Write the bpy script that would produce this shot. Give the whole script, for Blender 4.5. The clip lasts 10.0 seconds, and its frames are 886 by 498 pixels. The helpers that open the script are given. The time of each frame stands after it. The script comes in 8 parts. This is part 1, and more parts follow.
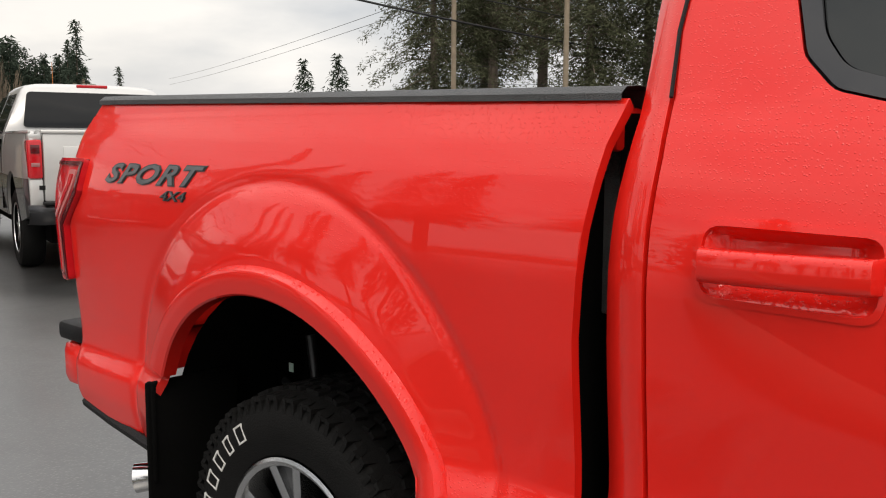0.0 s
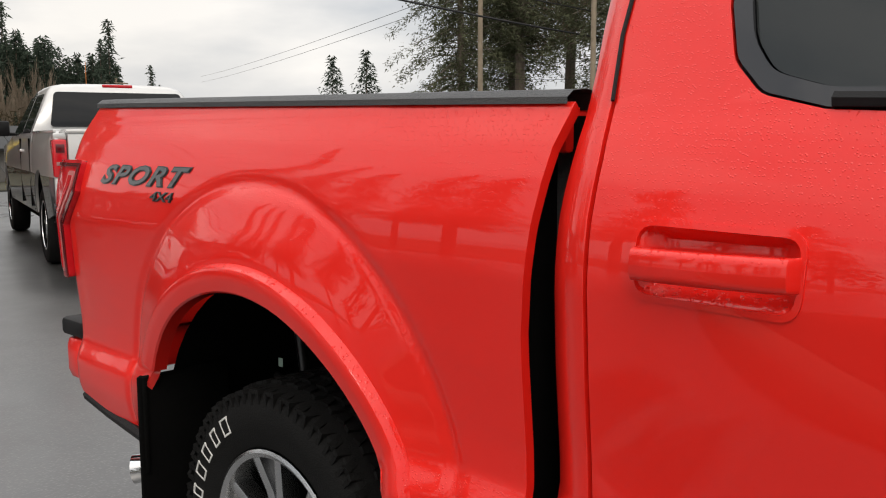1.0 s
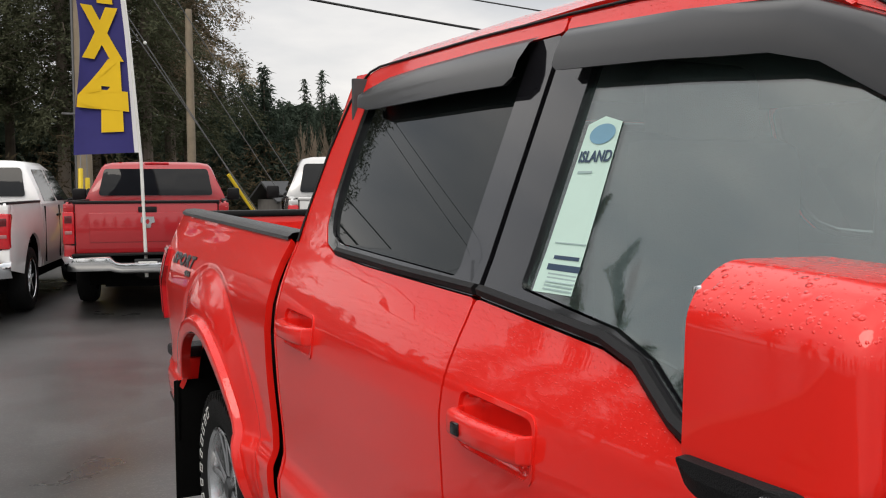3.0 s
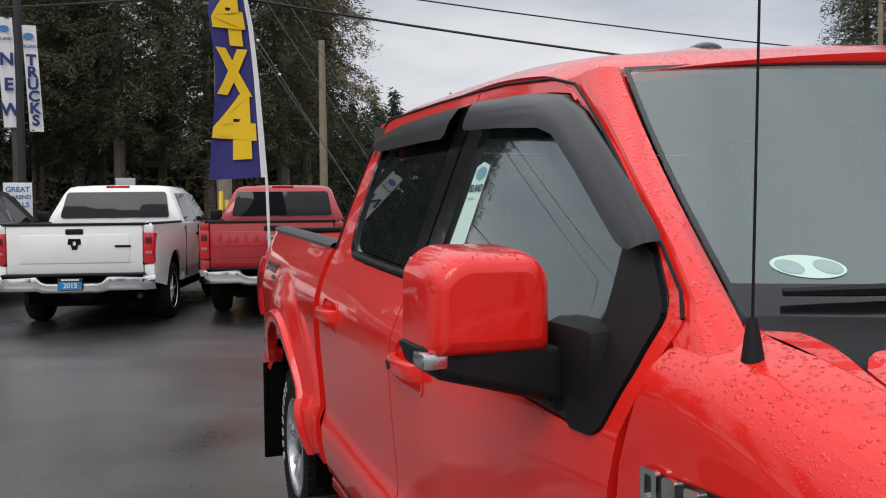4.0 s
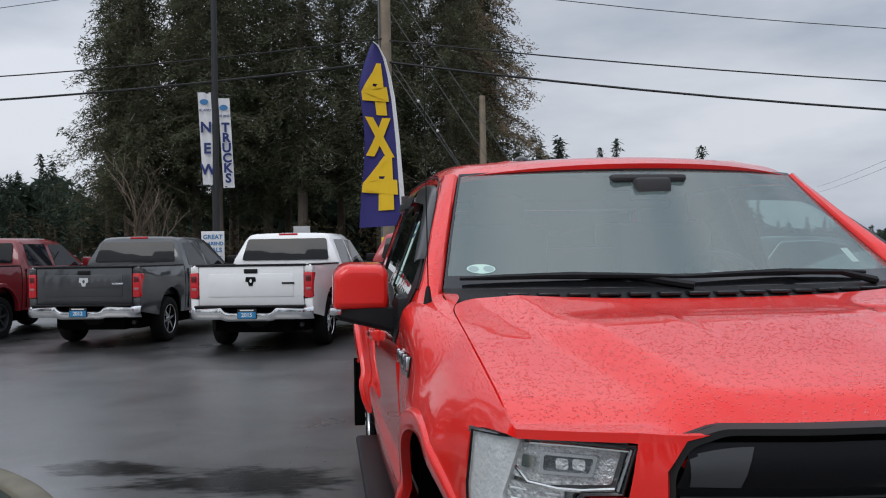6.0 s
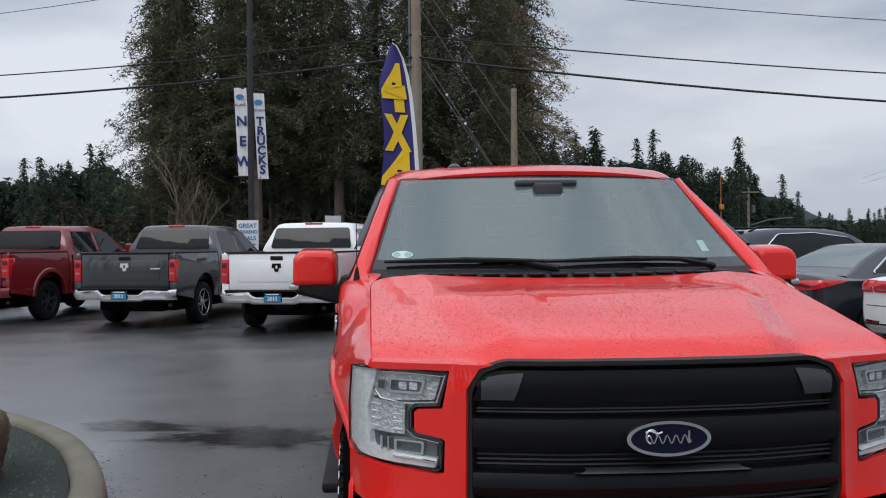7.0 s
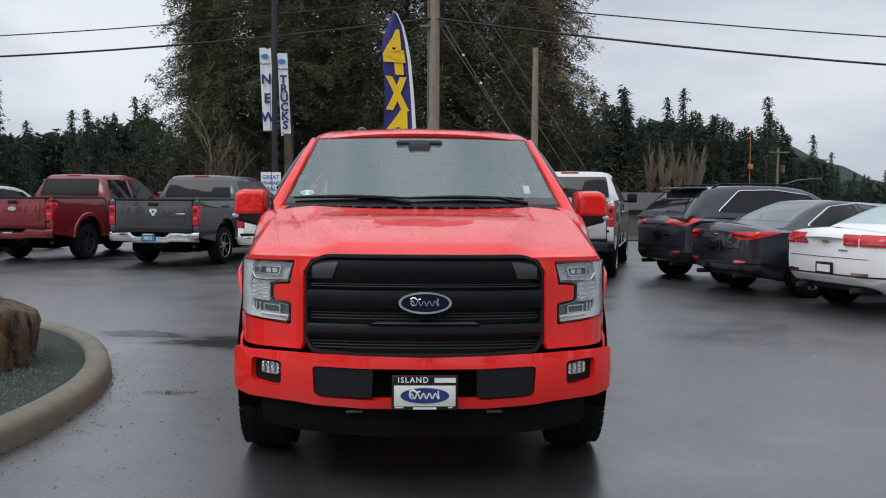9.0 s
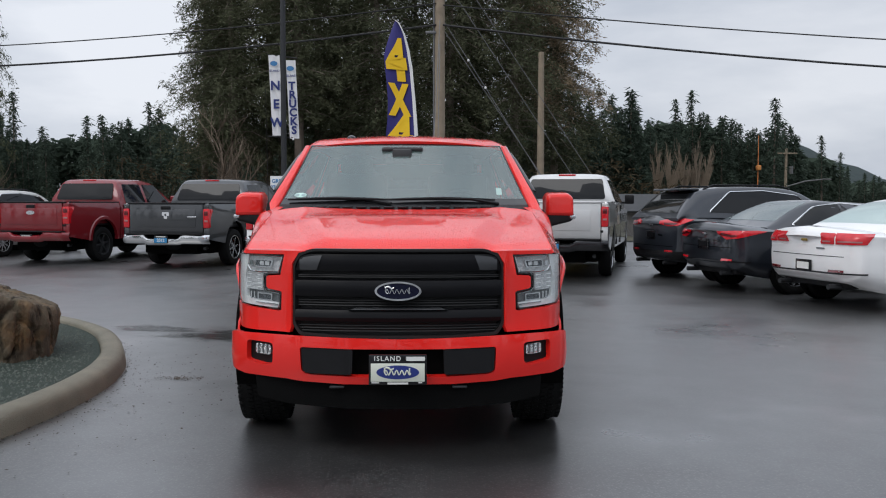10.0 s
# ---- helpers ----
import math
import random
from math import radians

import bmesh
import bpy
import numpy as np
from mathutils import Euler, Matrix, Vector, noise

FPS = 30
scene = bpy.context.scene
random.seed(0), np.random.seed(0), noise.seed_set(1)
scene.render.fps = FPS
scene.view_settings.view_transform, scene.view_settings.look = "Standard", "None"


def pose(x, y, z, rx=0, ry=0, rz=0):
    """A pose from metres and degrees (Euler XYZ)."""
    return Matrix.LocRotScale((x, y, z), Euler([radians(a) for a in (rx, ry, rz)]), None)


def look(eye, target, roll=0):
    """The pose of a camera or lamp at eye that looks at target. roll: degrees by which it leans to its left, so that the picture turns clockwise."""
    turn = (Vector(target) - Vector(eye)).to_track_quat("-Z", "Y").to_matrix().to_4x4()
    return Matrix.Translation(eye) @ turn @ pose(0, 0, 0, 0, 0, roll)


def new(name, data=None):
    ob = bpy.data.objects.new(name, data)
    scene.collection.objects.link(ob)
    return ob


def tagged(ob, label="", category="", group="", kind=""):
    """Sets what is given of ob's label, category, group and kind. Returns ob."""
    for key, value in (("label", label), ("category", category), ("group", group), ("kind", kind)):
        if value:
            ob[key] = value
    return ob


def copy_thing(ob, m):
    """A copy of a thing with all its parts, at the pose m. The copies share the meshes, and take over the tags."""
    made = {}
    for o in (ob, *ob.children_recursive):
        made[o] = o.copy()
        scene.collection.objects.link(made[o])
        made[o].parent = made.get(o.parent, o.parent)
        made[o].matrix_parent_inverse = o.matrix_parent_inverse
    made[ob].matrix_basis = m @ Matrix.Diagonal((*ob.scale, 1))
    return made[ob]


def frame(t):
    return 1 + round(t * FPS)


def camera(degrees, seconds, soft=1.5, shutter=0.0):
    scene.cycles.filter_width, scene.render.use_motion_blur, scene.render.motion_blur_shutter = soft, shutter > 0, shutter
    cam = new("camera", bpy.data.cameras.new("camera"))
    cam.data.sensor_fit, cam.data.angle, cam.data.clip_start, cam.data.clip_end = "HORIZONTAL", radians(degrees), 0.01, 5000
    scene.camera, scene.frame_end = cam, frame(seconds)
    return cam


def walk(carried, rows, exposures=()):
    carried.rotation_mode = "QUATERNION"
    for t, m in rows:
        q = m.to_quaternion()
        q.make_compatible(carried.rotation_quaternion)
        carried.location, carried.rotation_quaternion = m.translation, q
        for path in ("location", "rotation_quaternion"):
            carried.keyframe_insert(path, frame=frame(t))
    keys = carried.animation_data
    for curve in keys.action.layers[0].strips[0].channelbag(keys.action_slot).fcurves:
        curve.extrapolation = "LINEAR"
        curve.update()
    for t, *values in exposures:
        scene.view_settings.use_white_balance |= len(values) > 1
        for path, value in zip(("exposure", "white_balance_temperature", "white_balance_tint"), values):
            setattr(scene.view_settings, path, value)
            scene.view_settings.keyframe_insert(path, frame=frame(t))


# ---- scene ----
cam = camera(52.3, 10.0, 1.1)
PATH = [
    (0, (-2.156, 3.282, 1.303), (-0.681, 4.612, 1.069), 0.2),
    (0.5, (-2.155, 3.282, 1.3), (-0.668, 4.597, 1.054), 0.2),
    (1, (-2.109, 3.158, 1.315), (-0.681, 4.537, 1.071), -0.2),
    (1.5, (-1.99, 2.843, 1.345), (-0.689, 4.345, 1.128), 0.1),
    (2, (-1.912, 2.425, 1.42), (-0.738, 4.033, 1.233), 0.0),
    (2.5, (-1.826, 1.925, 1.48), (-0.795, 3.63, 1.308), 0.4),
    (2.7, (-1.791, 1.724, 1.507), (-0.809, 3.459, 1.353), 0.1),
    (3.8, (-1.688, 0.694, 1.534), (-0.986, 2.564, 1.425), -0.4),
    (4, (-1.665, 0.505, 1.526), (-1.024, 2.397, 1.433), -0.6),
    (4.5, (-1.601, -0.008, 1.526), (-1.088, 1.924, 1.49), -2.3),
    (5, (-1.482, -0.512, 1.505), (-1.115, 1.454, 1.532), -2.4),
    (5.5, (-1.391, -1.011, 1.504), (-1.081, 0.965, 1.51), -2.2),
    (5.7, (-1.343, -1.203, 1.497), (-1.055, 0.776, 1.508), -1.4),
    (6.8, (-0.947, -2.226, 1.479), (-0.76, -0.235, 1.471), -1.0),
    (7, (-0.865, -2.419, 1.479), (-0.703, -0.425, 1.467), -0.5),
    (7.5, (-0.62, -2.867, 1.466), (-0.533, -0.869, 1.451), 0.1),
    (8, (-0.425, -3.331, 1.441), (-0.382, -1.332, 1.393), -0.1),
    (8.5, (-0.198, -3.723, 1.41), (-0.181, -1.725, 1.317), 0.4),
    (9, (-0.062, -4.089, 1.392), (0.006, -2.093, 1.283), 0.4),
    (9.5, (0.032, -4.407, 1.382), (0.111, -2.411, 1.276), 0.1),
    (10, (0.147, -4.691, 1.382), (0.186, -2.694, 1.279), 0.1),
]
walk(cam, [(t, look(eye, target, roll)) for t, eye, target, roll in PATH], exposures=[(0.0, 0.46, 7300, 10), (1.0, 0.42, 7200, 10), (1.5, 0.46, 7200, 10), (2.0, 0.22, 7100, 10), (2.5, 0.42, 7100, 10), (4.0, 0.18, 6600, 10), (4.5, 0.14, 6500, 10), (5.0, -0.04, 6350, 10), (5.5, -0.06, 6250, 10), (7.5, 0.03, 6150, 10), (10.0, 0.12, 6250, 10)])

# world: overcast sky, thin cloud structure over a Nishita base
SUN_EL, SUN_AZ = radians(50), radians(222)
world = bpy.data.worlds.new("overcast_sky")
scene.world = world
world.use_nodes = True
wn, wl = world.node_tree.nodes, world.node_tree.links
wn.clear()
w_out = wn.new("ShaderNodeOutputWorld")
w_bg = wn.new("ShaderNodeBackground")
w_sky = wn.new("ShaderNodeTexSky")
w_sky.sky_type, w_sky.sun_disc = "NISHITA", False
w_sky.sun_elevation, w_sky.sun_rotation = SUN_EL, SUN_AZ
w_sky.air_density, w_sky.dust_density, w_sky.ozone_density = 1.0, 4.0, 1.0
w_co = wn.new("ShaderNodeTexCoord")
w_map = wn.new("ShaderNodeMapping")
w_map.inputs["Scale"].default_value = (1.0, 1.0, 3.2)
w_noise = wn.new("ShaderNodeTexNoise")
w_noise.inputs["Scale"].default_value, w_noise.inputs["Detail"].default_value = 1.9, 7.0
w_noise.inputs["Roughness"].default_value = 0.52
w_ramp = wn.new("ShaderNodeValToRGB")
w_ramp.color_ramp.elements[0].position, w_ramp.color_ramp.elements[0].color = 0.36, (4.3, 4.75, 5.5, 1)
w_ramp.color_ramp.elements[1].position, w_ramp.color_ramp.elements[1].color = 0.62, (8.3, 8.4, 8.7, 1)
w_mix = wn.new("ShaderNodeMix")
w_mix.data_type = "RGBA"
w_mix.inputs[0].default_value = 0.9
w_bg.inputs["Strength"].default_value = 0.1
# an overcast sky brightens towards the zenith
w_sep, w_up, w_mul = wn.new("ShaderNodeSeparateXYZ"), wn.new("ShaderNodeMapRange"), wn.new("ShaderNodeVectorMath")
w_up.inputs[1].default_value, w_up.inputs[2].default_value, w_up.inputs[3].default_value, w_up.inputs[4].default_value = 0.28, 0.95, 1.0, 1.75
w_mul.operation = "SCALE"
wl.new(w_co.outputs["Generated"], w_sep.inputs[0])
wl.new(w_sep.outputs[2], w_up.inputs[0])
wl.new(w_up.outputs[0], w_mul.inputs["Scale"])
w_dir, w_bank, w_dark = wn.new("ShaderNodeVectorMath"), wn.new("ShaderNodeMapRange"), wn.new("ShaderNodeVectorMath")
w_dir.operation, w_dark.operation = "DOT_PRODUCT", "SCALE"
w_dir.inputs[1].default_value = (0.36, 0.90, 0.24)
w_bank.interpolation_type = "SMOOTHSTEP"
w_bank.inputs[1].default_value, w_bank.inputs[2].default_value, w_bank.inputs[3].default_value, w_bank.inputs[4].default_value = 0.93, 1.0, 1.0, 0.90
wl.new(w_co.outputs["Generated"], w_dir.inputs[0])
wl.new(w_dir.outputs["Value"], w_bank.inputs[0])
wl.new(w_bank.outputs[0], w_dark.inputs["Scale"])
wl.new(w_mix.outputs[2], w_dark.inputs[0])
wl.new(w_dark.outputs[0], w_mul.inputs[0])
wl.new(w_co.outputs["Generated"], w_map.inputs["Vector"])
wl.new(w_map.outputs["Vector"], w_noise.inputs["Vector"])
wl.new(w_noise.outputs["Fac"], w_ramp.inputs["Fac"])
wl.new(w_sky.outputs["Color"], w_mix.inputs[6])
wl.new(w_ramp.outputs["Color"], w_mix.inputs[7])
wl.new(w_mul.outputs[0], w_bg.inputs["Color"])
wl.new(w_bg.outputs["Background"], w_out.inputs["Surface"])

sun = new("sun", bpy.data.lights.new("sun", "SUN"))
sun.data.energy, sun.data.angle, sun.data.color = 0.7, radians(30), (1.0, 0.97, 0.93)
sun.matrix_world = look((0, 0, 30), (-30 * math.sin(SUN_AZ) * math.cos(SUN_EL), -30 * math.cos(SUN_AZ) * math.cos(SUN_EL), 30 - 30 * math.sin(SUN_EL)))


# ---- materials ----
def mat(name, base, rough=0.5, metal=0.0, vary=0.12, scale=6.0, bump=0.0, bump_scale=60.0, coat=0.0, second=None, spec=0.5, random_tone=0.0, emit=None):
    """A principled surface with two scales of variation in tone and gloss, and fine relief."""
    m = bpy.data.materials.new(name)
    m.use_nodes = True
    n, l = m.node_tree.nodes, m.node_tree.links
    b = n["Principled BSDF"]
    b.inputs["Roughness"].default_value = rough
    b.inputs["Metallic"].default_value = metal
    b.inputs["Specular IOR Level"].default_value = spec
    b.inputs["Coat Weight"].default_value = coat
    b.inputs["Coat Roughness"].default_value = 0.008
    co = n.new("ShaderNodeTexCoord")
    big, fine = n.new("ShaderNodeTexNoise"), n.new("ShaderNodeTexNoise")
    big.inputs["Scale"].default_value, big.inputs["Detail"].default_value = scale, 5.0
    fine.inputs["Scale"].default_value, fine.inputs["Detail"].default_value = bump_scale, 3.0
    for t in (big, fine):
        l.new(co.outputs["Object"], t.inputs["Vector"])
    mix = n.new("ShaderNodeMix")
    mix.data_type = "RGBA"
    lo = [max(0.0, c * (1 - vary)) for c in base]
    hi = list(second) if second else [min(1.0, c * (1 + vary)) for c in base]
    mix.inputs[6].default_value, mix.inputs[7].default_value = (*lo, 1), (*hi, 1)
    l.new(big.outputs["Fac"], mix.inputs[0])
    colour = mix.outputs[2]
    if random_tone:
        info = n.new("ShaderNodeObjectInfo")
        hsv = n.new("ShaderNodeHueSaturation")
        rng = n.new("ShaderNodeMapRange")
        rng.inputs[3].default_value, rng.inputs[4].default_value = 1 - random_tone, 1 + random_tone
        l.new(info.outputs["Random"], rng.inputs[0])
        l.new(rng.outputs[0], hsv.inputs["Value"])
        l.new(colour, hsv.inputs["Color"])
        colour = hsv.outputs["Color"]
    l.new(colour, b.inputs["Base Color"])
    if bump:
        bp = n.new("ShaderNodeBump")
        bp.inputs["Strength"].default_value, bp.inputs["Distance"].default_value = bump, 0.01
        l.new(fine.outputs["Fac"], bp.inputs["Height"])
        l.new(bp.outputs["Normal"], b.inputs["Normal"])
    if emit:
        b.inputs["Emission Color"].default_value, b.inputs["Emission Strength"].default_value = (*emit[:3], 1), emit[3]
    return m


def rain_beads(m, amount=0.5, size=55.0):
    """Adds rain beads, small domes in relief, on a paint; on the surfaces that face up they stand dense."""
    n, l = m.node_tree.nodes, m.node_tree.links
    b = n["Principled BSDF"]
    co = n.new("ShaderNodeTexCoord")
    geo = n.new("ShaderNodeNewGeometry")
    sxyz = n.new("ShaderNodeSeparateXYZ")
    l.new(geo.outputs["Normal"], sxyz.inputs[0])
    total = None
    # size, radius in its cell, share of empty cells, the tilt at which they begin and stand full, height
    for s, r, none, lo, hi, high in ((size, 0.42, 0.45, 0.48, 0.92, 1.0), (size * 0.45, 0.38, 0.8, 0.60, 0.95, 1.0), (size * 2.3, 0.44, 0.62, 0.20, 0.42, 0.20)):
        v = n.new("ShaderNodeTexVoronoi")
        v.inputs["Scale"].default_value = s
        v.inputs["Randomness"].default_value = 1.0
        l.new(co.outputs["Object"], v.inputs["Vector"])
        rng = n.new("ShaderNodeMapRange")
        rng.interpolation_type = "SMOOTHERSTEP"
        rng.inputs[1].default_value, rng.inputs[2].default_value = r, r * 0.35
        l.new(v.outputs["Distance"], rng.inputs[0])
        sep = n.new("ShaderNodeSeparateColor")
        l.new(v.outputs["Color"], sep.inputs[0])
        cut = n.new("ShaderNodeMath")
        cut.operation = "GREATER_THAN"
        cut.inputs[1].default_value = none
        l.new(sep.outputs[0], cut.inputs[0])
        mul = n.new("ShaderNodeMath")
        mul.operation = "MULTIPLY"
        l.new(rng.outputs[0], mul.inputs[0])
        l.new(cut.outputs[0], mul.inputs[1])
        up = n.new("ShaderNodeMapRange")
        up.inputs[1].default_value, up.inputs[2].default_value, up.inputs[4].default_value = lo, hi, high
        l.new(sxyz.outputs[2], up.inputs[0])
        wet = n.new("ShaderNodeMath")
        wet.operation = "MULTIPLY"
        l.new(mul.outputs[0], wet.inputs[0])
        l.new(up.outputs[0], wet.inputs[1])
        if total is None:
            total = wet.outputs[0]
        else:
            add = n.new("ShaderNodeMath")
            add.operation = "MAXIMUM"
            l.new(total, add.inputs[0])
            l.new(wet.outputs[0], add.inputs[1])
            total = add.outputs[0]
    bp = n.new("ShaderNodeBump")
    bp.inputs["Strength"].default_value, bp.inputs["Distance"].default_value = amount, 0.004
    l.new(total, bp.inputs["Height"])
    l.new(bp.outputs["Normal"], b.inputs["Normal"])
    l.new(bp.outputs["Normal"], b.inputs["Coat Normal"])
    return m


def glass(name, tint, dark, rough=0.01, ior=1.55, veil_tone=0.013):
    """A window: a clear or smoked pane whose gloss alone follows Fresnel."""
    m = bpy.data.materials.new(name)
    m.use_nodes = True
    n, l = m.node_tree.nodes, m.node_tree.links
    n.clear()
    out = n.new("ShaderNodeOutputMaterial")
    clear = n.new("ShaderNodeBsdfTransparent")
    clear.inputs["Color"].default_value = (*tint, 1)
    # diffuse layer: smoke tint in dark panes, painted sky haze in clear ones
    veil = n.new("ShaderNodeBsdfDiffuse")
    veil.inputs["Color"].default_value = (veil_tone * 0.92, veil_tone * 1.24, veil_tone * 1.2, 1)
    base = n.new("ShaderNodeMixShader")
    base.inputs[0].default_value = dark
    gloss = n.new("ShaderNodeBsdfGlossy")
    gloss.inputs["Roughness"].default_value = rough
    # Schlick's curve, alike from both sides of the pane
    face, power, fr = n.new("ShaderNodeLayerWeight"), n.new("ShaderNodeMath"), n.new("ShaderNodeMapRange")
    face.inputs["Blend"].default_value = 0.5
    power.operation = "POWER"
    power.inputs[1].default_value = 5.0
    fr.inputs[3].default_value, fr.inputs[4].default_value = ((ior - 1) / (ior + 1)) ** 2, 1.0
    l.new(face.outputs["Facing"], power.inputs[0])
    l.new(power.outputs[0], fr.inputs[0])
    mx = n.new("ShaderNodeMixShader")
    l.new(clear.outputs[0], base.inputs[1])
    l.new(veil.outputs[0], base.inputs[2])
    l.new(fr.outputs[0], mx.inputs[0])
    l.new(base.outputs[0], mx.inputs[1])
    l.new(gloss.outputs[0], mx.inputs[2])
    l.new(mx.outputs[0], out.inputs["Surface"])
    return m


RED = rain_beads(mat("red_paint", (0.84, 0.020, 0.014), 0.35, 0.0, 0.04, 3.0, coat=1.0, spec=0.12), 0.7, 115.0)
TRIM = mat("black_plastic", (0.008, 0.008, 0.009), 0.5, 0, 0.25, 20, 0.25, 700, spec=0.25)
PIANO = mat("piano_black", (0.010, 0.010, 0.012), 0.08, 0, 0.2, 8, coat=0.5, spec=0.5)
GLOSSY = mat("gloss_black", (0.008, 0.008, 0.009), 0.12, 0, 0.2, 8, coat=0.3, spec=0.35)
BAR = mat("grille_charcoal", (0.007, 0.007, 0.0082), 0.36, 0.0, 0.15, 9, 0.05, 300, spec=0.14)
MESH = mat("grille_mesh_black", (0.006, 0.006, 0.006), 0.6, 0, 0.2, 9)
CHROME = mat("chrome", (0.72, 0.73, 0.74), 0.07, 1.0, 0.05, 8)
ALLOY = mat("machined_alloy", (0.62, 0.63, 0.64), 0.24, 1.0, 0.06, 14, 0.05, 300)
ALLOY_D = mat("dark_painted_alloy", (0.055, 0.057, 0.06), 0.35, 0.6, 0.15, 14)
VISOR = mat("smoked_visor", (0.010, 0.010, 0.011), 0.28, 0, 0.25, 30, coat=0.15, spec=0.35)
RUBBER = mat("tyre_rubber", (0.009, 0.009, 0.009), 0.7, 0, 0.25, 12, 0.3, 240, spec=0.14)
# near black for recesses and undersides, with their shade put into the colour
SHADE_BLACK = mat("shade_black", (0.004, 0.004, 0.004), 0.95, 0, 0.2, 12, 0.2, 90, spec=0.05)
FLAP = mat("rubber_flap", (0.005, 0.005, 0.005), 0.8, 0, 0.2, 9, 0.2, 150, spec=0.08)
RAIL = mat("bed_rail_cap", (0.060, 0.063, 0.066), 0.42, 0, 0.25, 18, 0.55, 420)
WHITE_LETTER = mat("white_rubber", (0.72, 0.72, 0.70), 0.6, 0, 0.1, 40)
DECAL_G = mat("decal_grey", (0.075, 0.08, 0.085), 0.35, 0, 0.2, 30, coat=0.5)
DECAL_K = mat("decal_black", (0.012, 0.012, 0.012), 0.35, 0, 0.2, 30, coat=0.5)
LENS_RED = mat("tail_lens_red", (0.60, 0.012, 0.020), 0.12, 0, 0.3, 22, coat=0.5)
LENS_PINK = mat("tail_lens_pink", (0.62, 0.20, 0.20), 0.14, 0, 0.2, 22, coat=0.5)
LENS_DARK = mat("tail_lens_smoke", (0.11, 0.006, 0.009), 0.12, 0, 0.3, 22, coat=0.4)
LENS_PALE = mat("tail_lens_pale", (0.40, 0.17, 0.17), 0.15, 0, 0.15, 30, coat=0.3)
LAMP_GREY = mat("lamp_inner_grey", (0.70, 0.74, 0.75), 0.16, 0.45, 0.6, 60, 0.8, 110)
LAMP_SILVER = mat("lamp_reflector", (0.88, 0.92, 0.92), 0.14, 0.15, 0.25, 34, 0.4, 80)
LAMP_SHADE = mat("lamp_housing", (0.17, 0.18, 0.185), 0.25, 0.4, 0.5, 40)
LAMP_DEEP = mat("projector_glass", (0.10, 0.11, 0.12), 0.08, 0.6, 0.6, 60, 0.5, 120, coat=0.6)
FOG = mat("fog_reflector", (0.80, 0.82, 0.82), 0.08, 1.0, 0.3, 60, 1.0, 75)
BAR_CORNER = mat("satin_grey_corner", (0.045, 0.047, 0.050), 0.38, 0.2, 0.15, 20)
LAMP_GLASS = glass("lamp_lens", (0.96, 0.98, 0.98), 0.0, 0.02)
# the pale diffuse tone here paints in haze and reflected sky
WINDSHIELD = glass("windshield_glass", (0.74, 0.88, 0.85), 0.20, 0.05, 2.05, 0.50)
SIDE_GLASS = glass("front_window_glass", (0.82, 0.92, 0.90), 0.12, 0.01, 2.3, 0.14)
FAR_GLASS = mat("parked_car_glass", (0.010, 0.011, 0.012), 0.03, 0, 0.2, 5, spec=0.3)
PRIVACY = glass("privacy_glass", (0.06, 0.062, 0.062), 0.75, 0.01, 1.62)
CABIN = mat("cabin_cloth", (0.060, 0.060, 0.062), 0.85, 0, 0.2, 14, 0.2, 260)
DASH = mat("dashboard_vinyl", (0.035, 0.036, 0.038), 0.6, 0, 0.2, 14, 0.15, 260)
PAPER = mat("paper_mint", (0.55, 0.74, 0.66), 0.7, 0, 0.04, 20)
INK = mat("ink_navy", (0.03, 0.06, 0.11), 0.6, 0, 0.1, 20)
INK_PALE = mat("ink_pale", (0.33, 0.45, 0.44), 0.6, 0, 0.1, 20)
BLUE = mat("badge_blue", (0.003, 0.004, 0.020), 0.25, 0.0, 0.15, 20, spec=0.3)
BLUE_SKY = mat("plate_blue", (0.03, 0.22, 0.46), 0.4, 0, 0.1, 20)
WHITE = mat("white_plastic", (0.78, 0.78, 0.74), 0.45, 0, 0.04, 12)
PLATE_W = mat("plate_cream", (0.70, 0.72, 0.62), 0.45, 0, 0.05, 12)


# ---- mesh helpers ----
def thing(name, label="", category="", group="", kind="", at=(0, 0, 0), turn=0.0):
    ob = new(name)
    ob.empty_display_size = 0.2
    ob.matrix_basis = pose(*at, 0, 0, turn)
    return tagged(ob, label, category, group, kind)


def link(name, bm, material, parent=None, label="", smooth=38):
    me = bpy.data.meshes.new(name)
    bm.to_mesh(me)
    bm.free()
    if smooth:
        me.shade_smooth()
        me.set_sharp_from_angle(angle=radians(smooth))
    form = me.attributes.get("form")
    if form:
        on = [tuple(d.vector) for d in form.data]
        loop_normals = []
        for f in me.polygons:
            held = all(any(on[i]) for i in f.vertices)
            loop_normals += [on[i] if held else (0, 0, 0) for i in f.vertices]
        me.normals_split_custom_set(loop_normals)
        me.attributes.remove(me.attributes["form"])
    me.materials.append(material)
    ob = new(name, me)
    ob.parent = parent
    return tagged(ob, label)


def part(name, bm, material, parent, label="", smooth=38):
    return link(name, bm, material, parent, label, smooth)


def box(bm, c, s, bevel=0.0, turn=None, seg=2):
    """A box round c of size s, its edges rounded, into bm."""
    g = bmesh.ops.create_cube(bm, size=1.0)["verts"]
    m = Matrix.LocRotScale(Vector(c), turn.to_quaternion() if turn else None, Vector(s))
    bmesh.ops.transform(bm, matrix=m, verts=g)
    if bevel:
        e = list({e for v in g for e in v.link_edges})
        bmesh.ops.bevel(bm, geom=e, offset=bevel, segments=seg, profile=0.5, affect="EDGES")
    return bm


def boxes(*items, bevel=0.0):
    bm = bmesh.new()
    for c, s in items:
        box(bm, c, s, bevel)
    return bm


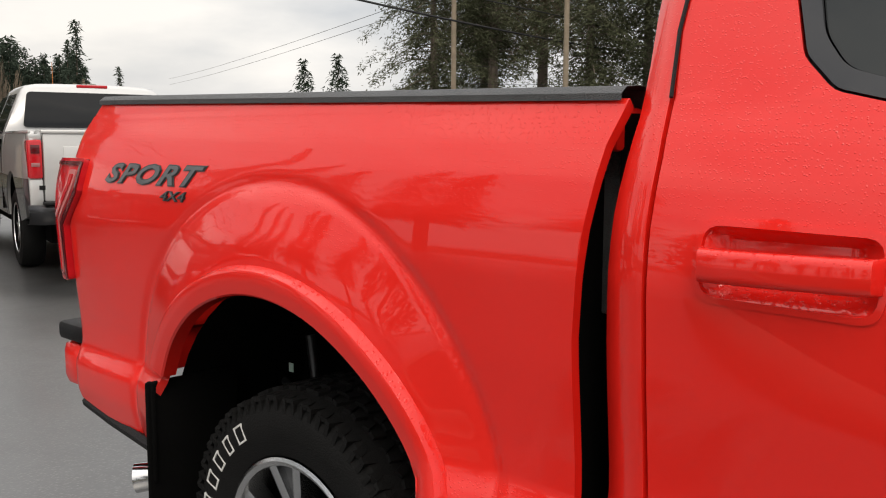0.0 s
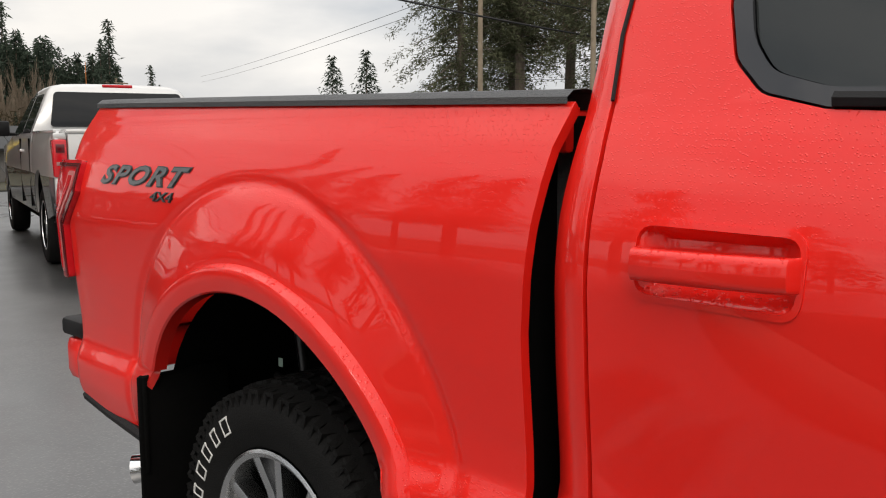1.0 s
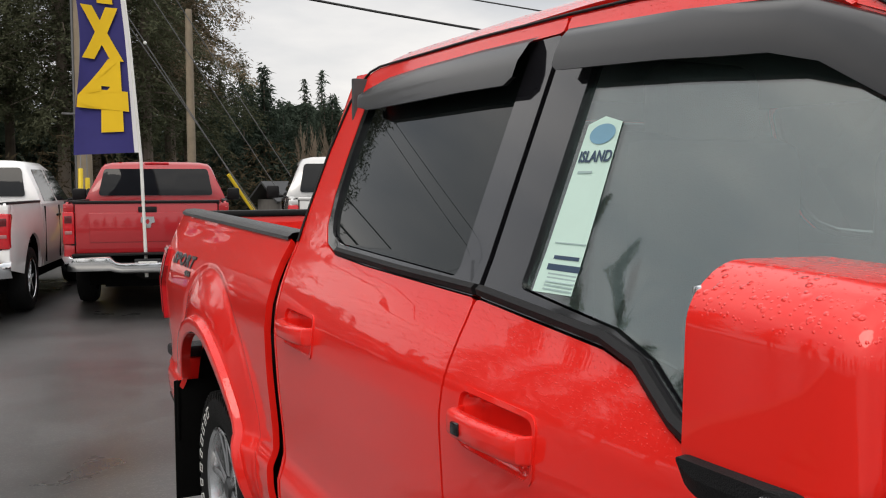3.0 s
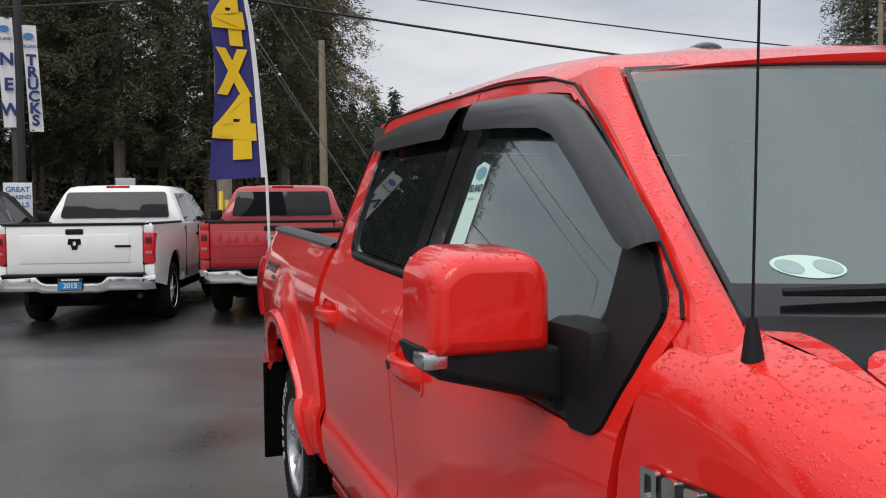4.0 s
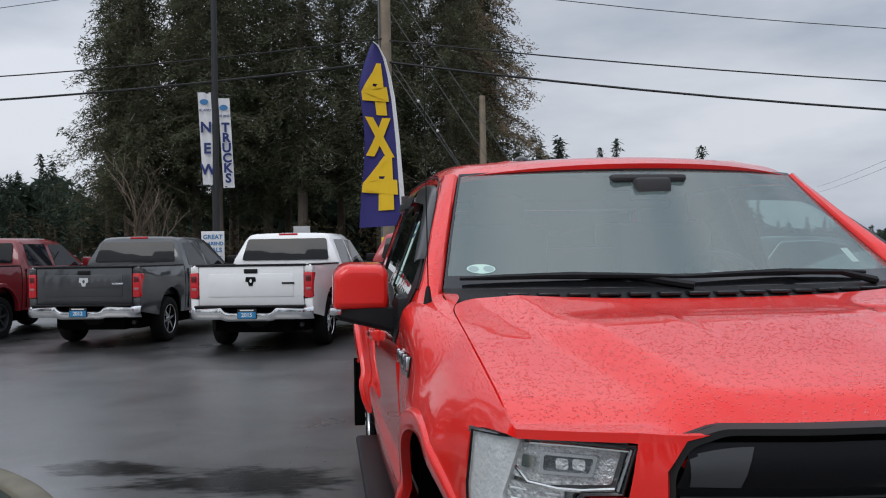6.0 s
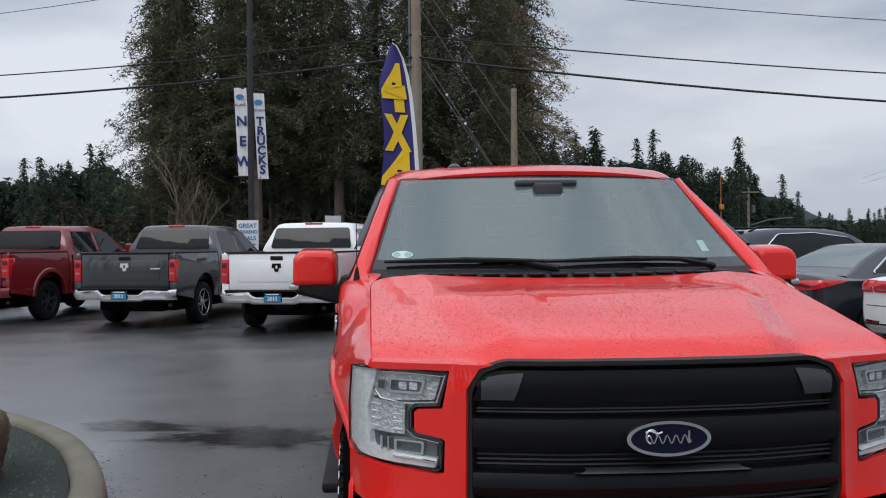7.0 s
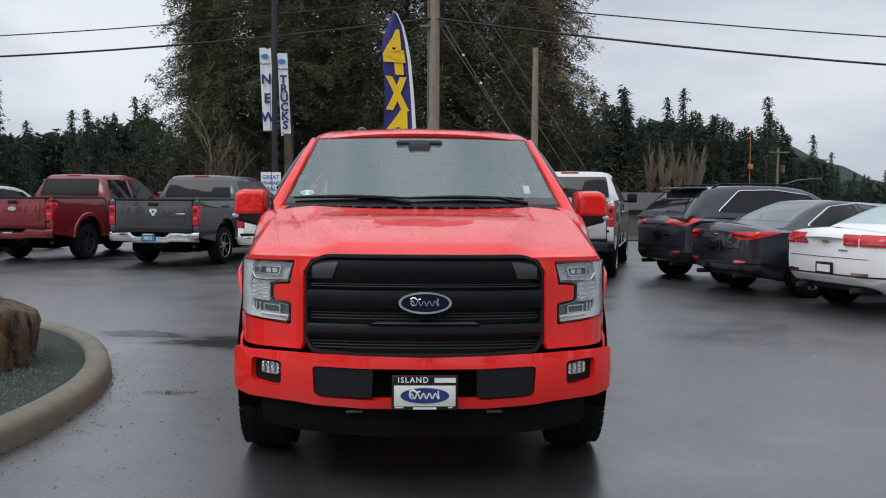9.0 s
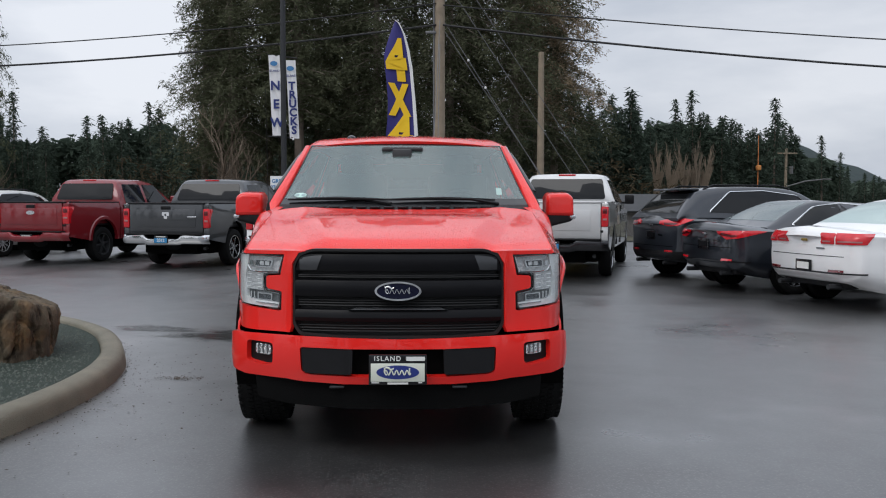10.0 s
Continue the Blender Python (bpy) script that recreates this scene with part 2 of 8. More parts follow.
def tube(bm, points, radii, sides=8, caps=True):
    """A round bar along points, with a radius at each."""
    rings = []
    pts = [Vector(p) for p in points]
    for i, p in enumerate(pts):
        d = (pts[min(i + 1, len(pts) - 1)] - pts[max(i - 1, 0)]).normalized()
        a = d.orthogonal().normalized() if i == 0 else (rings_a - d * rings_a.dot(d)).normalized()
        rings_a = a
        b = d.cross(a)
        r = radii[i] if isinstance(radii, (list, tuple)) else radii
        rings.append([bm.verts.new(p + (a * math.cos(k * math.tau / sides) + b * math.sin(k * math.tau / sides)) * r) for k in range(sides)])
    for r0, r1 in zip(rings, rings[1:]):
        for k in range(sides):
            bm.faces.new((r0[k], r0[(k + 1) % sides], r1[(k + 1) % sides], r1[k]))
    if caps:
        bm.faces.new(rings[0][::-1])
        bm.faces.new(rings[-1])
    return bm


def lathe(bm, profile, axis_at, seg=48, arc=(0, 360), flat=1.0):
    """Turns (x, r) pairs round an axis that runs along x through axis_at (x, y, z)."""
    full = arc[1] - arc[0] >= 360
    count = seg if full else seg + 1
    rings = []
    for k in range(count):
        a = radians(arc[0] + (arc[1] - arc[0]) * k / seg)
        rings.append([bm.verts.new((axis_at[0] + x, axis_at[1] + r * math.cos(a), axis_at[2] + r * math.sin(a))) for x, r in profile])
    for k in range(seg):
        r0, r1 = rings[k], rings[(k + 1) % count]
        for i in range(len(profile) - 1):
            bm.faces.new((r0[i], r0[i + 1], r1[i + 1], r1[i]))
    return bm


def grid(bm, rows):
    """A skin over rows of points."""
    vs = [[bm.verts.new(p) for p in r] for r in rows]
    for a, b in zip(vs, vs[1:]):
        for i in range(len(a) - 1):
            bm.faces.new((a[i], a[i + 1], b[i + 1], b[i]))
    return bm


def outward(bm, way):
    """Turns the faces so that on the whole they look the given way."""
    bm.normal_update()
    total = Vector()
    for f in bm.faces:
        total += f.normal * f.calc_area()
    if total.dot(Vector(way)) < 0:
        bmesh.ops.reverse_faces(bm, faces=bm.faces[:])
    bm.normal_update()
    return bm


def rounded(points, r, seg=4):
    """The outline with its corners rounded."""
    out, n = [], len(points)
    for i in range(n):
        p, a, b = Vector(points[i]), Vector(points[i - 1]), Vector(points[(i + 1) % n])
        da, db = a - p, b - p
        k = min(r, 0.45 * da.length, 0.45 * db.length)
        p0, p1 = p + da.normalized() * k, p + db.normalized() * k
        if da.normalized().dot(db.normalized()) < -0.97:
            out.append(tuple(p))
            continue
        for j in range(seg + 1):
            t = j / seg
            out.append(tuple(p0 * (1 - t) ** 2 + p * 2 * t * (1 - t) + p1 * t * t))
    return out


def panel(loops, place, du, dv, way, thick=0.0, true=False):
    """A sheet cut to outlines in (u, v), with inner points, laid on a curved form by place(u, v).
    With true, its shading follows the form itself, not the cut of its faces."""
    bm = bmesh.new()
    lay = bm.verts.layers.float_vector.new("form") if true else None
    for loop in loops:
        vs = [bm.verts.new((u, v, 0)) for u, v in loop]
        for a, b in zip(vs, vs[1:] + vs[:1]):
            bm.edges.new((a, b))
    bmesh.ops.triangle_fill(bm, use_beauty=True, use_dissolve=False, edges=bm.edges[:], normal=(0, 0, 1))
    us, vs_ = [p[0] for p in loops[0]], [p[1] for p in loops[0]]
    for lo, hi, step, k in ((min(us), max(us), du, 0), (min(vs_), max(vs_), dv, 1)):
        for i in range(1, int((hi - lo) / step) + 1):
            co, no = [0, 0, 0], [0, 0, 0]
            co[k], no[k] = lo + (i - 0.63) * step, 1
            bmesh.ops.bisect_plane(bm, geom=bm.verts[:] + bm.edges[:] + bm.faces[:], plane_co=co, plane_no=no)
    for v in bm.verts:
        u, w = v.co.x, v.co.y
        if true:
            a = Vector(place(u + 0.007, w)) - Vector(place(u - 0.007, w))
            b = Vector(place(u, w + 0.007)) - Vector(place(u, w - 0.007))
            v[lay] = a.cross(b).normalized()
        v.co = Vector(place(u, w))
    outward(bm, way)
    if true:
        for v in bm.verts:
            if v.normal.dot(v[lay]) < 0:
                v[lay] = -v[lay]
    if thick:
        shell(bm, thick)
    return bm


def shell(bm, thick):
    """Gives a sheet its thickness, inwards."""
    bm.normal_update()
    faces = bm.faces[:]
    inner = {v: bm.verts.new(v.co - v.normal * thick) for v in bm.verts[:]}
    rim = [(l.vert, l.link_loop_next.vert) for f in faces for l in f.loops if len(l.edge.link_faces) == 1]
    for f in faces:
        bm.faces.new([inner[v] for v in reversed(f.verts)])
    for a, b in rim:
        bm.faces.new((b, a, inner[a], inner[b]))
    return bm


def ease(t):
    t = max(0.0, min(1.0, t))
    return t * t * (3 - 2 * t)


def table(xs, ys, soft=0.0):
    """A smooth curve through pairs of numbers."""
    fx = np.linspace(xs[0] - 0.3, xs[-1] + 0.3, 601)
    fy = np.interp(fx, xs, ys)
    if soft:
        k = max(1, int(soft / (fx[1] - fx[0]) * 3))
        w = np.exp(-0.5 * (np.arange(-k, k + 1) / (k / 3)) ** 2)
        fy = np.convolve(np.pad(fy, k, mode="edge"), w / w.sum(), "valid")
    return lambda x: float(np.interp(x, fx, fy))


def letters(text, size, depth=0.002, bold=0.0, shear=0.0, align="CENTER", spacing=1.0):
    """The built-in font as a mesh, upright in the x-z plane, readable from -y."""
    cu = bpy.data.curves.new("lettering", "FONT")
    cu.body, cu.size, cu.extrude, cu.offset, cu.shear, cu.align_x, cu.align_y = text, size, depth, bold, shear, align, "CENTER"
    cu.space_character, cu.resolution_u = spacing, 3
    ob = bpy.data.objects.new("lettering", cu)
    scene.collection.objects.link(ob)
    me = bpy.data.meshes.new_from_object(ob.evaluated_get(bpy.context.evaluated_depsgraph_get()))
    bm = bmesh.new()
    bm.from_mesh(me)
    bpy.data.objects.remove(ob)
    bpy.data.curves.remove(cu)
    bpy.data.meshes.remove(me)
    bmesh.ops.transform(bm, matrix=Matrix.Rotation(radians(90), 4, "X"), verts=bm.verts)
    return bm


def moved(bm, m):
    bmesh.ops.transform(bm, matrix=m, verts=bm.verts)
    return bm


def ellipse(cx, cy, a, b, n=36):
    return [(cx + a * math.cos(k * math.tau / n), cy + b * math.sin(k * math.tau / n)) for k in range(n)]


# ---- ground ----
def wet_asphalt():
    m = bpy.data.materials.new("wet_asphalt")
    m.use_nodes = True
    n, l = m.node_tree.nodes, m.node_tree.links
    b = n["Principled BSDF"]
    co = n.new("ShaderNodeTexCoord")

    def noise(scale, detail, rough=0.55):
        t = n.new("ShaderNodeTexNoise")
        t.inputs["Scale"].default_value, t.inputs["Detail"].default_value, t.inputs["Roughness"].default_value = scale, detail, rough
        l.new(co.outputs["Object"], t.inputs["Vector"])
        return t.outputs["Fac"]

    def ramp(src, lo, hi, a, c):
        r = n.new("ShaderNodeMapRange")
        r.inputs[1].default_value, r.inputs[2].default_value, r.inputs[3].default_value, r.inputs[4].default_value = lo, hi, a, c
        l.new(src, r.inputs[0])
        return r.outputs[0]

    def chips(scale):
        t = n.new("ShaderNodeTexVoronoi")
        t.inputs["Scale"].default_value = scale
        l.new(co.outputs["Object"], t.inputs["Vector"])
        sep = n.new("ShaderNodeSeparateColor")
        l.new(t.outputs["Color"], sep.inputs[0])
        return sep.outputs[0], t.outputs["Distance"]

    def math_node(op, a, b_):
        t = n.new("ShaderNodeMath")
        t.operation = op
        for k, v in enumerate((a, b_)):
            if isinstance(v, (int, float)):
                t.inputs[k].default_value = v
            else:
                l.new(v, t.inputs[k])
        return t.outputs[0]

    patch, pool, worn = noise(1.1, 6), noise(0.33, 4), noise(0.09, 3)
    stone, edge = chips(78)
    # dark binder with pale and dark stones in it
    mix = n.new("ShaderNodeMix")
    mix.data_type = "RGBA"
    mix.inputs[6].default_value, mix.inputs[7].default_value = (0.011, 0.011, 0.0113, 1), (0.118, 0.115, 0.110, 1)
    l.new(math_node("POWER", math_node("MULTIPLY", stone, ramp(edge, 0.55, 0.2, 0.3, 1.0)), 1.2), mix.inputs[0])
    dark = n.new("ShaderNodeMix")
    dark.data_type, dark.blend_type = "RGBA", "MULTIPLY"
    dark.inputs[0].default_value = 1.0
    tone = n.new("ShaderNodeCombineColor")
    shade = math_node("MULTIPLY", ramp(patch, 0.3, 0.7, 0.7, 1.15), ramp(worn, 0.35, 0.65, 0.75, 1.25))
    for k in range(3):
        l.new(shade, tone.inputs[k])
    l.new(mix.outputs[2], dark.inputs[6])
    l.new(tone.outputs[0], dark.inputs[7])
    l.new(dark.outputs[2], b.inputs["Base Color"])
    l.new(math_node("ADD", ramp(pool, 0.36, 0.50, 0.0, 0.10), ramp(patch, 0.35, 0.7, 0.24, 0.36)), b.inputs["Roughness"])
    bp = n.new("ShaderNodeBump")
    bp.inputs["Strength"].default_value, bp.inputs["Distance"].default_value = 0.4, 0.0022
    l.new(math_node("MULTIPLY", stone, ramp(edge, 0.5, 0.1, 0.0, 1.0)), bp.inputs["Height"])
    l.new(bp.outputs["Normal"], b.inputs["Normal"])
    b.inputs["Specular IOR Level"].default_value = 0.6
    # a film of rain water, thicker in the hollows
    l.new(ramp(pool, 0.34, 0.42, 1.0, 0.85), b.inputs["Coat Weight"])
    l.new(math_node("ADD", ramp(pool, 0.34, 0.50, 0.22, 0.33), ramp(patch, 0.3, 0.7, 0.0, 0.08)), b.inputs["Coat Roughness"])
    b.inputs["Coat IOR"].default_value = 1.95
    return m


ASPHALT = wet_asphalt()
bm = bmesh.new()
bmesh.ops.create_grid(bm, x_segments=12, y_segments=12, size=600)
tagged(link("ground", bm, ASPHALT), "dark wet asphalt of the car lot", "ground", kind="structure")


# shallow puddles standing in the hollows of the lot, thinning out to their shores
def puddle_water():
    m = mat("puddle_water", (0.010, 0.010, 0.0105), 0.16, 0, 0.3, 3, 0.10, 60, spec=0.5)
    n, l = m.node_tree.nodes, m.node_tree.links
    depth, tex, co = n.new("ShaderNodeAttribute"), n.new("ShaderNodeTexNoise"), n.new("ShaderNodeTexCoord")
    depth.attribute_name = "depth"
    tex.inputs["Scale"].default_value, tex.inputs["Detail"].default_value = 7.0, 6.0
    mp = n.new("ShaderNodeMapping")
    mp.inputs["Scale"].default_value = (1.0, 2.4, 1.0)
    l.new(co.outputs["Object"], mp.inputs["Vector"])
    l.new(mp.outputs[0], tex.inputs["Vector"])
    add = n.new("ShaderNodeMath")
    add.operation = "ADD"
    l.new(depth.outputs["Fac"], add.inputs[0])
    l.new(tex.outputs["Fac"], add.inputs[1])
    r = n.new("ShaderNodeMapRange")
    r.inputs[1].default_value, r.inputs[2].default_value, r.inputs[4].default_value = 0.72, 1.05, 0.8
    l.new(add.outputs[0], r.inputs[0])
    l.new(r.outputs[0], n["Principled BSDF"].inputs["Alpha"])
    return m


WATER = puddle_water()


def puddle(x, y, rx, ry, seed, turn=0.0):
    bm = bmesh.new()
    lay = bm.verts.layers.float.new("depth")
    rows = []
    for q in range(7):
        row = []
        for k in range(57):
            a = math.tau * k / 56
            r = 1 + 0.45 * noise.noise(Vector((math.cos(a) * 1.3, math.sin(a) * 1.3, seed))) + 0.3 * noise.noise(Vector((math.cos(a) * 4, math.sin(a) * 4, seed + 5)))
            v = bm.verts.new((rx * r * math.cos(a) * q / 6, ry * r * math.sin(a) * q / 6, 0))
            v[lay] = 0.75 * (1 - (q / 6) ** 1.5)
            row.append(v)
        rows.append(row)
    for a, b in zip(rows, rows[1:]):
        for k in range(56):
            bm.faces.new((a[k], a[k + 1], b[k + 1], b[k]) if a is not rows[0] else (a[0], b[k], b[k + 1]))
    moved(bm, Matrix.Translation((x, y, 0.004)) @ Matrix.Rotation(turn, 4, "Z"))
    ob = tagged(link("puddle", outward(bm, (0, 0, 1)), WATER), "shallow dark puddle on the wet asphalt", "puddle", group="puddles")
    ob.visible_shadow = False


puddle(-1.75, 4.62, 1.05, 0.52, 1, -0.2)
puddle(-2.75, 5.15, 0.75, 0.26, 6, -0.35)


# ---- the red pickup truck ----
Y_FRONT, Y_REAR, Z_ARCH, R_ARCH = 1.04, 4.79, 0.52, 0.475
side_w = table([0.40, 0.47, 0.55, 0.62, 0.685, 0.735, 0.80, 0.95, 1.10, 1.18, 1.25, 1.31, 1.37], [0.92, 0.965, 0.995, 1.008, 1.010, 0.988, 0.990, 1.004, 1.013, 1.007, 0.989, 0.966, 0.937], 0.010)
fender_top = table([0.25, 0.50, 0.90, 1.25, 1.45, 1.62], [1.075, 1.145, 1.232, 1.300, 1.345, 1.362], 0.06)


def bulge(y, z, yc):
    d = math.hypot(y - yc, z - 0.63)
    u = max(0.0, min(1.0, (0.588 - d) / 0.155))
    v = u * u / (u + 0.03) * 1.03
    return 0.044 * (v - 0.18 * ease((v - 0.6) / 0.8)) - 0.0042 * math.exp(-((d - 0.592) / 0.013) ** 2)


def side_x(y, z):
    """Half the width of the body at a place of its side."""
    if z > 1.37:
        x = 0.937 - (z - 1.37) * 0.385
    else:
        x = side_w(z)
    x -= 0.085 * max(0.0, (1.75 - y) / 1.5) ** 2
    x += 0.012 * math.exp(-((y - 2.75) / 0.8) ** 2) * ease((1.30 - z) / 0.15)
    if y > 5.45:
        x -= 0.16 * (y - 5.45) ** 2
    if y > 5.70:
        x -= 5.0 * (y - 5.70) ** 2
    return x


def bed_x(y, z):
    return side_x(y, z) + bulge(y, z, Y_REAR)


def fender_x(y, z):
    w = side_w(min(z, 1.0)) - 0.098 * max(0.0, (1.75 - y) / 1.5) ** 2 - 0.018 * ease((0.72 - y) / 0.25)
    top = fender_top(y)
    u = max(0.0, (z - 0.9) / (top - 0.9))
    p = 3.6 + 12.0 * ease((y - 1.0) / 0.55)
    w -= (w - 0.866) * u ** p
    return w + 0.7 * bulge(y, z, Y_FRONT) * (1 - ease((z - 1.0) / 0.2)) * ease((y - 0.62) / 0.22)


def arch(yc, a0, a1, r=R_ARCH, n=28):
    return [(yc + r * math.cos(radians(a0 + (a1 - a0) * k / n)), Z_ARCH + r * math.sin(radians(a0 + (a1 - a0) * k / n))) for k in range(n + 1)]


truck = thing("pickup_truck", "glossy red crew-cab pickup truck with black grille, wet with rain", "pickup truck")

body = part("chassis", boxes(((0, 2.9, 0.50), (1.45, 4.6, 0.24)), ((0, 4.9, 0.46), (1.3, 1.3, 0.16)), bevel=0.03), SHADE_BLACK, truck)

REAR_DOOR = [(2.884, 0.50), (2.878, 1.12), (2.855, 1.322), (3.40, 1.338), (3.61, 1.350), (3.70, 1.372), (3.748, 1.42), (3.772, 1.50), (3.780, 1.60), (3.779, 1.70), (3.772, 1.784), (3.75, 1.803), (3.70, 1.812), (2.855, 1.812),
             (2.855, 1.842), (3.20, 1.850), (3.76, 1.853), (3.82, 1.845), (3.86, 1.822), (3.90, 1.765), (3.93, 1.634), (3.936, 1.47), (3.925, 1.37), (3.92, 1.28), (3.92, 1.14), (3.92, 0.77), (3.90, 0.52), (3.88, 0.50)]
FRONT_DOOR = [(1.695, 0.50), (2.876, 0.50), (2.870, 1.12), (2.847, 1.322), (2.46, 1.292), (2.385, 1.276), (2.29, 1.222), (2.21, 1.190), (1.80, 1.172), (1.725, 1.176), (1.706, 1.188), (1.661, 1.28), (1.634, 1.362), (1.646, 1.392), (1.712, 1.456), (1.80, 1.520), (1.95, 1.620), (2.13, 1.719), (2.25, 1.766), (2.35, 1.780), (2.50, 1.792), (2.847, 1.810),
              (2.847, 1.842), (2.65, 1.834), (2.36, 1.808), (2.25, 1.784), (2.17, 1.747), (2.06, 1.684), (1.88, 1.570), (1.716, 1.469), (1.621, 1.400), (1.599, 1.380), (1.594, 1.360), (1.631, 1.268), (1.661, 1.194), (1.68, 1.10), (1.692, 0.95)]
FENDER = [(1.686, 0.50), (1.684, 0.95), (1.657, 1.15), (1.607, 1.27), (1.585, 1.352)] + [(y, fender_top(y)) for y in (1.52, 1.40, 1.25, 1.1, 0.95, 0.8, 0.70, 0.60, 0.50, 0.42)] + [(0.40, 1.102), (0.47, 1.098), (0.54, 1.092), (0.595, 1.080), (0.59, 1.0), (0.58, 0.85), (0.572, 0.684)] + arch(Y_FRONT, 160, -3)
BED = [(4.00, 1.371), (4.02, 1.30), (4.038, 1.13), (4.05, 1.0), (4.05, 0.50)] + arch(Y_REAR, 183, 8)[0:] + [(5.29, 0.545), (5.55, 0.562), (5.70, 0.585), (5.765, 0.65), (5.77, 0.90), (5.722, 0.915), (5.718, 1.07), (5.63, 1.165), (5.618, 1.255), (5.755, 1.26), (5.72, 1.33), (5.665, 1.403)]
CORNER = [(3.928, 0.50), (3.928, 1.28), (3.933, 1.37), (3.944, 1.47), (3.938, 1.634), (3.907, 1.767), (3.866, 1.826), (3.84, 1.846), (3.93, 1.850), (3.965, 1.80), (3.992, 1.72), (4.004, 1.62), (4.0, 1.50), (3.99, 1.42), (3.985, 1.34), (4.0, 1.2), (4.012, 1.0), (4.012, 0.50)]


def corner_x(y, z):
    return side_x(y, z) - 6.0 * max(0.0, y - 3.93) ** 2


for s in (-1, 1):
    way = (s, 0, 0)
    cups = {d: rounded([(y0, 1.190 + dz), (y1, 1.194 + dz), (y1 + 0.002, 1.097 + dz), (y0 + 0.006, 1.092 + dz)], 0.026, 5) for d, y0, y1, dz in (("rear", 3.603, 3.838, 0.0), ("front", 2.563, 2.798, -0.02))}
    door = part("rear_door", panel([rounded(REAR_DOOR, 0.012, 2), cups["rear"]], lambda y, z: (s * side_x(y, z), y, z), 0.06, 0.025, way, 0.022, True), RED, truck)
    fdoor = part("front_door", panel([rounded(FRONT_DOOR, 0.012, 2), cups["front"]], lambda y, z: (s * side_x(y, z), y, z), 0.06, 0.025, way, 0.022, True), RED, truck)
    part("front_fender", panel([FENDER], lambda y, z: (s * fender_x(y, z), y, z), 0.035, 0.02, way, 0.018, True), RED, truck)
    bed_side = part("bed_side", panel([BED], lambda y, z: (s * bed_x(y, z), y, z), 0.011, 0.010, way, 0.02, True), RED, truck)
    part("cab_corner", panel([CORNER], lambda y, z: (s * corner_x(y, z), y, z), 0.02, 0.04, way, 0.02, True), RED, truck)
    part("rocker_panel", boxes(((s * 0.93, 2.8, 0.47), (0.09, 2.26, 0.09)), bevel=0.03), RED, truck)
    # black window surrounds, panes and drip visors
    R_TRIM = [(2.86, 1.325), (3.40, 1.341), (3.608, 1.353), (3.697, 1.375), (3.744, 1.422), (3.768, 1.50), (3.776, 1.60), (3.775, 1.70), (3.768, 1.780), (3.748, 1.799), (3.70, 1.808), (2.86, 1.808)]
    R_PANE = rounded([(2.955, 1.352), (3.61, 1.378), (3.69, 1.402), (3.727, 1.45), (3.745, 1.52), (3.751, 1.62), (3.745, 1.758), (3.70, 1.785), (2.955, 1.788)], 0.02)
    F_TRIM = [(2.842, 1.325), (2.46, 1.296), (2.385, 1.280), (2.29, 1.226), (2.21, 1.194), (1.80, 1.176), (1.728, 1.18), (1.710, 1.190), (1.665, 1.28), (1.638, 1.362), (1.650, 1.390), (1.715, 1.452), (1.80, 1.515), (1.95, 1.615), (2.13, 1.714), (2.25, 1.761), (2.35, 1.775), (2.50, 1.787), (2.842, 1.806)]
    F_PANE = rounded([(2.725, 1.352), (2.45, 1.321), (2.36, 1.294), (2.27, 1.242), (2.19, 1.220), (1.79, 1.207), (1.797, 1.352), (1.815, 1.488), (1.965, 1.590), (2.14, 1.690), (2.255, 1.735), (2.36, 1.752), (2.50, 1.764), (2.725, 1.780)], 0.015)
    part("window_surround", panel([rounded(R_TRIM, 0.01, 2), R_PANE], lambda y, z: (s * (side_x(y, z) - 0.001), y, z), 0.08, 0.05, way, 0.02), PIANO, door)
    part("window_surround", panel([rounded(F_TRIM, 0.01, 2), F_PANE], lambda y, z: (s * (side_x(y, z) - 0.001), y, z), 0.08, 0.05, way, 0.02), PIANO, fdoor)
    part("belt_moulding", tube(bmesh.new(), [(s * (side_x(y, z) + 0.002), y, z) for y, z in ((2.86, 1.338), (3.2, 1.346), (3.60, 1.361))], 0.011, 6), TRIM, door)
    part("belt_moulding", tube(bmesh.new(), [(s * (side_x(y, z) + 0.004), y, z) for y, z in ((2.84, 1.338), (2.46, 1.309), (2.375, 1.288), (2.28, 1.234), (2.20, 1.206), (1.85, 1.196))], 0.011, 6), TRIM, fdoor)
    part("door_lining", panel([rounded(REAR_DOOR, 0.012, 2)], lambda y, z: (s * (side_x(y, z) - 0.034 - 0.07 * ease((1.31 - z) / 0.07)), y, z), 0.12, 0.05, way, 0.004), CABIN, door)
    part("door_lining", panel([rounded(FRONT_DOOR, 0.012, 2)], lambda y, z: (s * (side_x(y, z) - 0.034 - 0.07 * ease((1.31 - z) / 0.07)), y, z), 0.12, 0.05, way, 0.004), CABIN, fdoor)
    part("window_pane", panel([R_PANE], lambda y, z: (s * (side_x(y, z) - 0.012), y, z), 0.1, 0.08, way, 0.004, True), PRIVACY, door, "dark privacy glass")
    part("window_pane", panel([F_PANE], lambda y, z: (s * (side_x(y, z) - 0.012), y, z), 0.1, 0.08, way, 0.004, True), SIDE_GLASS, fdoor)
    rows = []
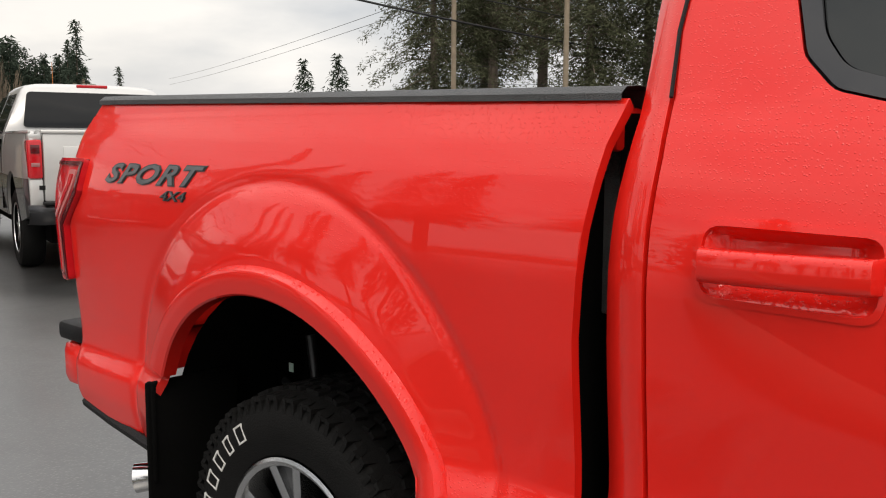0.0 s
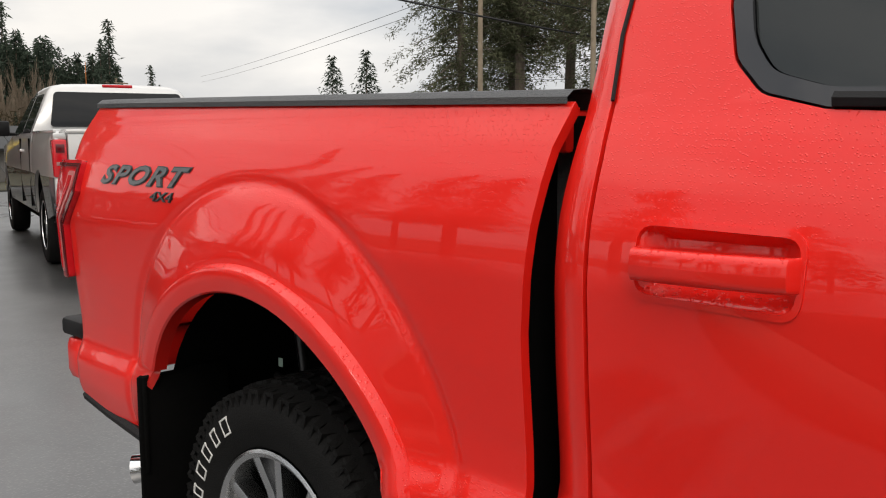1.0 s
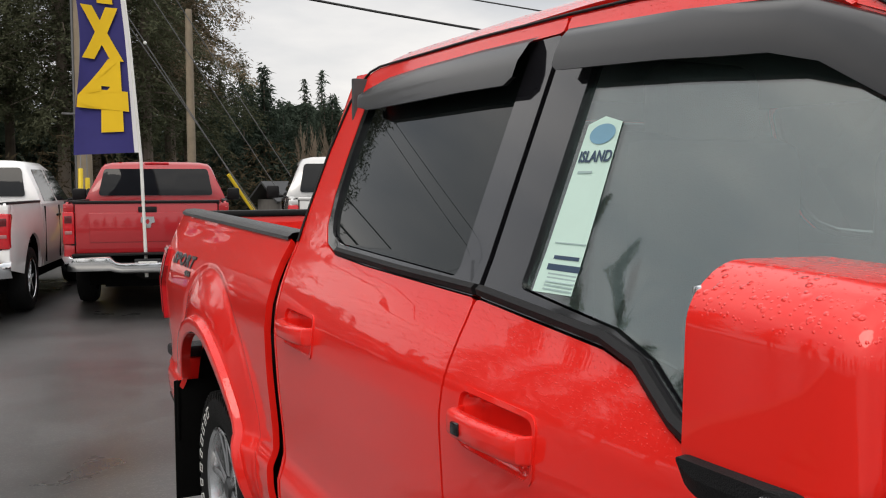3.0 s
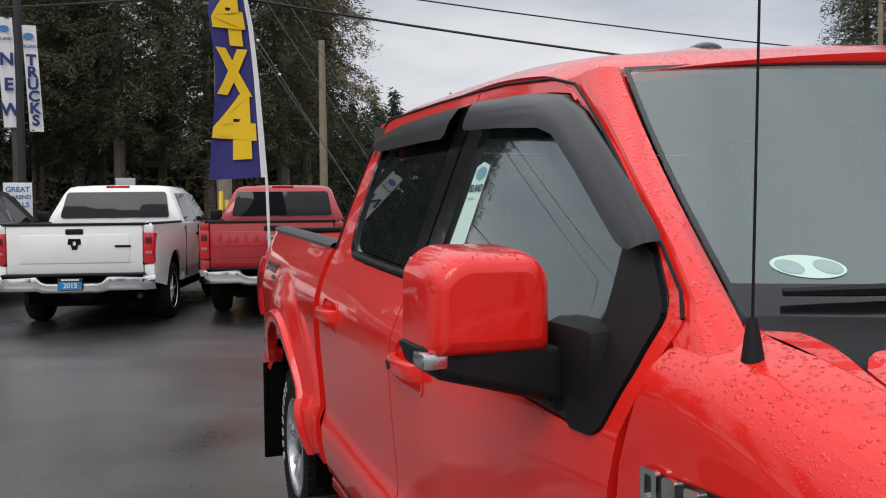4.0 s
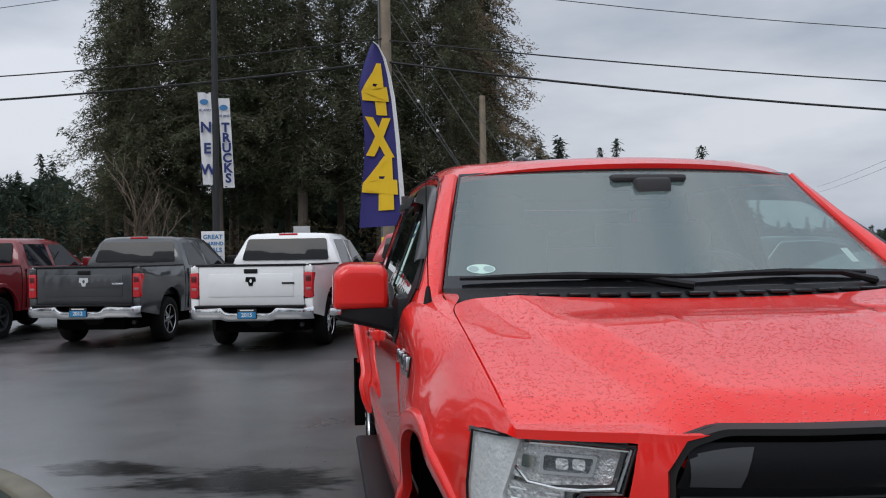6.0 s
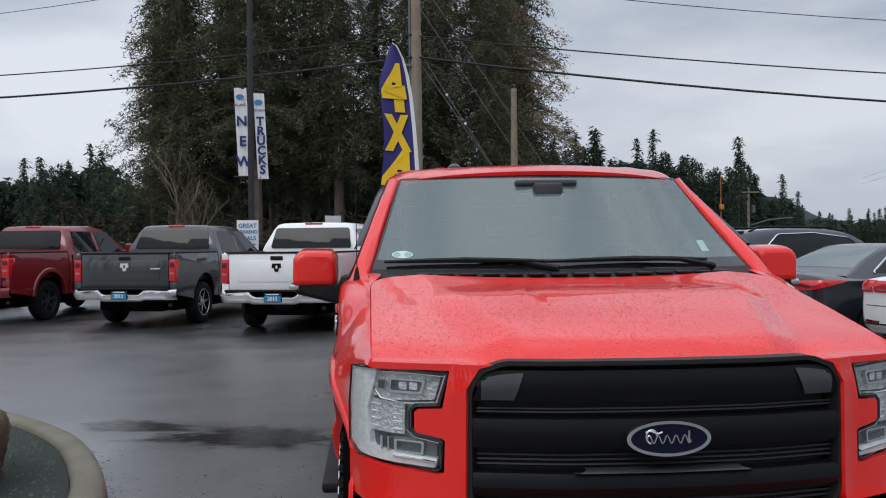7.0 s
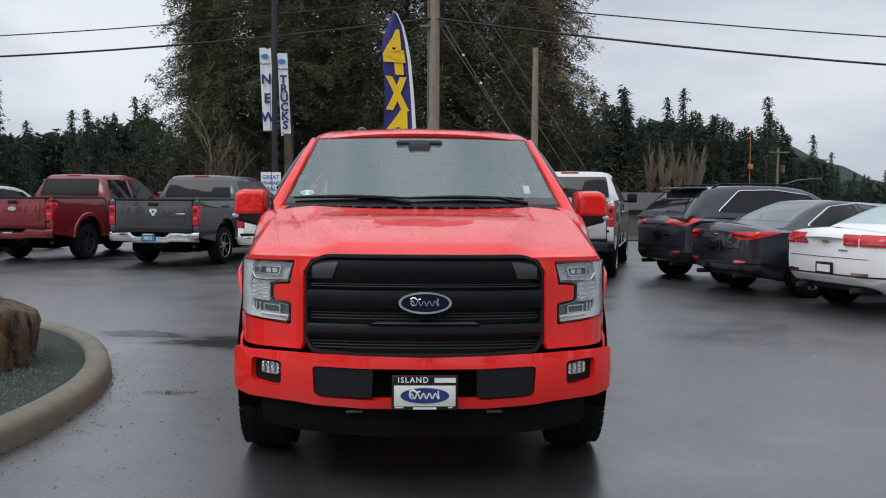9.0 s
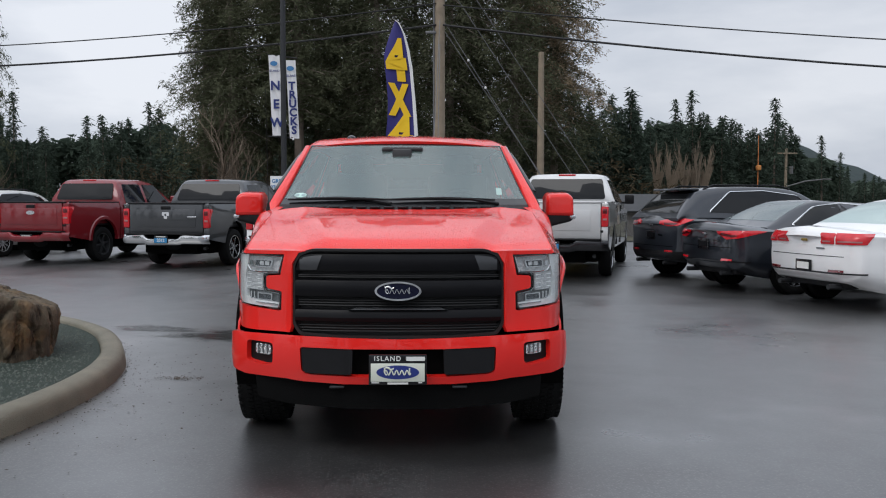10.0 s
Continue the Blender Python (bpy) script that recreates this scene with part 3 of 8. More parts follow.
    for y, z, oy, oz in ((2.81, 1.812, 0, -0.07), (2.79, 1.811, 0, -0.08), (2.50, 1.793, 0, -0.08), (2.37, 1.780, 0.01, -0.078), (2.255, 1.763, 0.035, -0.068), (2.14, 1.719, 0.062, -0.046), (1.98, 1.632, 0.058, -0.040), (1.825, 1.544, 0.056, -0.036), (1.75, 1.500, 0.054, -0.032), (1.722, 1.482, 0.052, -0.024), (1.710, 1.470, 0.040, -0.014)):
        rows.append([(s * (side_x(y + oy * k, z + oz * k) + b), y + oy * k, z + oz * k) for k, b in ((0, 0.004), (0.03, 0.020), (0.25, 0.030), (0.7, 0.034), (1, 0.032), (1.0, 0.022))])
    part("rain_visor", outward(grid(bmesh.new(), rows), way), VISOR, fdoor, "smoked plastic rain visor")
    rows = []
    for y, z, h in ((3.765, 1.788, 0.02), (3.74, 1.800, 0.06), (3.66, 1.815, 0.088), (3.45, 1.820, 0.095), (3.15, 1.820, 0.096), (2.96, 1.816, 0.096), (2.935, 1.815, 0.08)):
        rows.append([(s * (side_x(y, z - h * k) + b), y, z - h * k) for k, b in ((0, 0.004), (0.15, 0.022), (0.6, 0.036), (1, 0.036), (1.0, 0.026))])
    part("rain_visor", outward(grid(bmesh.new(), rows), way), VISOR, door, "smoked plastic rain visor")
    # door handles in their recesses
    for d, y0, y1, dz in ((door, 3.603, 3.838, 0.0), (fdoor, 2.563, 2.798, -0.02)):
        ym, x0 = (y0 + y1) / 2 + 0.003, side_x((y0 + y1) / 2, 1.145)
        cup = cups["rear" if d is door else "front"]
        ring_o = rounded([(y0 - 0.008, 1.199 + dz), (y1 + 0.009, 1.203 + dz), (y1 + 0.011, 1.088 + dz), (y0 - 0.002, 1.083 + dz)], 0.032, 5)
        part("handle_bezel", panel([ring_o, cup], lambda y, z: (s * (side_x(y, z) + 0.0028), y, z), 0.05, 0.03, way, 0.005), RED, d)

        def bowl(y, z):
            e = max(abs(y - ym) / 0.125, abs(z - 1.144 - dz) / 0.047)
            return (s * (side_x(y, z) - 0.036 * ease((1.03 - e) / 0.42)), y, z)

        part("handle_cup", panel([cup], bowl, 0.008, 0.006, way), RED, d)
        hb = bmesh.new()
        rows = []
        for t, o in ((0.0, -0.02), (0.012, 0.012), (0.04, 0.026), (0.15, 0.034), (0.5, 0.038), (0.85, 0.034), (0.955, 0.028), (0.985, 0.012), (1.0, -0.02)):
            y = y0 - 0.002 + (y1 - y0 + 0.006) * t
            ring = [(x0 + o - 0.012 + 0.015 * math.copysign(abs(math.cos(k * math.tau / 20)) ** 0.6, math.cos(k * math.tau / 20)), 1.143 + dz - 0.004 * (t - 0.5) + 0.023 * math.copysign(abs(math.sin(k * math.tau / 20)) ** 0.6, math.sin(k * math.tau / 20))) for k in range(21)]
            rows.append([(s * x, y, z) for x, z in ring])
        grid(hb, rows)
        part("door_handle", outward(hb, way), RED, d)
        if d is fdoor:
            part("touch_pad", boxes(((s * (x0 + 0.039), y1 - 0.055, 1.121), (0.008, 0.026, 0.022)), bevel=0.003), GLOSSY, d)
    # wheel flares
    for yc, a0, a1 in ((Y_REAR, -4, 152), (Y_FRONT, 2, 176)):
        fx = bed_x if yc == Y_REAR else fender_x
        rows = []
        for k in range(41):
            a = radians(180 - (a0 + (a1 - a0) * k / 40)) if yc == Y_FRONT else radians(180 - (a0 + (a1 - a0) * k / 40))
            row = []
            low = 1.0 if yc == Y_REAR else 0.55
            for r, o in ((0.467, -0.022), (0.468, 0.013), (0.472, 0.0175), (0.495, 0.0215), (0.516, 0.024), (0.5225, 0.021), (0.527, 0.012), (0.532, -0.003)):
                y, z = yc + r * math.cos(a), Z_ARCH + r * math.sin(a)
                yr, zr = yc + 0.525 * math.cos(a), Z_ARCH + 0.525 * math.sin(a)
                row.append((s * (fx(yr, min(zr, 1.04)) + (o * low if o > 0 else o)), y, z))
            rows.append(row)
        part("wheel_flare", outward(grid(bmesh.new(), rows), way), RED, truck)
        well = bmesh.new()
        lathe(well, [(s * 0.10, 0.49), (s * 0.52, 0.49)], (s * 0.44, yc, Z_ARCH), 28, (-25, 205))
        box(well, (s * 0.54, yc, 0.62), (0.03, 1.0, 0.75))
        part("wheel_well", well, SHADE_BLACK, truck)
    # mirror
    mirror = part("mirror_mount", boxes(((s * 0.955, 1.845, 1.262), (0.105, 0.19, 0.150)), bevel=0.03), TRIM, truck, "black door mirror with a red cap")
    rows = []
    for x, zb, zt, ya in ((1.238, 1.282, 1.296, 1.915), (1.232, 1.264, 1.299, 1.885), (1.205, 1.244, 1.300, 1.862), (1.13, 1.226, 1.298, 1.852), (1.06, 1.208, 1.296, 1.850), (0.985, 1.188, 1.292, 1.85), (0.93, 1.176, 1.29, 1.85)):
        loop = rounded([(ya, zb + 0.010), (ya + 0.02, zb), (1.99, zb), (2.01, zb + 0.01), (2.01, zt), (ya, zt)], 0.01, 3)
        rows.append([(s * x, y, z) for y, z in loop + loop[:1]])
    arm = grid(bmesh.new(), rows)
    arm.faces.new([arm.verts.new(q) for q in rows[0][:-1]])
    part("mirror_arm", outward(arm, (0, -1, -0.5)), TRIM, mirror)
    hd = bmesh.new()
    rows = []
    for t, g in ((0, 1), (0.25, 0.998), (0.5, 0.985), (0.7, 0.96), (0.84, 0.92), (0.93, 0.86), (0.98, 0.77), (1.0, 0.62)):
        zc, dz, dx = 1.372 - 0.006 * t, 0.089 * g, 0.110 * (0.35 + 0.65 * g)
        ring = rounded([(1.122 - dx * 0.90, zc - dz), (1.122 + dx * 0.95, zc - dz), (1.122 + dx, zc - dz + 0.016 * g), (1.122 + dx * 0.97, zc + dz * 0.62), (1.122 + dx * 0.6, zc + dz), (1.122 - dx * 0.72, zc + dz * 0.97), (1.122 - dx * 0.95, zc + dz * 0.6), (1.122 - dx * 0.95, zc - dz + 0.016 * g)], 0.05 * g, 6)
        rows.append([(s * x, 2.01 - 0.17 * t, z) for x, z in ring + ring[:1]])
    grid(hd, rows)
    hd.faces.new([hd.verts.new(p) for p in rows[-1][:-1]])
    part("mirror_cap", outward(hd, (0, -1, 0)), RED, mirror)
    part("mirror_glass", boxes(((s * 1.122, 2.012, 1.37), (0.19, 0.012, 0.14)), bevel=0.004), CHROME, mirror)
    part("turn_signal", boxes(((s * 1.219, 1.890, 1.279), (0.046, 0.062, 0.028)), bevel=0.008), ALLOY, mirror, "clear turn signal lens")
    part("sail_panel", panel([rounded([(1.708, 1.190), (1.735, 1.172), (1.80, 1.170), (1.83, 1.20), (1.797, 1.352), (1.822, 1.50), (1.72, 1.450), (1.652, 1.384), (1.642, 1.362), (1.668, 1.28)], 0.008)], lambda y, z: (s * (side_x(y, z) + 0.006), y, z), 0.05, 0.05, way, 0.01), TRIM, fdoor)
    part("lower_edge_trim", tube(bmesh.new(), [(s * (bed_x(y, z) - 0.012), y, z - 0.012) for y, z in ((5.29, 0.545), (5.55, 0.562), (5.70, 0.585))], 0.016, 6), TRIM, truck)
    # mud flap
    part("mud_flap", boxes(((s * 0.93, 5.235, 0.475), (0.26, 0.014, 0.50)), ((s * 1.045, 5.235, 0.60), (0.012, 0.03, 0.25)), bevel=0.005), SHADE_BLACK, truck)
    # tail lamp
    TL = rounded([(5.620, 1.258), (5.634, 1.167), (5.722, 1.072), (5.726, 0.918), (5.79, 0.916), (5.805, 1.0), (5.805, 1.258)], 0.012)
    on_tail = lambda lift: (lambda y, z: (s * (side_x(min(y, 5.70), z) + lift - 1.6 * max(0.0, y - 5.70) ** 2), y, z))
    tail = part("tail_lamp", panel([TL], on_tail(0.014), 0.02, 0.03, way, 0.04), LENS_RED, truck, "red tail lamp with a pale C-shaped band")
    part("lamp_band", panel([rounded([(5.652, 1.228), (5.662, 1.178), (5.748, 1.083), (5.750, 0.935), (5.774, 0.935), (5.774, 1.10), (5.702, 1.188), (5.696, 1.228)], 0.010)], on_tail(0.018), 0.02, 0.03, way, 0.006), LENS_PINK, tail, "pale pink light band")
    part("lamp_core", panel([rounded([(5.664, 1.216), (5.674, 1.184), (5.757, 1.090), (5.759, 0.945), (5.765, 0.945), (5.765, 1.094), (5.690, 1.186), (5.684, 1.216)], 0.004)], on_tail(0.021), 0.02, 0.03, way, 0.004), LENS_RED, tail)
    part("lamp_edge", panel([rounded([(5.625, 1.250), (5.637, 1.168), (5.726, 1.073), (5.729, 0.922), (5.740, 0.922), (5.740, 1.078), (5.650, 1.174), (5.640, 1.240), (5.80, 1.240), (5.80, 1.250)], 0.003)], on_tail(0.018), 0.02, 0.03, way, 0.005), LENS_DARK, tail)
# bed: rail caps, floor, tailgate, rear bumper
for s in (-1, 1):
    rows = []
    for k in range(15):
        y = 4.01 + 1.66 * k / 14
        zt = 1.362 + 0.036 * k / 14
        w = side_x(y, zt)
        rows.append([(s * (w + 0.004), y, zt + 0.006), (s * (w + 0.004), y, zt + 0.017), (s * (w - 0.012), y, zt + 0.028), (s * (w - 0.05), y, zt + 0.031), (s * (w - 0.09), y, zt + 0.026), (s * (w - 0.10), y, zt - 0.05)])
    part("bed_rail_cap", outward(grid(bmesh.new(), rows), (0, 0, 1)), RAIL, truck, "black textured bed rail cap")
    part("bed_inner_wall", boxes(((s * 0.86, 4.87, 1.19), (0.03, 1.66, 0.34)), bevel=0.005), RAIL, truck)
part("bed_floor", boxes(((0, 4.87, 0.84), (1.06, 1.68, 0.04)), bevel=0.005), RAIL, truck)
# near-black blocks added for the shade where the bed meets the cab
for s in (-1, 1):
    part("bed_front_corner", boxes(((s * 0.880, 4.10, 0.90), (0.12, 0.04, 0.78)), bevel=0.004), SHADE_BLACK, truck)
part("bed_front_wall", boxes(((0, 4.045, 1.325), (1.84, 0.03, 0.07)), bevel=0.008), RED, truck)
tailgate = part("tailgate", boxes(((0, 5.745, 1.06), (1.66, 0.07, 0.66)), bevel=0.015), RED, truck)
part("tailgate_cap", boxes(((0, 5.745, 1.40), (1.70, 0.085, 0.03)), bevel=0.008), TRIM, tailgate)
bumper_r = part("rear_bumper", boxes(((0, 5.82, 0.655), (1.93, 0.14, 0.14)), bevel=0.035), RED, truck)
part("bumper_pad", boxes(((0, 5.82, 0.75), (1.935, 0.15, 0.055)), bevel=0.015), TRIM, bumper_r)
part("bumper_underside", boxes(((-0.90, 5.52, 0.573), (0.06, 0.5, 0.012)), bevel=0.004), TRIM, truck)
ex = bmesh.new()
tube(ex, [(-0.80, 5.30, 0.40), (-0.85, 5.45, 0.39), (-0.93, 5.53, 0.375)], [0.036, 0.036, 0.042], 20)
part("exhaust_tip", ex, CHROME, truck, "chrome exhaust tip")
# near-black sheet across the gap between cab and bed, as its shade
part("gap_seal", boxes(((0, 4.03, 0.9), (1.80, 0.012, 0.9)),), SHADE_BLACK, truck)

# cab: back wall, roof, A-pillars, windshield, cowl
part("cab_back", boxes(((0, 3.965, 0.95), (1.84, 0.04, 0.80)), bevel=0.02), RED, truck)
part("rear_window", boxes(((0, 3.92, 1.56), (1.40, 0.012, 0.36)), bevel=0.004), PRIVACY, truck)
part("rear_window_surround", boxes(((0, 3.94, 1.36), (1.78, 0.03, 0.09)), ((-0.685, 3.90, 1.59), (0.10, 0.03, 0.48)), ((0.685, 3.90, 1.59), (0.10, 0.03, 0.48)), ((0, 3.905, 1.812), (1.28, 0.03, 0.145)), bevel=0.01), RED, truck)


def roof_z(q, x, y):
    """The roof's height; q: 0 in the middle, 1 at the gutter."""
    z = 1.874 - 0.03 * (q / 0.83) ** 2.4 if q < 0.83 else 1.844 - 0.055 * ((q - 0.83) / 0.17) ** 1.8
    f = 1.88 + 0.475 * x * x
    if y < f + 0.28:
        z -= 0.055 * ((f + 0.28 - y) / 0.28) ** 2
    if y > 3.70:
        z -= 0.035 * ((y - 3.70) / 0.25) ** 2
    k = min(1.0, max(0.0, (y - f) / 0.65))
    m = min(1.0, max(0.0, y - f - 0.15))
    return z + 0.066 * (q ** 3 * (1 - (1 - k) ** 1.6) + (1 - q ** 3) * m * m * (3 - 2 * m))


rows = []
for j in range(29):
    t = j / 28
    row = []
    for i in range(41):
        u = -1 + i / 20
        half = 0.797 - 0.031 * min(1.0, t / 0.09) - 0.013 * min(1.0, max(0.0, (t - 0.09) / 0.17)) - 0.006 * min(1.0, max(0.0, (t - 0.26) / 0.3))
        x = half * u
        y0 = 1.90 + 0.475 * x * x
        y = y0 + (3.945 - y0) * t
        row.append((x, y, roof_z(abs(u), x, y) + (0.006 * math.exp(-((abs(x) - 0.5) / 0.03) ** 2) if 0.1 < t < 0.97 else 0)))
    rows.append(row)
part("roof", shell(outward(grid(bmesh.new(), rows), (0, 0, 1)), 0.02), RED, truck)
fin = bmesh.new()
bmesh.ops.create_uvsphere(fin, u_segments=20, v_segments=10, radius=1)
moved(fin, Matrix.Translation((-0.42, 2.30, 1.868)) @ Matrix.Diagonal((0.036, 0.065, 0.030, 1)))
part("satellite_antenna", fin, GLOSSY, truck)


def shield(x, z):
    t = (z - 1.36) / 0.44
    return (x, 1.30 + 0.60 * t + 0.015 * math.sin(math.pi * t) + 0.36 * (1 + 0.35 * t) * x * x, z)


def shield_half(z):
    return 0.858 - 0.145 * ((z - 1.36) / 0.44)


def shield_rows(lo, hi, inset):
    return [[shield(shield_half(lo + (hi - lo) * j / 10) * inset * (-1 + 2 * i / 30), lo + (hi - lo) * j / 10) for i in range(31)] for j in range(11)]


def seam_y(z):
    """Where the gap between front door and A-pillar runs."""
    if z < 1.36:
        return 1.594 + (z - 1.36) * 1.25
    line = ((1.360, 1.594), (1.380, 1.599), (1.400, 1.621), (1.469, 1.716), (1.570, 1.88), (1.684, 2.06), (1.747, 2.17), (1.784, 2.24), (1.82, 2.26))
    for (z0, y0), (z1, y1) in zip(line, line[1:]):
        if z <= z1:
            return y0 + (y1 - y0) * (z - z0) / (z1 - z0)
    return 2.26


part("windshield", outward(grid(bmesh.new(), shield_rows(1.362, 1.806, 1.0)), (0, -1, 0.6)), WINDSHIELD, truck)
for s in (-1, 1):
    rows = []
    for j in range(-2, 13):
        z = 1.352 + 0.45 * j / 12
        a = Vector(shield(shield_half(z) + 0.004, z))
        c = Vector((side_x(1.9, z) - 0.004, seam_y(z) - 0.005, z))
        mid = (a + c) / 2 + Vector((0.010, -0.02, 0.010))
        rows.append([tuple(Vector((s * p.x, p.y, p.z)) for p in (q,))[0] for q in (a + Vector((-0.004, 0.02, 0)), a, a * 0.75 + mid * 0.25 + Vector((0.002, -0.010, 0.004)), mid, mid * 0.4 + c * 0.6 + Vector((0.008, -0.006, 0)), c, c + Vector((0, 0.05, 0)))])
    line = [(seam_y(z) - 0.003, z) for z in (1.365, 1.40, 1.469, 1.57, 1.684, 1.747, 1.784)] + [(2.36, 1.8115), (2.65, 1.8375), (2.85, 1.8455), (3.20, 1.8535), (3.76, 1.8565), (3.822, 1.848), (3.863, 1.824), (3.9035, 1.766), (3.934, 1.634), (3.940, 1.47), (3.929, 1.37)]
    part("door_seal", tube(bmesh.new(), [(s * (side_x(y, z) + 0.003), y, z) for y, z in line], 0.0034, 6), TRIM, truck)
    part("a_pillar", outward(grid(bmesh.new(), rows), (s, -1, 0.3)), RED, truck)
    band = [[Vector(shield(s * (shield_half(z) - o), z)) + Vector((0, -0.003, 0.001)) for o in (0, 0.007)] for z in [1.365 + 0.44 * j / 12 for j in range(13)]]
    part("windshield_border", outward(grid(bmesh.new(), band), (0, -1, 0.6)), GLOSSY, truck)
part("windshield_border", outward(grid(bmesh.new(), [[Vector(shield(shield_half(z) * (-1 + 2 * i / 30), z)) + Vector((0, -0.003, 0.001)) for i in range(31)] for z in (1.799, 1.808)]), (0, -1, 0.6)), GLOSSY, truck)

rows = [[Vector(shield(shield_half(z) * (-1 + 2 * i / 30), z)) + Vector((0, -0.003, 0.001)) for i in range(31)] for z in (1.363, 1.385, 1.408)]
part("windshield_border", outward(grid(bmesh.new(), rows), (0, -1, 0.6)), GLOSSY, truck)
for s in (-1, 1):
    part("running_board", boxes(((s * 1.015, 2.80, 0.385), (0.15, 2.30, 0.05)), bevel=0.018), TRIM, truck, "black ribbed running board")

# cowl and wipers
rows = [[(x, y0 + 0.36 * x * x, z) for x in [-0.858 + 1.716 * i / 28 for i in range(29)]] for y0, z in ((1.13, 1.285), (1.16, 1.322), (1.24, 1.346), (1.315, 1.370))]
cowl = part("cowl", outward(grid(bmesh.new(), rows), (0, 0, 1)), TRIM, truck)
for i in range(15):
    x = -0.64 + 0.0915 * i
    part("cowl_louvre", boxes(((x, 1.235 + 0.36 * x * x, 1.350), (0.07, 0.045, 0.012)), bevel=0.004), GLOSSY, cowl)
for x0, x1, hub in ((-0.80, -0.10, 0.0), (-0.10, 0.62, 0.62)):
    wiper = bmesh.new()
    pts = []
    for k in range(9):
        x = x0 + (x1 - x0) * k / 8
        z = 1.390 + 0.008 * math.sin(math.pi * k / 8)
        p = shield(x, z)
        pts.append((p[0], p[1] - 0.022, p[2] + 0.010))
    tube(wiper, pts, [0.006, 0.009, 0.010, 0.011, 0.013, 0.011, 0.010, 0.009, 0.006], 6)
    arm = shield(x1 + 0.02, 1.37)
    tube(wiper, [pts[4], ((pts[4][0] + arm[0]) / 2, pts[4][1] - 0.03, 1.405), (arm[0], arm[1] - 0.03, 1.372)], [0.008, 0.010, 0.014], 6)
    part("wiper", wiper, TRIM, truck)
ant = bmesh.new()
tube(ant, [(-0.922, 1.465, 1.315), (-0.921, 1.468, 1.36), (-0.920, 1.469, 1.38)], [0.017, 0.010, 0.006], 10)
tube(ant, [(-0.920, 1.469, 1.38), (-0.928, 1.44, 2.15)], [0.0022, 0.0016], 6)
part("whip_antenna", ant, TRIM, truck)


# hood
def hood_half(y):
    return 0.861 - 0.045 * ease((y - 1.24) / 0.22) ** 1.5


def hood_z(x, y):
    a = abs(x)
    edge = fender_top(max(y, 0.3)) + 0.002
    low = 1 - 0.5 * ease((y - 0.85) / 0.35)
    z = edge + 0.026 * low * (1 - (a / 0.86) ** 2)
    xd = 0.50 + 0.27 * (y - 0.30) / 1.05
    z += 0.042 * low * max(0.0, min(1.0, (xd - a) / 0.115)) * ease((y - 0.10) / 0.25)
    z -= 0.003 * ease((0.37 - 0.17 * (1.35 - y) - a) / 0.018) * ease((y - 0.60) / 0.30) * (1 - ease((y - 0.86) / 0.34))
    z += 0.004 * math.exp(-((a - 0.37 + 0.17 * (1.35 - y)) / 0.010) ** 2) * ease((y - 0.66) / 0.25) * (1 - ease((y - 1.00) / 0.20))
    z += 0.008 * ease((y - 1.02) / 0.18) * (1 - (a / 0.86) ** 2)
    nose = 0.180 + 0.20 * (a / 0.86) ** 2.2
    fall = max(0.0, 1 - (y - nose) / 0.19)
    z -= (0.082 - 0.06 * ease((a - 0.45) / 0.2)) * fall ** 1.3
    return z + max(0.0, 1.116 - z) * ease((a - 0.50) / 0.12)


rows = []
for j in range(61):
    t = j / 60
    row = []
    for i in range(87):
        u = -1 + i / 43
        a = abs(0.861 * u)
        y0 = 0.185 + 0.195 * (a / 0.86) ** 2.2
        y1 = 1.205 + 0.30 * a * a - 0.07 * max(0.0, (a - 0.80) / 0.06) ** 2
        y = y0 + (y1 - y0) * (t ** 1.25)
        x = u * hood_half(y)
        row.append((x, y, hood_z(x, y)))
    rows.append(row)
part("hood", shell(outward(grid(bmesh.new(), rows), (0, 0, 1)), 0.02), RED, truck)
for s in (-1, 1):
    rows = []
    for y in [1.00 + 0.58 * k / 16 for k in range(17)]:
        x0 = hood_half(y) + 0.004
        rows.append([(s * x, y, hood_z(x, min(y, 1.56)) - 0.0015) for x in [x0 + (0.8675 - x0) * k / 6 for k in range(7)]])
    part("fender_top", outward(grid(bmesh.new(), rows), (0, 0, 1)), RED, truck)
part("engine_bay", boxes(((0, 0.95, 0.92), (1.5, 0.95, 0.42)),), SHADE_BLACK, truck)


# nose
face_y = table([0.0, 0.3, 0.57, 0.62, 0.68, 0.80, 0.86, 0.90, 0.92, 0.936], [0.165, 0.18, 0.235, 0.275, 0.300, 0.355, 0.405, 0.47, 0.53, 0.60], 0.015)
bump_y = table([0.0, 0.3, 0.55, 0.70, 0.85, 0.92, 0.950, 0.965], [0.125, 0.14, 0.185, 0.24, 0.315, 0.37, 0.42, 0.50], 0.012)
grille = part("grille", panel([rounded([(-0.47, 1.128), (0.47, 1.128), (0.545, 1.10), (0.577, 1.04), (0.577, 0.72), (0.54, 0.66), (0.30, 0.645), (-0.30, 0.645), (-0.54, 0.66), (-0.577, 0.72), (-0.577, 1.04), (-0.545, 1.10)], 0.02)], lambda x, z: (x, face_y(abs(x)) + 0.065, z), 0.06, 0.1, (0, -1, 0), 0.02), MESH, truck, "matt black grille")
ring_i = rounded([(-0.467, 1.117), (0.467, 1.117), (0.537, 1.092), (0.567, 1.038), (0.567, 0.722), (0.533, 0.672), (0.30, 0.658), (-0.30, 0.658), (-0.533, 0.672), (-0.567, 0.722), (-0.567, 1.038), (-0.537, 1.092)], 0.02)
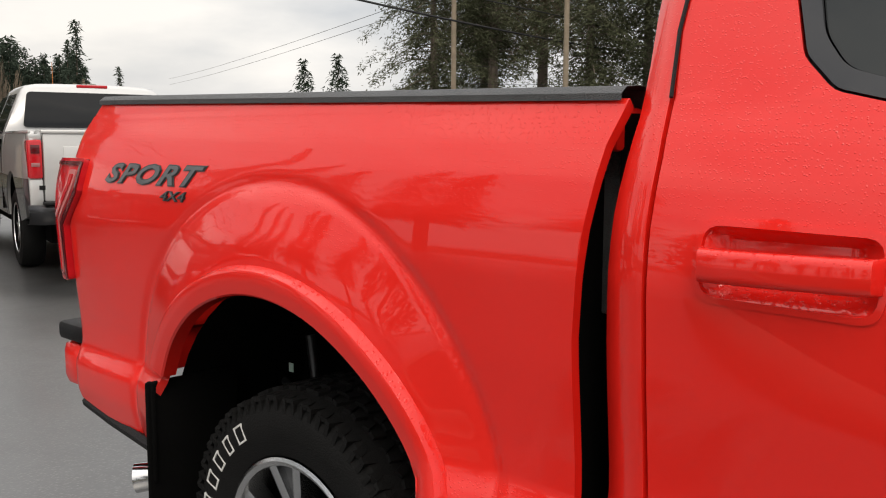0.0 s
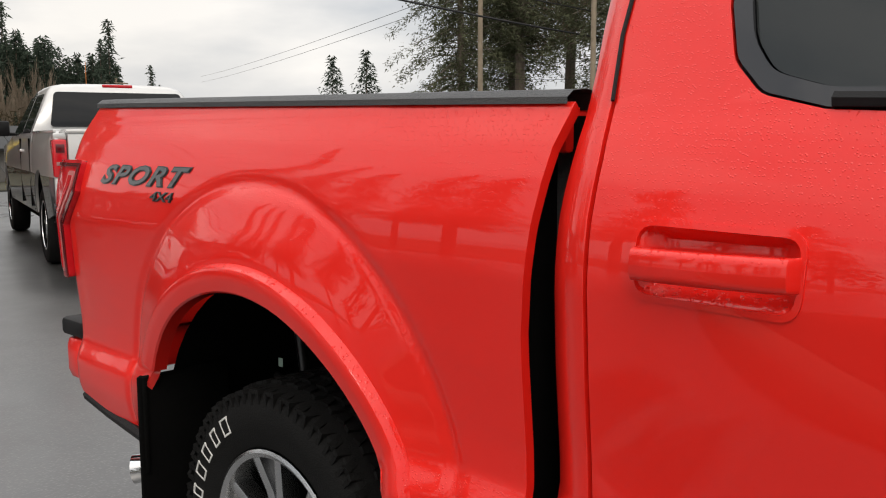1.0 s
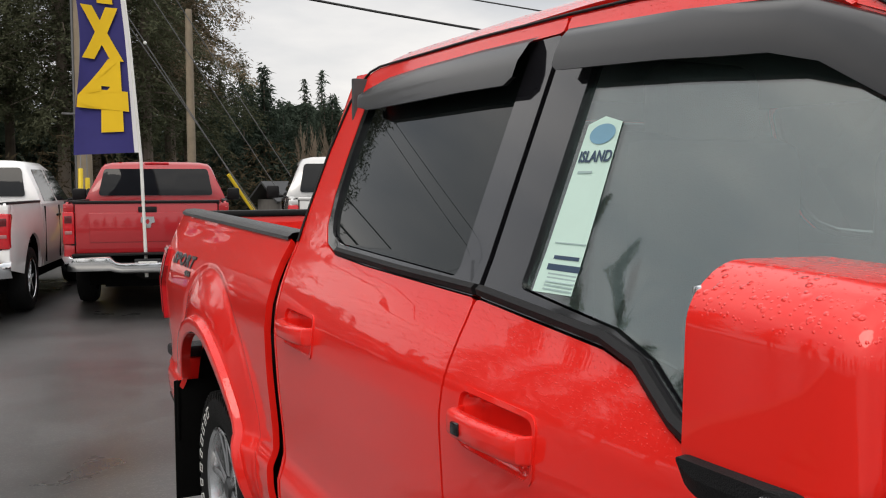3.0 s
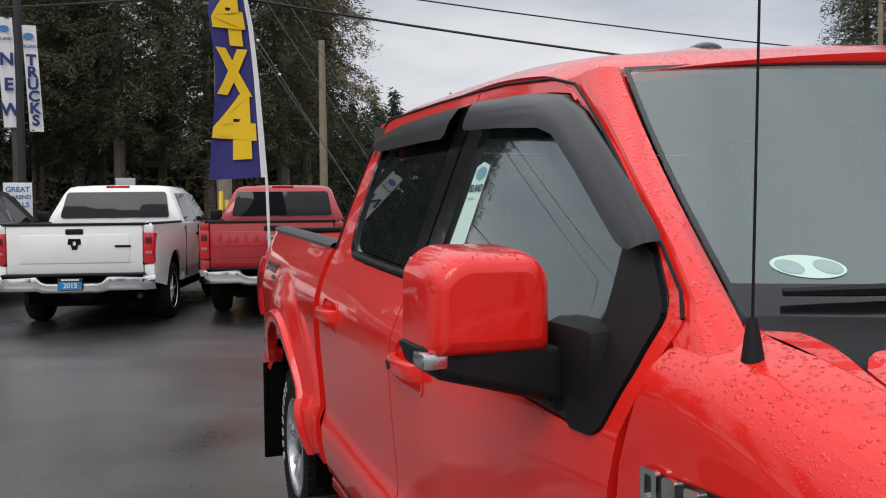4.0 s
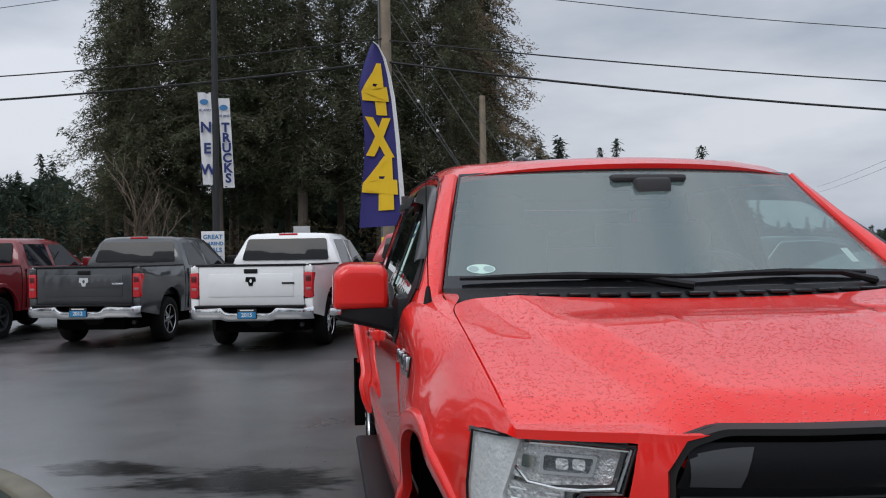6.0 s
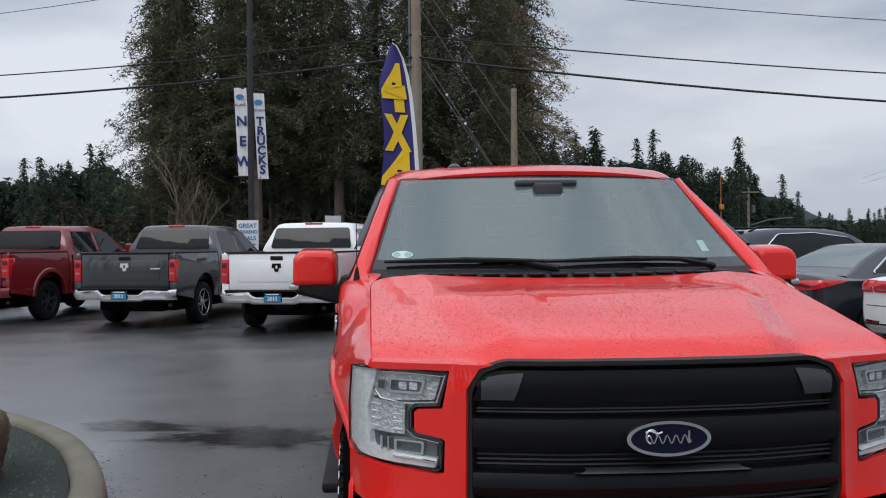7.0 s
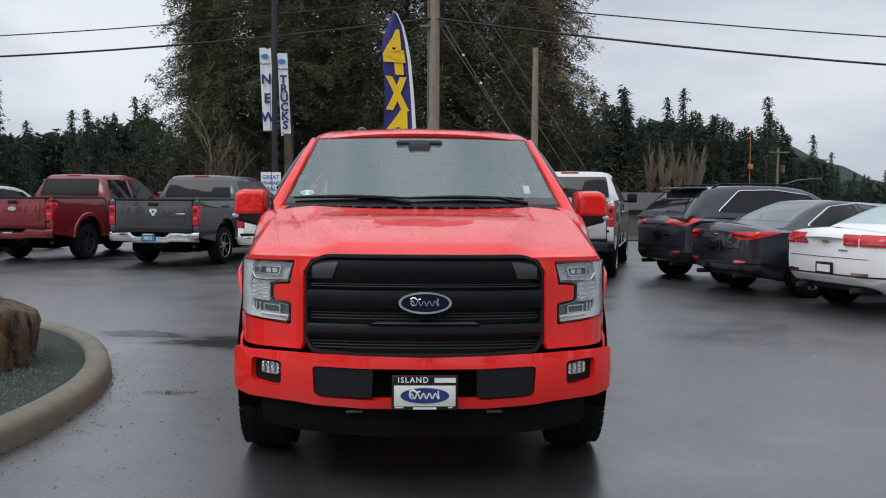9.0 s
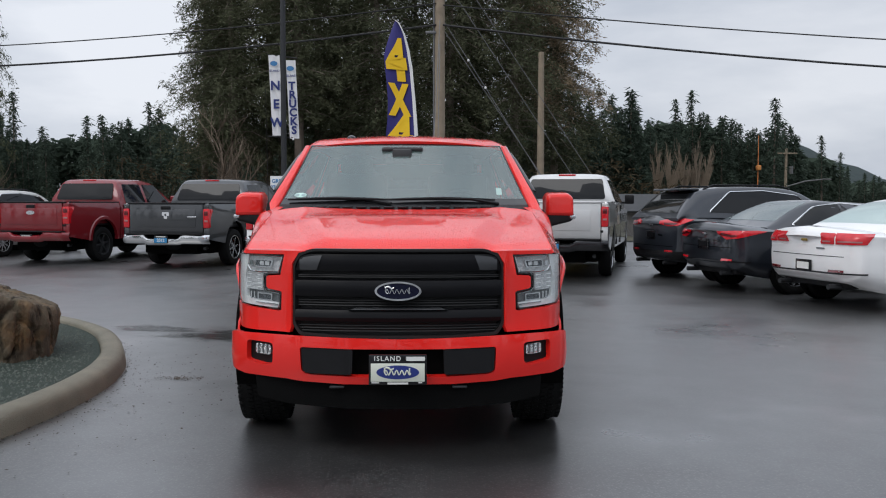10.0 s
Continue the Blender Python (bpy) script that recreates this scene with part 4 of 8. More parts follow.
ring_o = rounded([(-0.475, 1.13), (0.475, 1.13), (0.55, 1.104), (0.582, 1.042), (0.582, 0.715), (0.543, 0.656), (0.30, 0.640), (-0.30, 0.640), (-0.543, 0.656), (-0.582, 0.715), (-0.582, 1.042), (-0.55, 1.104)], 0.02)
part("grille_surround", panel([ring_o, ring_i], lambda x, z: (x, face_y(abs(x)) + 0.008, z), 0.05, 0.05, (0, -1, 0), 0.05), MESH, grille)


def bar(name, z0, z1, half0, half1, out, material, parent, label=""):
    rows = []
    for i in range(33):
        u = -1 + i / 16
        row = []
        for zz, o, h in ((0.0, 0.05, 0), (0.04, 0.012, 0), (0.35, 0.0, 0.3), (0.7, 0.004, 0.7), (0.95, 0.014, 1), (1.0, 0.05, 1)):
            x = u * (half0 + (half1 - half0) * zz)
            row.append((x, face_y(abs(x)) + 0.012 - out + o, z0 + (z1 - z0) * zz))
        rows.append(row)
    return part(name, outward(grid(bmesh.new(), rows), (0, -1, 0)), material, parent, label)


bar("grille_bar", 1.005, 1.106, 0.566, 0.532, 0.006, BAR, grille)
bar("grille_bar", 0.868, 0.962, 0.566, 0.566, 0.012, BAR, grille)
low = bar("grille_bar", 0.732, 0.800, 0.566, 0.566, 0.012, BAR, grille)
bar("bar_trim", 0.798, 0.810, 0.27, 0.235, 0.018, BAR_CORNER, low, "satin metal strip")
for s in (-1, 1):
    rows = []
    for i in range(7):
        x = s * (0.415 + 0.125 * i / 6)
        rows.append([(x + s * 0.030 * (1 - k) * (1 - i / 6), face_y(abs(x)) - 0.0012 + o, 1.014 + (0.080 - 0.018 * (i / 6) ** 2) * k) for k, o in ((0, 0.012), (0.35, 0.004), (0.7, 0.006), (1, 0.013))])
    part("bar_corner", outward(grid(bmesh.new(), rows), (0, -1, 0)), BAR_CORNER, grille)
for z in (0.985, 0.975, 0.862, 0.848, 0.834, 0.82, 0.725, 0.71, 0.695, 0.68):
    slat = bmesh.new()
    tube(slat, [(-0.55 + 1.10 * i / 16, face_y(abs(-0.55 + 1.10 * i / 16)) + 0.035, z) for i in range(17)], 0.0042, 5)
    part("grille_slat", slat, MESH, grille)
# badge: a plain blue oval in a bright rim
oval_y = face_y(0) - 0.022
emblem = part("badge", panel([ellipse(0, 0.905, 0.126, 0.052, 48), ellipse(0, 0.905, 0.114, 0.043, 48)], lambda x, z: (x, oval_y + 0.15 * x * x, z), 0.05, 0.05, (0, -1, 0), 0.02), CHROME, grille, "blue oval badge with a bright rim")
part("badge_field", panel([ellipse(0, 0.905, 0.115, 0.044, 48)], lambda x, z: (x, oval_y + 0.004 + 0.15 * x * x, z), 0.05, 0.05, (0, -1, 0), 0.012), BLUE, emblem)


def flourish(cx, cz, y, k, r):
    """A flowing stroke with loops, standing in for a mark."""
    bm = bmesh.new()
    tube(bm, [(cx + k * (-0.066 + 0.132 * q / 40), y + 0.15 * (k * (-0.066 + 0.132 * q / 40)) ** 2, cz + k * 0.012 * math.sin(q * 0.78)) for q in range(41)], r, 5)
    tube(bm, [(cx + k * (-0.052 + 0.016 * math.cos(a * 0.35)), y, cz + k * (0.008 + 0.020 * math.sin(a * 0.35))) for a in range(14)], r, 5)
    tube(bm, [(cx + k * (-0.070 + 0.05 * q / 8), y, cz + k * (0.021 + 0.004 * math.sin(q * 0.8))) for q in range(9)], r * 1.1, 5)
    tube(bm, [(cx + k * 0.060, y, cz + k * (-0.010 + 0.034 * q / 6)) for q in range(7)], r, 5)
    return bm


part("badge_mark", flourish(0, 0.903, oval_y + 0.003, 1.0, 0.0028), ALLOY, emblem)

FASCIA = [(0.50, 1.118), (0.545, 1.106), (0.584, 1.045), (0.588, 0.70), (0.600, 0.669), (0.90, 0.672), (0.936, 0.676), (0.936, 0.812), (0.905, 0.802), (0.665, 0.784), (0.648, 0.79), (0.645, 0.885), (0.655, 0.893), (0.725, 0.905), (0.735, 0.915), (0.735, 0.968), (0.725, 0.977), (0.652, 0.982), (0.630, 1.095), (0.80, 1.105), (0.80, 1.115)]
LAMP = [(0.634, 1.088), (0.80, 1.098), (0.885, 1.092), (0.926, 1.085), (0.936, 0.96), (0.936, 0.835), (0.905, 0.808), (0.67, 0.791), (0.655, 0.80), (0.652, 0.882), (0.730, 0.898), (0.742, 0.912), (0.742, 0.972), (0.73, 0.984), (0.66, 0.990)]
BUMPER_HALF = [(0.0, 0.646), (0.30, 0.652), (0.56, 0.659), (0.70, 0.661), (0.90, 0.661), (0.955, 0.654), (0.965, 0.52), (0.955, 0.45), (0.86, 0.427), (0.62, 0.418), (0.52, 0.406), (0.30, 0.396), (0.0, 0.395)]
outer = BUMPER_HALF + [(-x, z) for x, z in reversed(BUMPER_HALF[1:-1])]
mouth = rounded([(-0.535, 0.598), (-0.25, 0.592), (0.25, 0.592), (0.535, 0.598), (0.528, 0.462), (0.49, 0.448), (0.22, 0.438), (-0.22, 0.438), (-0.49, 0.448), (-0.528, 0.462)], 0.02)
fog = rounded([(0.688, 0.612), (0.845, 0.622), (0.848, 0.508), (0.74, 0.487), (0.692, 0.497)], 0.022)
bumper = part("front_bumper", panel([rounded(outer, 0.018, 3), mouth, fog, [(-x, z) for x, z in fog]], lambda x, z: (x, bump_y(abs(x)) + 0.02 * abs((z - 0.57) / 0.1) ** 2 * 0.5, z), 0.03, 0.03, (0, -1, 0), 0.035), RED, truck)
part("bumper_mouth", panel([mouth], lambda x, z: (x, bump_y(abs(x)) + 0.07, z), 0.08, 0.08, (0, -1, 0), 0.02), SHADE_BLACK, bumper)
for s in (-1, 1):
    part("bumper_insert", panel([rounded([(s * 0.245, 0.589), (s * 0.528, 0.594), (s * 0.52, 0.466), (s * 0.485, 0.455), (s * 0.25, 0.452)], 0.012)], lambda x, z: (x, bump_y(abs(x)) + 0.006, z), 0.06, 0.06, (0, -1, 0), 0.04), TRIM, bumper)
    bez_i = rounded([(s * 0.705, 0.598), (s * 0.792, 0.604), (s * 0.795, 0.548), (s * 0.705, 0.542)], 0.014)
    bez = part("fog_bezel", panel([[(s * x, z) for x, z in fog]], lambda x, z: (x, bump_y(abs(x)) + 0.045, z), 0.04, 0.04, (0, -1, 0), 0.01), TRIM, bumper)
    part("fog_lamp", panel([bez_i], lambda x, z: (x, bump_y(abs(x)) + 0.02, z), 0.015, 0.012, (0, -1, 0), 0.03), FOG, bez, "clear fog lamp")
    for k in range(3):
        part("fog_rib", panel([[(s * (0.722 + 0.026 * k), 0.548), (s * (0.728 + 0.026 * k), 0.548), (s * (0.728 + 0.026 * k), 0.602), (s * (0.722 + 0.026 * k), 0.602)]], lambda x, z: (x, bump_y(abs(x)) + 0.014, z), 0.05, 0.03, (0, -1, 0), 0.006), LAMP_SHADE, bez)
    part("fascia", panel([[(s * x, z) for x, z in FASCIA]], lambda x, z: (x, face_y(abs(x)) - 0.006 + 0.012 * ease((z - 1.02) / 0.1), z), 0.025, 0.03, (0, -1, 0), 0.025), RED, truck)
    back = part("head_lamp", panel([[(s * x, z) for x, z in LAMP]], lambda x, z: (x, face_y(abs(x)) + 0.050, z), 0.03, 0.04, (0, -1, 0), 0.01), LAMP_SHADE, truck, "C-shaped clear head lamp")

    def lamp_sheet(name, pts, depth, material, r=0.006, thick=0.012, hole=None):
        loops = [rounded([(s * x, z) for x, z in pts], r)] + ([rounded([(s * x, z) for x, z in hole], r)] if hole else [])
        return part(name, panel(loops, lambda x, z: (x, face_y(abs(x)) + depth, z), 0.02, 0.02, (0, -1, 0), thick), material, back)

    def lamp_line(name, pts, depth, r, material):
        line = bmesh.new()
        tube(line, [(s * x, face_y(x) + depth, z) for x, z in pts], r, 6)
        return part(name, line, material, back)

    # the pale outer band that runs down the corner and along the foot
    lamp_sheet("lamp_band", [(0.845, 1.090), (0.925, 1.082), (0.932, 0.96), (0.930, 0.838), (0.902, 0.813), (0.672, 0.796), (0.664, 0.826), (0.80, 0.838), (0.868, 0.850), (0.878, 0.96)], 0.020, LAMP_SILVER, 0.008, 0.02)
    # upper unit: dark bowl, bright frame, a lens and a small square cell
    upper = [(0.652, 1.072), (0.80, 1.081), (0.850, 1.078), (0.858, 1.005), (0.790, 0.994), (0.672, 1.001)]
    lamp_sheet("lamp_bowl", upper, 0.036, LAMP_GREY, 0.008, 0.01)
    lamp_sheet("projector_frame", [(0.700, 1.062), (0.808, 1.066), (0.812, 1.020), (0.712, 1.018)], 0.020, CHROME, 0.006, 0.02, [(0.708, 1.056), (0.802, 1.060), (0.805, 1.027), (0.718, 1.025)])
    lamp_sheet("projector_lens", [(0.708, 1.056), (0.802, 1.060), (0.805, 1.027), (0.718, 1.025)], 0.026, LAMP_DEEP, 0.004, 0.006)
    for x in (0.736, 0.768):
        lamp_sheet("projector_cell", [(x - 0.012, 1.053), (x + 0.012, 1.054), (x + 0.012, 1.031), (x - 0.012, 1.030)], 0.023, LAMP_GREY, 0.006, 0.004)
    lamp_sheet("lamp_cell", [(0.822, 1.056), (0.842, 1.057), (0.845, 1.030), (0.825, 1.029)], 0.018, CHROME, 0.004, 0.012)
    lamp_line("lamp_strip", [(0.645, 1.078), (0.74, 1.084), (0.83, 1.085)], 0.010, 0.0035, CHROME)
    lamp_line("lamp_strip", [(0.642, 1.082), (0.668, 0.996)], 0.006, 0.0042, CHROME)
    lamp_line("lamp_strip", [(0.672, 0.998), (0.735, 0.991), (0.780, 0.992), (0.835, 1.000), (0.856, 1.030)], 0.012, 0.0040, CHROME)
    # the upright between the units, faintly ribbed
    lamp_sheet("lamp_column", [(0.762, 0.985), (0.868, 0.995), (0.870, 0.895), (0.762, 0.890)], 0.034, LAMP_GREY, 0.006, 0.01)
    for k in range(4):
        lamp_line("lamp_rib", [(0.770, 0.905 + 0.023 * k), (0.862, 0.910 + 0.023 * k)], 0.030, 0.0025, LAMP_SILVER)
    # lower unit
    lamp_sheet("lamp_bowl", [(0.664, 0.870), (0.765, 0.882), (0.848, 0.880), (0.846, 0.838), (0.74, 0.826), (0.666, 0.822)], 0.036, LAMP_SHADE, 0.008, 0.01)
    lamp_sheet("projector_frame", [(0.705, 0.874), (0.795, 0.878), (0.795, 0.836), (0.708, 0.832)], 0.020, CHROME, 0.006, 0.02, [(0.712, 0.868), (0.788, 0.872), (0.788, 0.843), (0.714, 0.839)])
    lamp_sheet("projector_lens", [(0.712, 0.868), (0.788, 0.872), (0.788, 0.843), (0.714, 0.839)], 0.026, LAMP_DEEP, 0.004, 0.006)
    for x in (0.812, 0.832):
        lamp_line("lamp_rib", [(x, 0.842), (x, 0.884)], 0.018, 0.0055, CHROME)
    lamp_line("lamp_strip", [(0.672, 0.815), (0.74, 0.822), (0.80, 0.826)], 0.014, 0.0040, CHROME)
    lamp_line("lamp_strip", [(0.655, 0.882), (0.730, 0.896), (0.750, 0.914), (0.750, 0.970), (0.735, 0.986), (0.668, 0.991)], 0.004, 0.0035, GLOSSY)
    lamp_line("lamp_strip", [(0.660, 0.876), (0.735, 0.890), (0.757, 0.912)], 0.010, 0.0035, CHROME)
    edge = bmesh.new()
    tube(edge, [(s * x, face_y(x) + 0.002, z) for x, z in LAMP + LAMP[:1]], 0.0036, 5, False)
    part("lamp_seal", edge, GLOSSY, back)
    lens = part("lamp_lens", panel([[(s * x, z) for x, z in LAMP]], lambda x, z: (x, face_y(abs(x)) + 0.0, z), 0.03, 0.04, (0, -1, 0), 0.0), LAMP_GLASS, back)
    lens.visible_shadow = False
    part("tow_hook", boxes(((s * 0.335, 0.205, 0.378), (0.08, 0.05, 0.014)), bevel=0.005), ALLOY_D, truck)
VAL = [(-0.80, 0.455), (-0.5, 0.425), (0.0, 0.41), (0.5, 0.425), (0.80, 0.455), (0.79, 0.30), (0.60, 0.268), (0.28, 0.250), (-0.28, 0.250), (-0.60, 0.268), (-0.79, 0.30)]
part("air_dam", panel([rounded(VAL, 0.02, 3)], lambda x, z: (x, 0.19 + 0.13 * (abs(x) / 0.8) ** 2 + 0.35 * (0.45 - z) ** 2, z), 0.06, 0.03, (0, -1, 0), 0.02), FLAP, truck, "black plastic air dam")

# dealer plate on the front bumper
plate = part("plate_frame", boxes(((0, 0.100, 0.488), (0.312, 0.012, 0.165)), bevel=0.006), GLOSSY, truck, "dealer plate with a blue oval")
part("plate_panel", boxes(((0, 0.0915, 0.474), (0.288, 0.006, 0.098)), bevel=0.002), PLATE_W, plate)
part("plate_oval_rim", panel([ellipse(0, 0.476, 0.122, 0.042, 40)], lambda x, z: (x, 0.087, z), 0.1, 0.1, (0, -1, 0), 0.003), PLATE_W, plate)
part("plate_oval", panel([ellipse(0, 0.476, 0.114, 0.037, 40)], lambda x, z: (x, 0.0855, z), 0.1, 0.1, (0, -1, 0), 0.003), mat("plate_oval_blue", (0.02, 0.035, 0.20), 0.35, 0, 0.1, 20), plate)
part("plate_mark", flourish(0, 0.475, 0.083, 1.05, 0.0038), PLATE_W, plate)
part("plate_lettering", moved(letters("ISLAND", 0.036, 0.001, 0.0005, spacing=1.25), Matrix.Translation((-0.055, 0.0925, 0.548))), WHITE, plate)
part("plate_bar", boxes(((0.095, 0.0925, 0.548), (0.10, 0.003, 0.022)),), WHITE, plate)
part("plate_bar", boxes(((0, 0.0925, 0.4155), (0.11, 0.003, 0.010)), ((-0.12, 0.0925, 0.4195), (0.04, 0.003, 0.006)), ((0.12, 0.0925, 0.4195), (0.02, 0.003, 0.006))), WHITE, plate)

# decal, model badge


def on_side(bm, y, z, s=-1, lift=0.003, fx=bed_x):
    """Lays a flat mesh from the x-z plane onto the passenger side."""
    for v in bm.verts:
        py, pz = y - v.co.x, z + v.co.z
        v.co = Vector((s * (fx(py, pz) + lift - v.co.y), py, pz))
    return bm


part("sport_decal", on_side(moved(letters("SPORT", 0.118, 0.0006, 0.0075, 0.46, spacing=1.17), Matrix.Diagonal((1.03, 1, 0.54, 1))), 5.30, 1.221, lift=0.0015), DECAL_K, truck, "grey and black SPORT decal")
part("sport_decal_fill", on_side(moved(letters("SPORT", 0.118, 0.0006, 0.002, 0.46, spacing=1.17), Matrix.Diagonal((1.03, 1, 0.54, 1))), 5.30, 1.221, lift=0.0035), DECAL_G, truck)
part("drive_decal", on_side(moved(letters("4X4", 0.062, 0.0006, 0.003, 0.22), Matrix.Diagonal((1.0, 1, 0.50, 1))), 5.176, 1.174, lift=0.0015), DECAL_K, truck)
part("drive_decal_fill", on_side(moved(letters("4X4", 0.062, 0.0006, -0.0005, 0.22), Matrix.Diagonal((1.0, 1, 0.50, 1))), 5.176, 1.174, lift=0.0035), DECAL_G, truck)
BADGE_Y = -0.058
bd = panel([rounded([(y + BADGE_Y, z) for y, z in ((1.335, 1.172), (1.50, 1.172), (1.645, 1.162), (1.64, 1.135), (1.555, 1.10), (1.355, 1.104))], 0.012)], lambda y, z: (-(fender_x(y, z) + 0.006), y, z), 0.05, 0.03, (-1, 0, 0), 0.01)
mb = part("model_badge", bd, GLOSSY, truck, "chrome and black model badge")
for y0, y1, z0, z1 in ((1.598, 1.637, 1.122, 1.170), (1.555, 1.585, 1.135, 1.168), (1.505, 1.536, 1.124, 1.168), (1.438, 1.492, 1.124, 1.168), (1.365, 1.424, 1.124, 1.168)):
    y0, y1 = y0 + BADGE_Y, y1 + BADGE_Y
    loops = [rounded([(y0, z0), (y1, z0), (y1, z1), (y0, z1)], 0.008)]
    if y1 - y0 > 0.036:
        loops.append(rounded([(y0 + 0.011, z0 + 0.009), (y1 - 0.011, z0 + 0.009), (y1 - 0.011, z1 - 0.009), (y0 + 0.011, z1 - 0.009)], 0.005))
    part("badge_figure", panel(loops, lambda y, z: (-(fender_x(y, z) + 0.013), y, z), 0.05, 0.03, (-1, 0, 0), 0.008), CHROME, mb)
part("badge_bar", panel([[(1.40 + BADGE_Y, 1.108), (1.50 + BADGE_Y, 1.108), (1.50 + BADGE_Y, 1.117), (1.40 + BADGE_Y, 1.117)]], lambda y, z: (-(fender_x(y, z) + 0.009), y, z), 0.05, 0.03, (-1, 0, 0), 0.003), ALLOY, mb)

# wheels
def wheel(s, yc):
    x0, r = s * 0.845, 0.402
    tyre = bmesh.new()
    lathe(tyre, [(s * 0.10, 0.238), (s * 0.125, 0.252), (s * 0.138, 0.30), (s * 0.140, 0.335), (s * 0.132, 0.365), (s * 0.118, 0.388), (s * 0.09, 0.396), (0, 0.399), (s * -0.09, 0.396), (s * -0.118, 0.388), (s * -0.14, 0.335), (s * -0.12, 0.25)], (x0, yc, 0.402), 72)
    t = part("tyre", outward(tyre, (s, 0, 0)), RUBBER, truck, "all-terrain tyre with white raised lettering")
    lugs = bmesh.new()
    for k in range(78):
        a = k * math.tau / 78
        for x, wdt, off, long in ((0.108, 0.05, 0.0, 0.024), (0.062, 0.032, 0.5, 0.026), (0.018, 0.034, 0.2, 0.028), (-0.03, 0.034, 0.7, 0.028), (-0.075, 0.034, 0.3, 0.026), (-0.115, 0.04, 0.0, 0.024)):
            b = a + off * math.tau / 78
            rr = 0.400 - (0.012 if abs(x) > 0.1 else 0.0)
            m = Matrix.Translation((x0 + s * x, yc + rr * math.cos(b), 0.402 + rr * math.sin(b))) @ Matrix.Rotation(b, 4, "X") @ Matrix.Rotation(0.35 if k % 2 else -0.2, 4, "Y") @ Matrix.Diagonal((wdt, 0.012, long * 0.76, 1))
            bmesh.ops.create_cube(lugs, size=1.0, matrix=m)
        m = Matrix.Translation((x0 + s * 0.131, yc + 0.372 * math.cos(a), 0.402 + 0.372 * math.sin(a))) @ Matrix.Rotation(a, 4, "X") @ Matrix.Diagonal((0.007, 0.024 + 0.009 * (k % 2), 0.011, 1))
        bmesh.ops.create_cube(lugs, size=1.0, matrix=m)
    part("tread", lugs, RUBBER, t, smooth=0)
    for k in range(8):
        a = radians(-22 + 11.2 * k if yc == Y_REAR else 70 + 11.2 * k)
        frame_bar = [(-0.5, -0.5), (0.5, -0.5), (0.5, 0.5), (-0.5, 0.5)]
        half = 0.5 - (0.09, 0.16, 0.11, 0.20, 0.10, 0.14, 0.18, 0.10)[k]
        frame_bar = [(x * half * 2, y) for x, y in frame_bar]
        hole = [((half - 0.085) * (1 if i in (1, 2) else -1), 0.40 * (1 if i > 1 else -1)) for i in range(4)]
        bm = panel([frame_bar, hole], lambda u, v: (x0 + s * (0.1405 if abs(v) < 2 else 0), yc + (0.326 + v * 0.044) * math.cos(a + s * u * 0.135 * -1), 0.402 + (0.326 + v * 0.044) * math.sin(a + s * u * 0.135 * -1)), 0.5, 0.5, (s, 0, 0), 0.004)
        part("white_outline", bm, WHITE_LETTER, t)
    rim = bmesh.new()
    lathe(rim, [(s * 0.128, 0.248), (s * 0.132, 0.240), (s * 0.125, 0.228), (s * 0.10, 0.222), (s * 0.02, 0.215), (s * -0.10, 0.235)], (x0, yc, 0.402), 60)
    rm = part("rim", outward(rim, (s, 0, 0)), ALLOY, t, "machined alloy wheel with dark pockets")
    disc = bmesh.new()
    lathe(disc, [(s * 0.03, 0.001), (s * 0.03, 0.16), (s * 0.02, 0.218)], (x0, yc, 0.402), 40)
    part("wheel_back", disc, SHADE_BLACK, t)
    for k in range(6):
        for d in (-0.16, 0.16):
            a, b = k * math.tau / 6 + 0.3 + d * 0.55, k * math.tau / 6 + 0.3 + d * 1.25
            sp = bmesh.new()
            pts = [(0.05, a, 0.105, 0.021), (0.14, (a + b) / 2, 0.108, 0.015), (0.228, b, 0.116, 0.015)]
            rows = []
            for rr, ang, x, hw in pts:
                rows.append([(x0 + s * (x - dx), yc + rr * math.cos(ang) - u * hw * math.sin(ang), 0.402 + rr * math.sin(ang) + u * hw * math.cos(ang)) for u, dx in ((-1, 0.05), (-0.95, 0.004), (0, 0), (0.95, 0.004), (1, 0.05))])
            grid(sp, rows)
            part("spoke", outward(sp, (s, 0, 0)), ALLOY, t)
        a = k * math.tau / 6 + 0.3
        pk = bmesh.new()
        rows = [[(x0 + s * 0.092, yc + rr * math.cos(a + u), 0.402 + rr * math.sin(a + u)) for u in (-0.14, 0, 0.14)] for rr in (0.07, 0.15, 0.225)]
        grid(pk, rows)
        part("spoke_web", outward(pk, (s, 0, 0)), ALLOY_D, t)
    hub = bmesh.new()
    lathe(hub, [(s * 0.112, 0.001), (s * 0.112, 0.034), (s * 0.105, 0.042), (s * 0.06, 0.066)], (x0, yc, 0.402), 28)
    part("hub_cap", outward(hub, (s, 0, 0)), ALLOY_D, t)


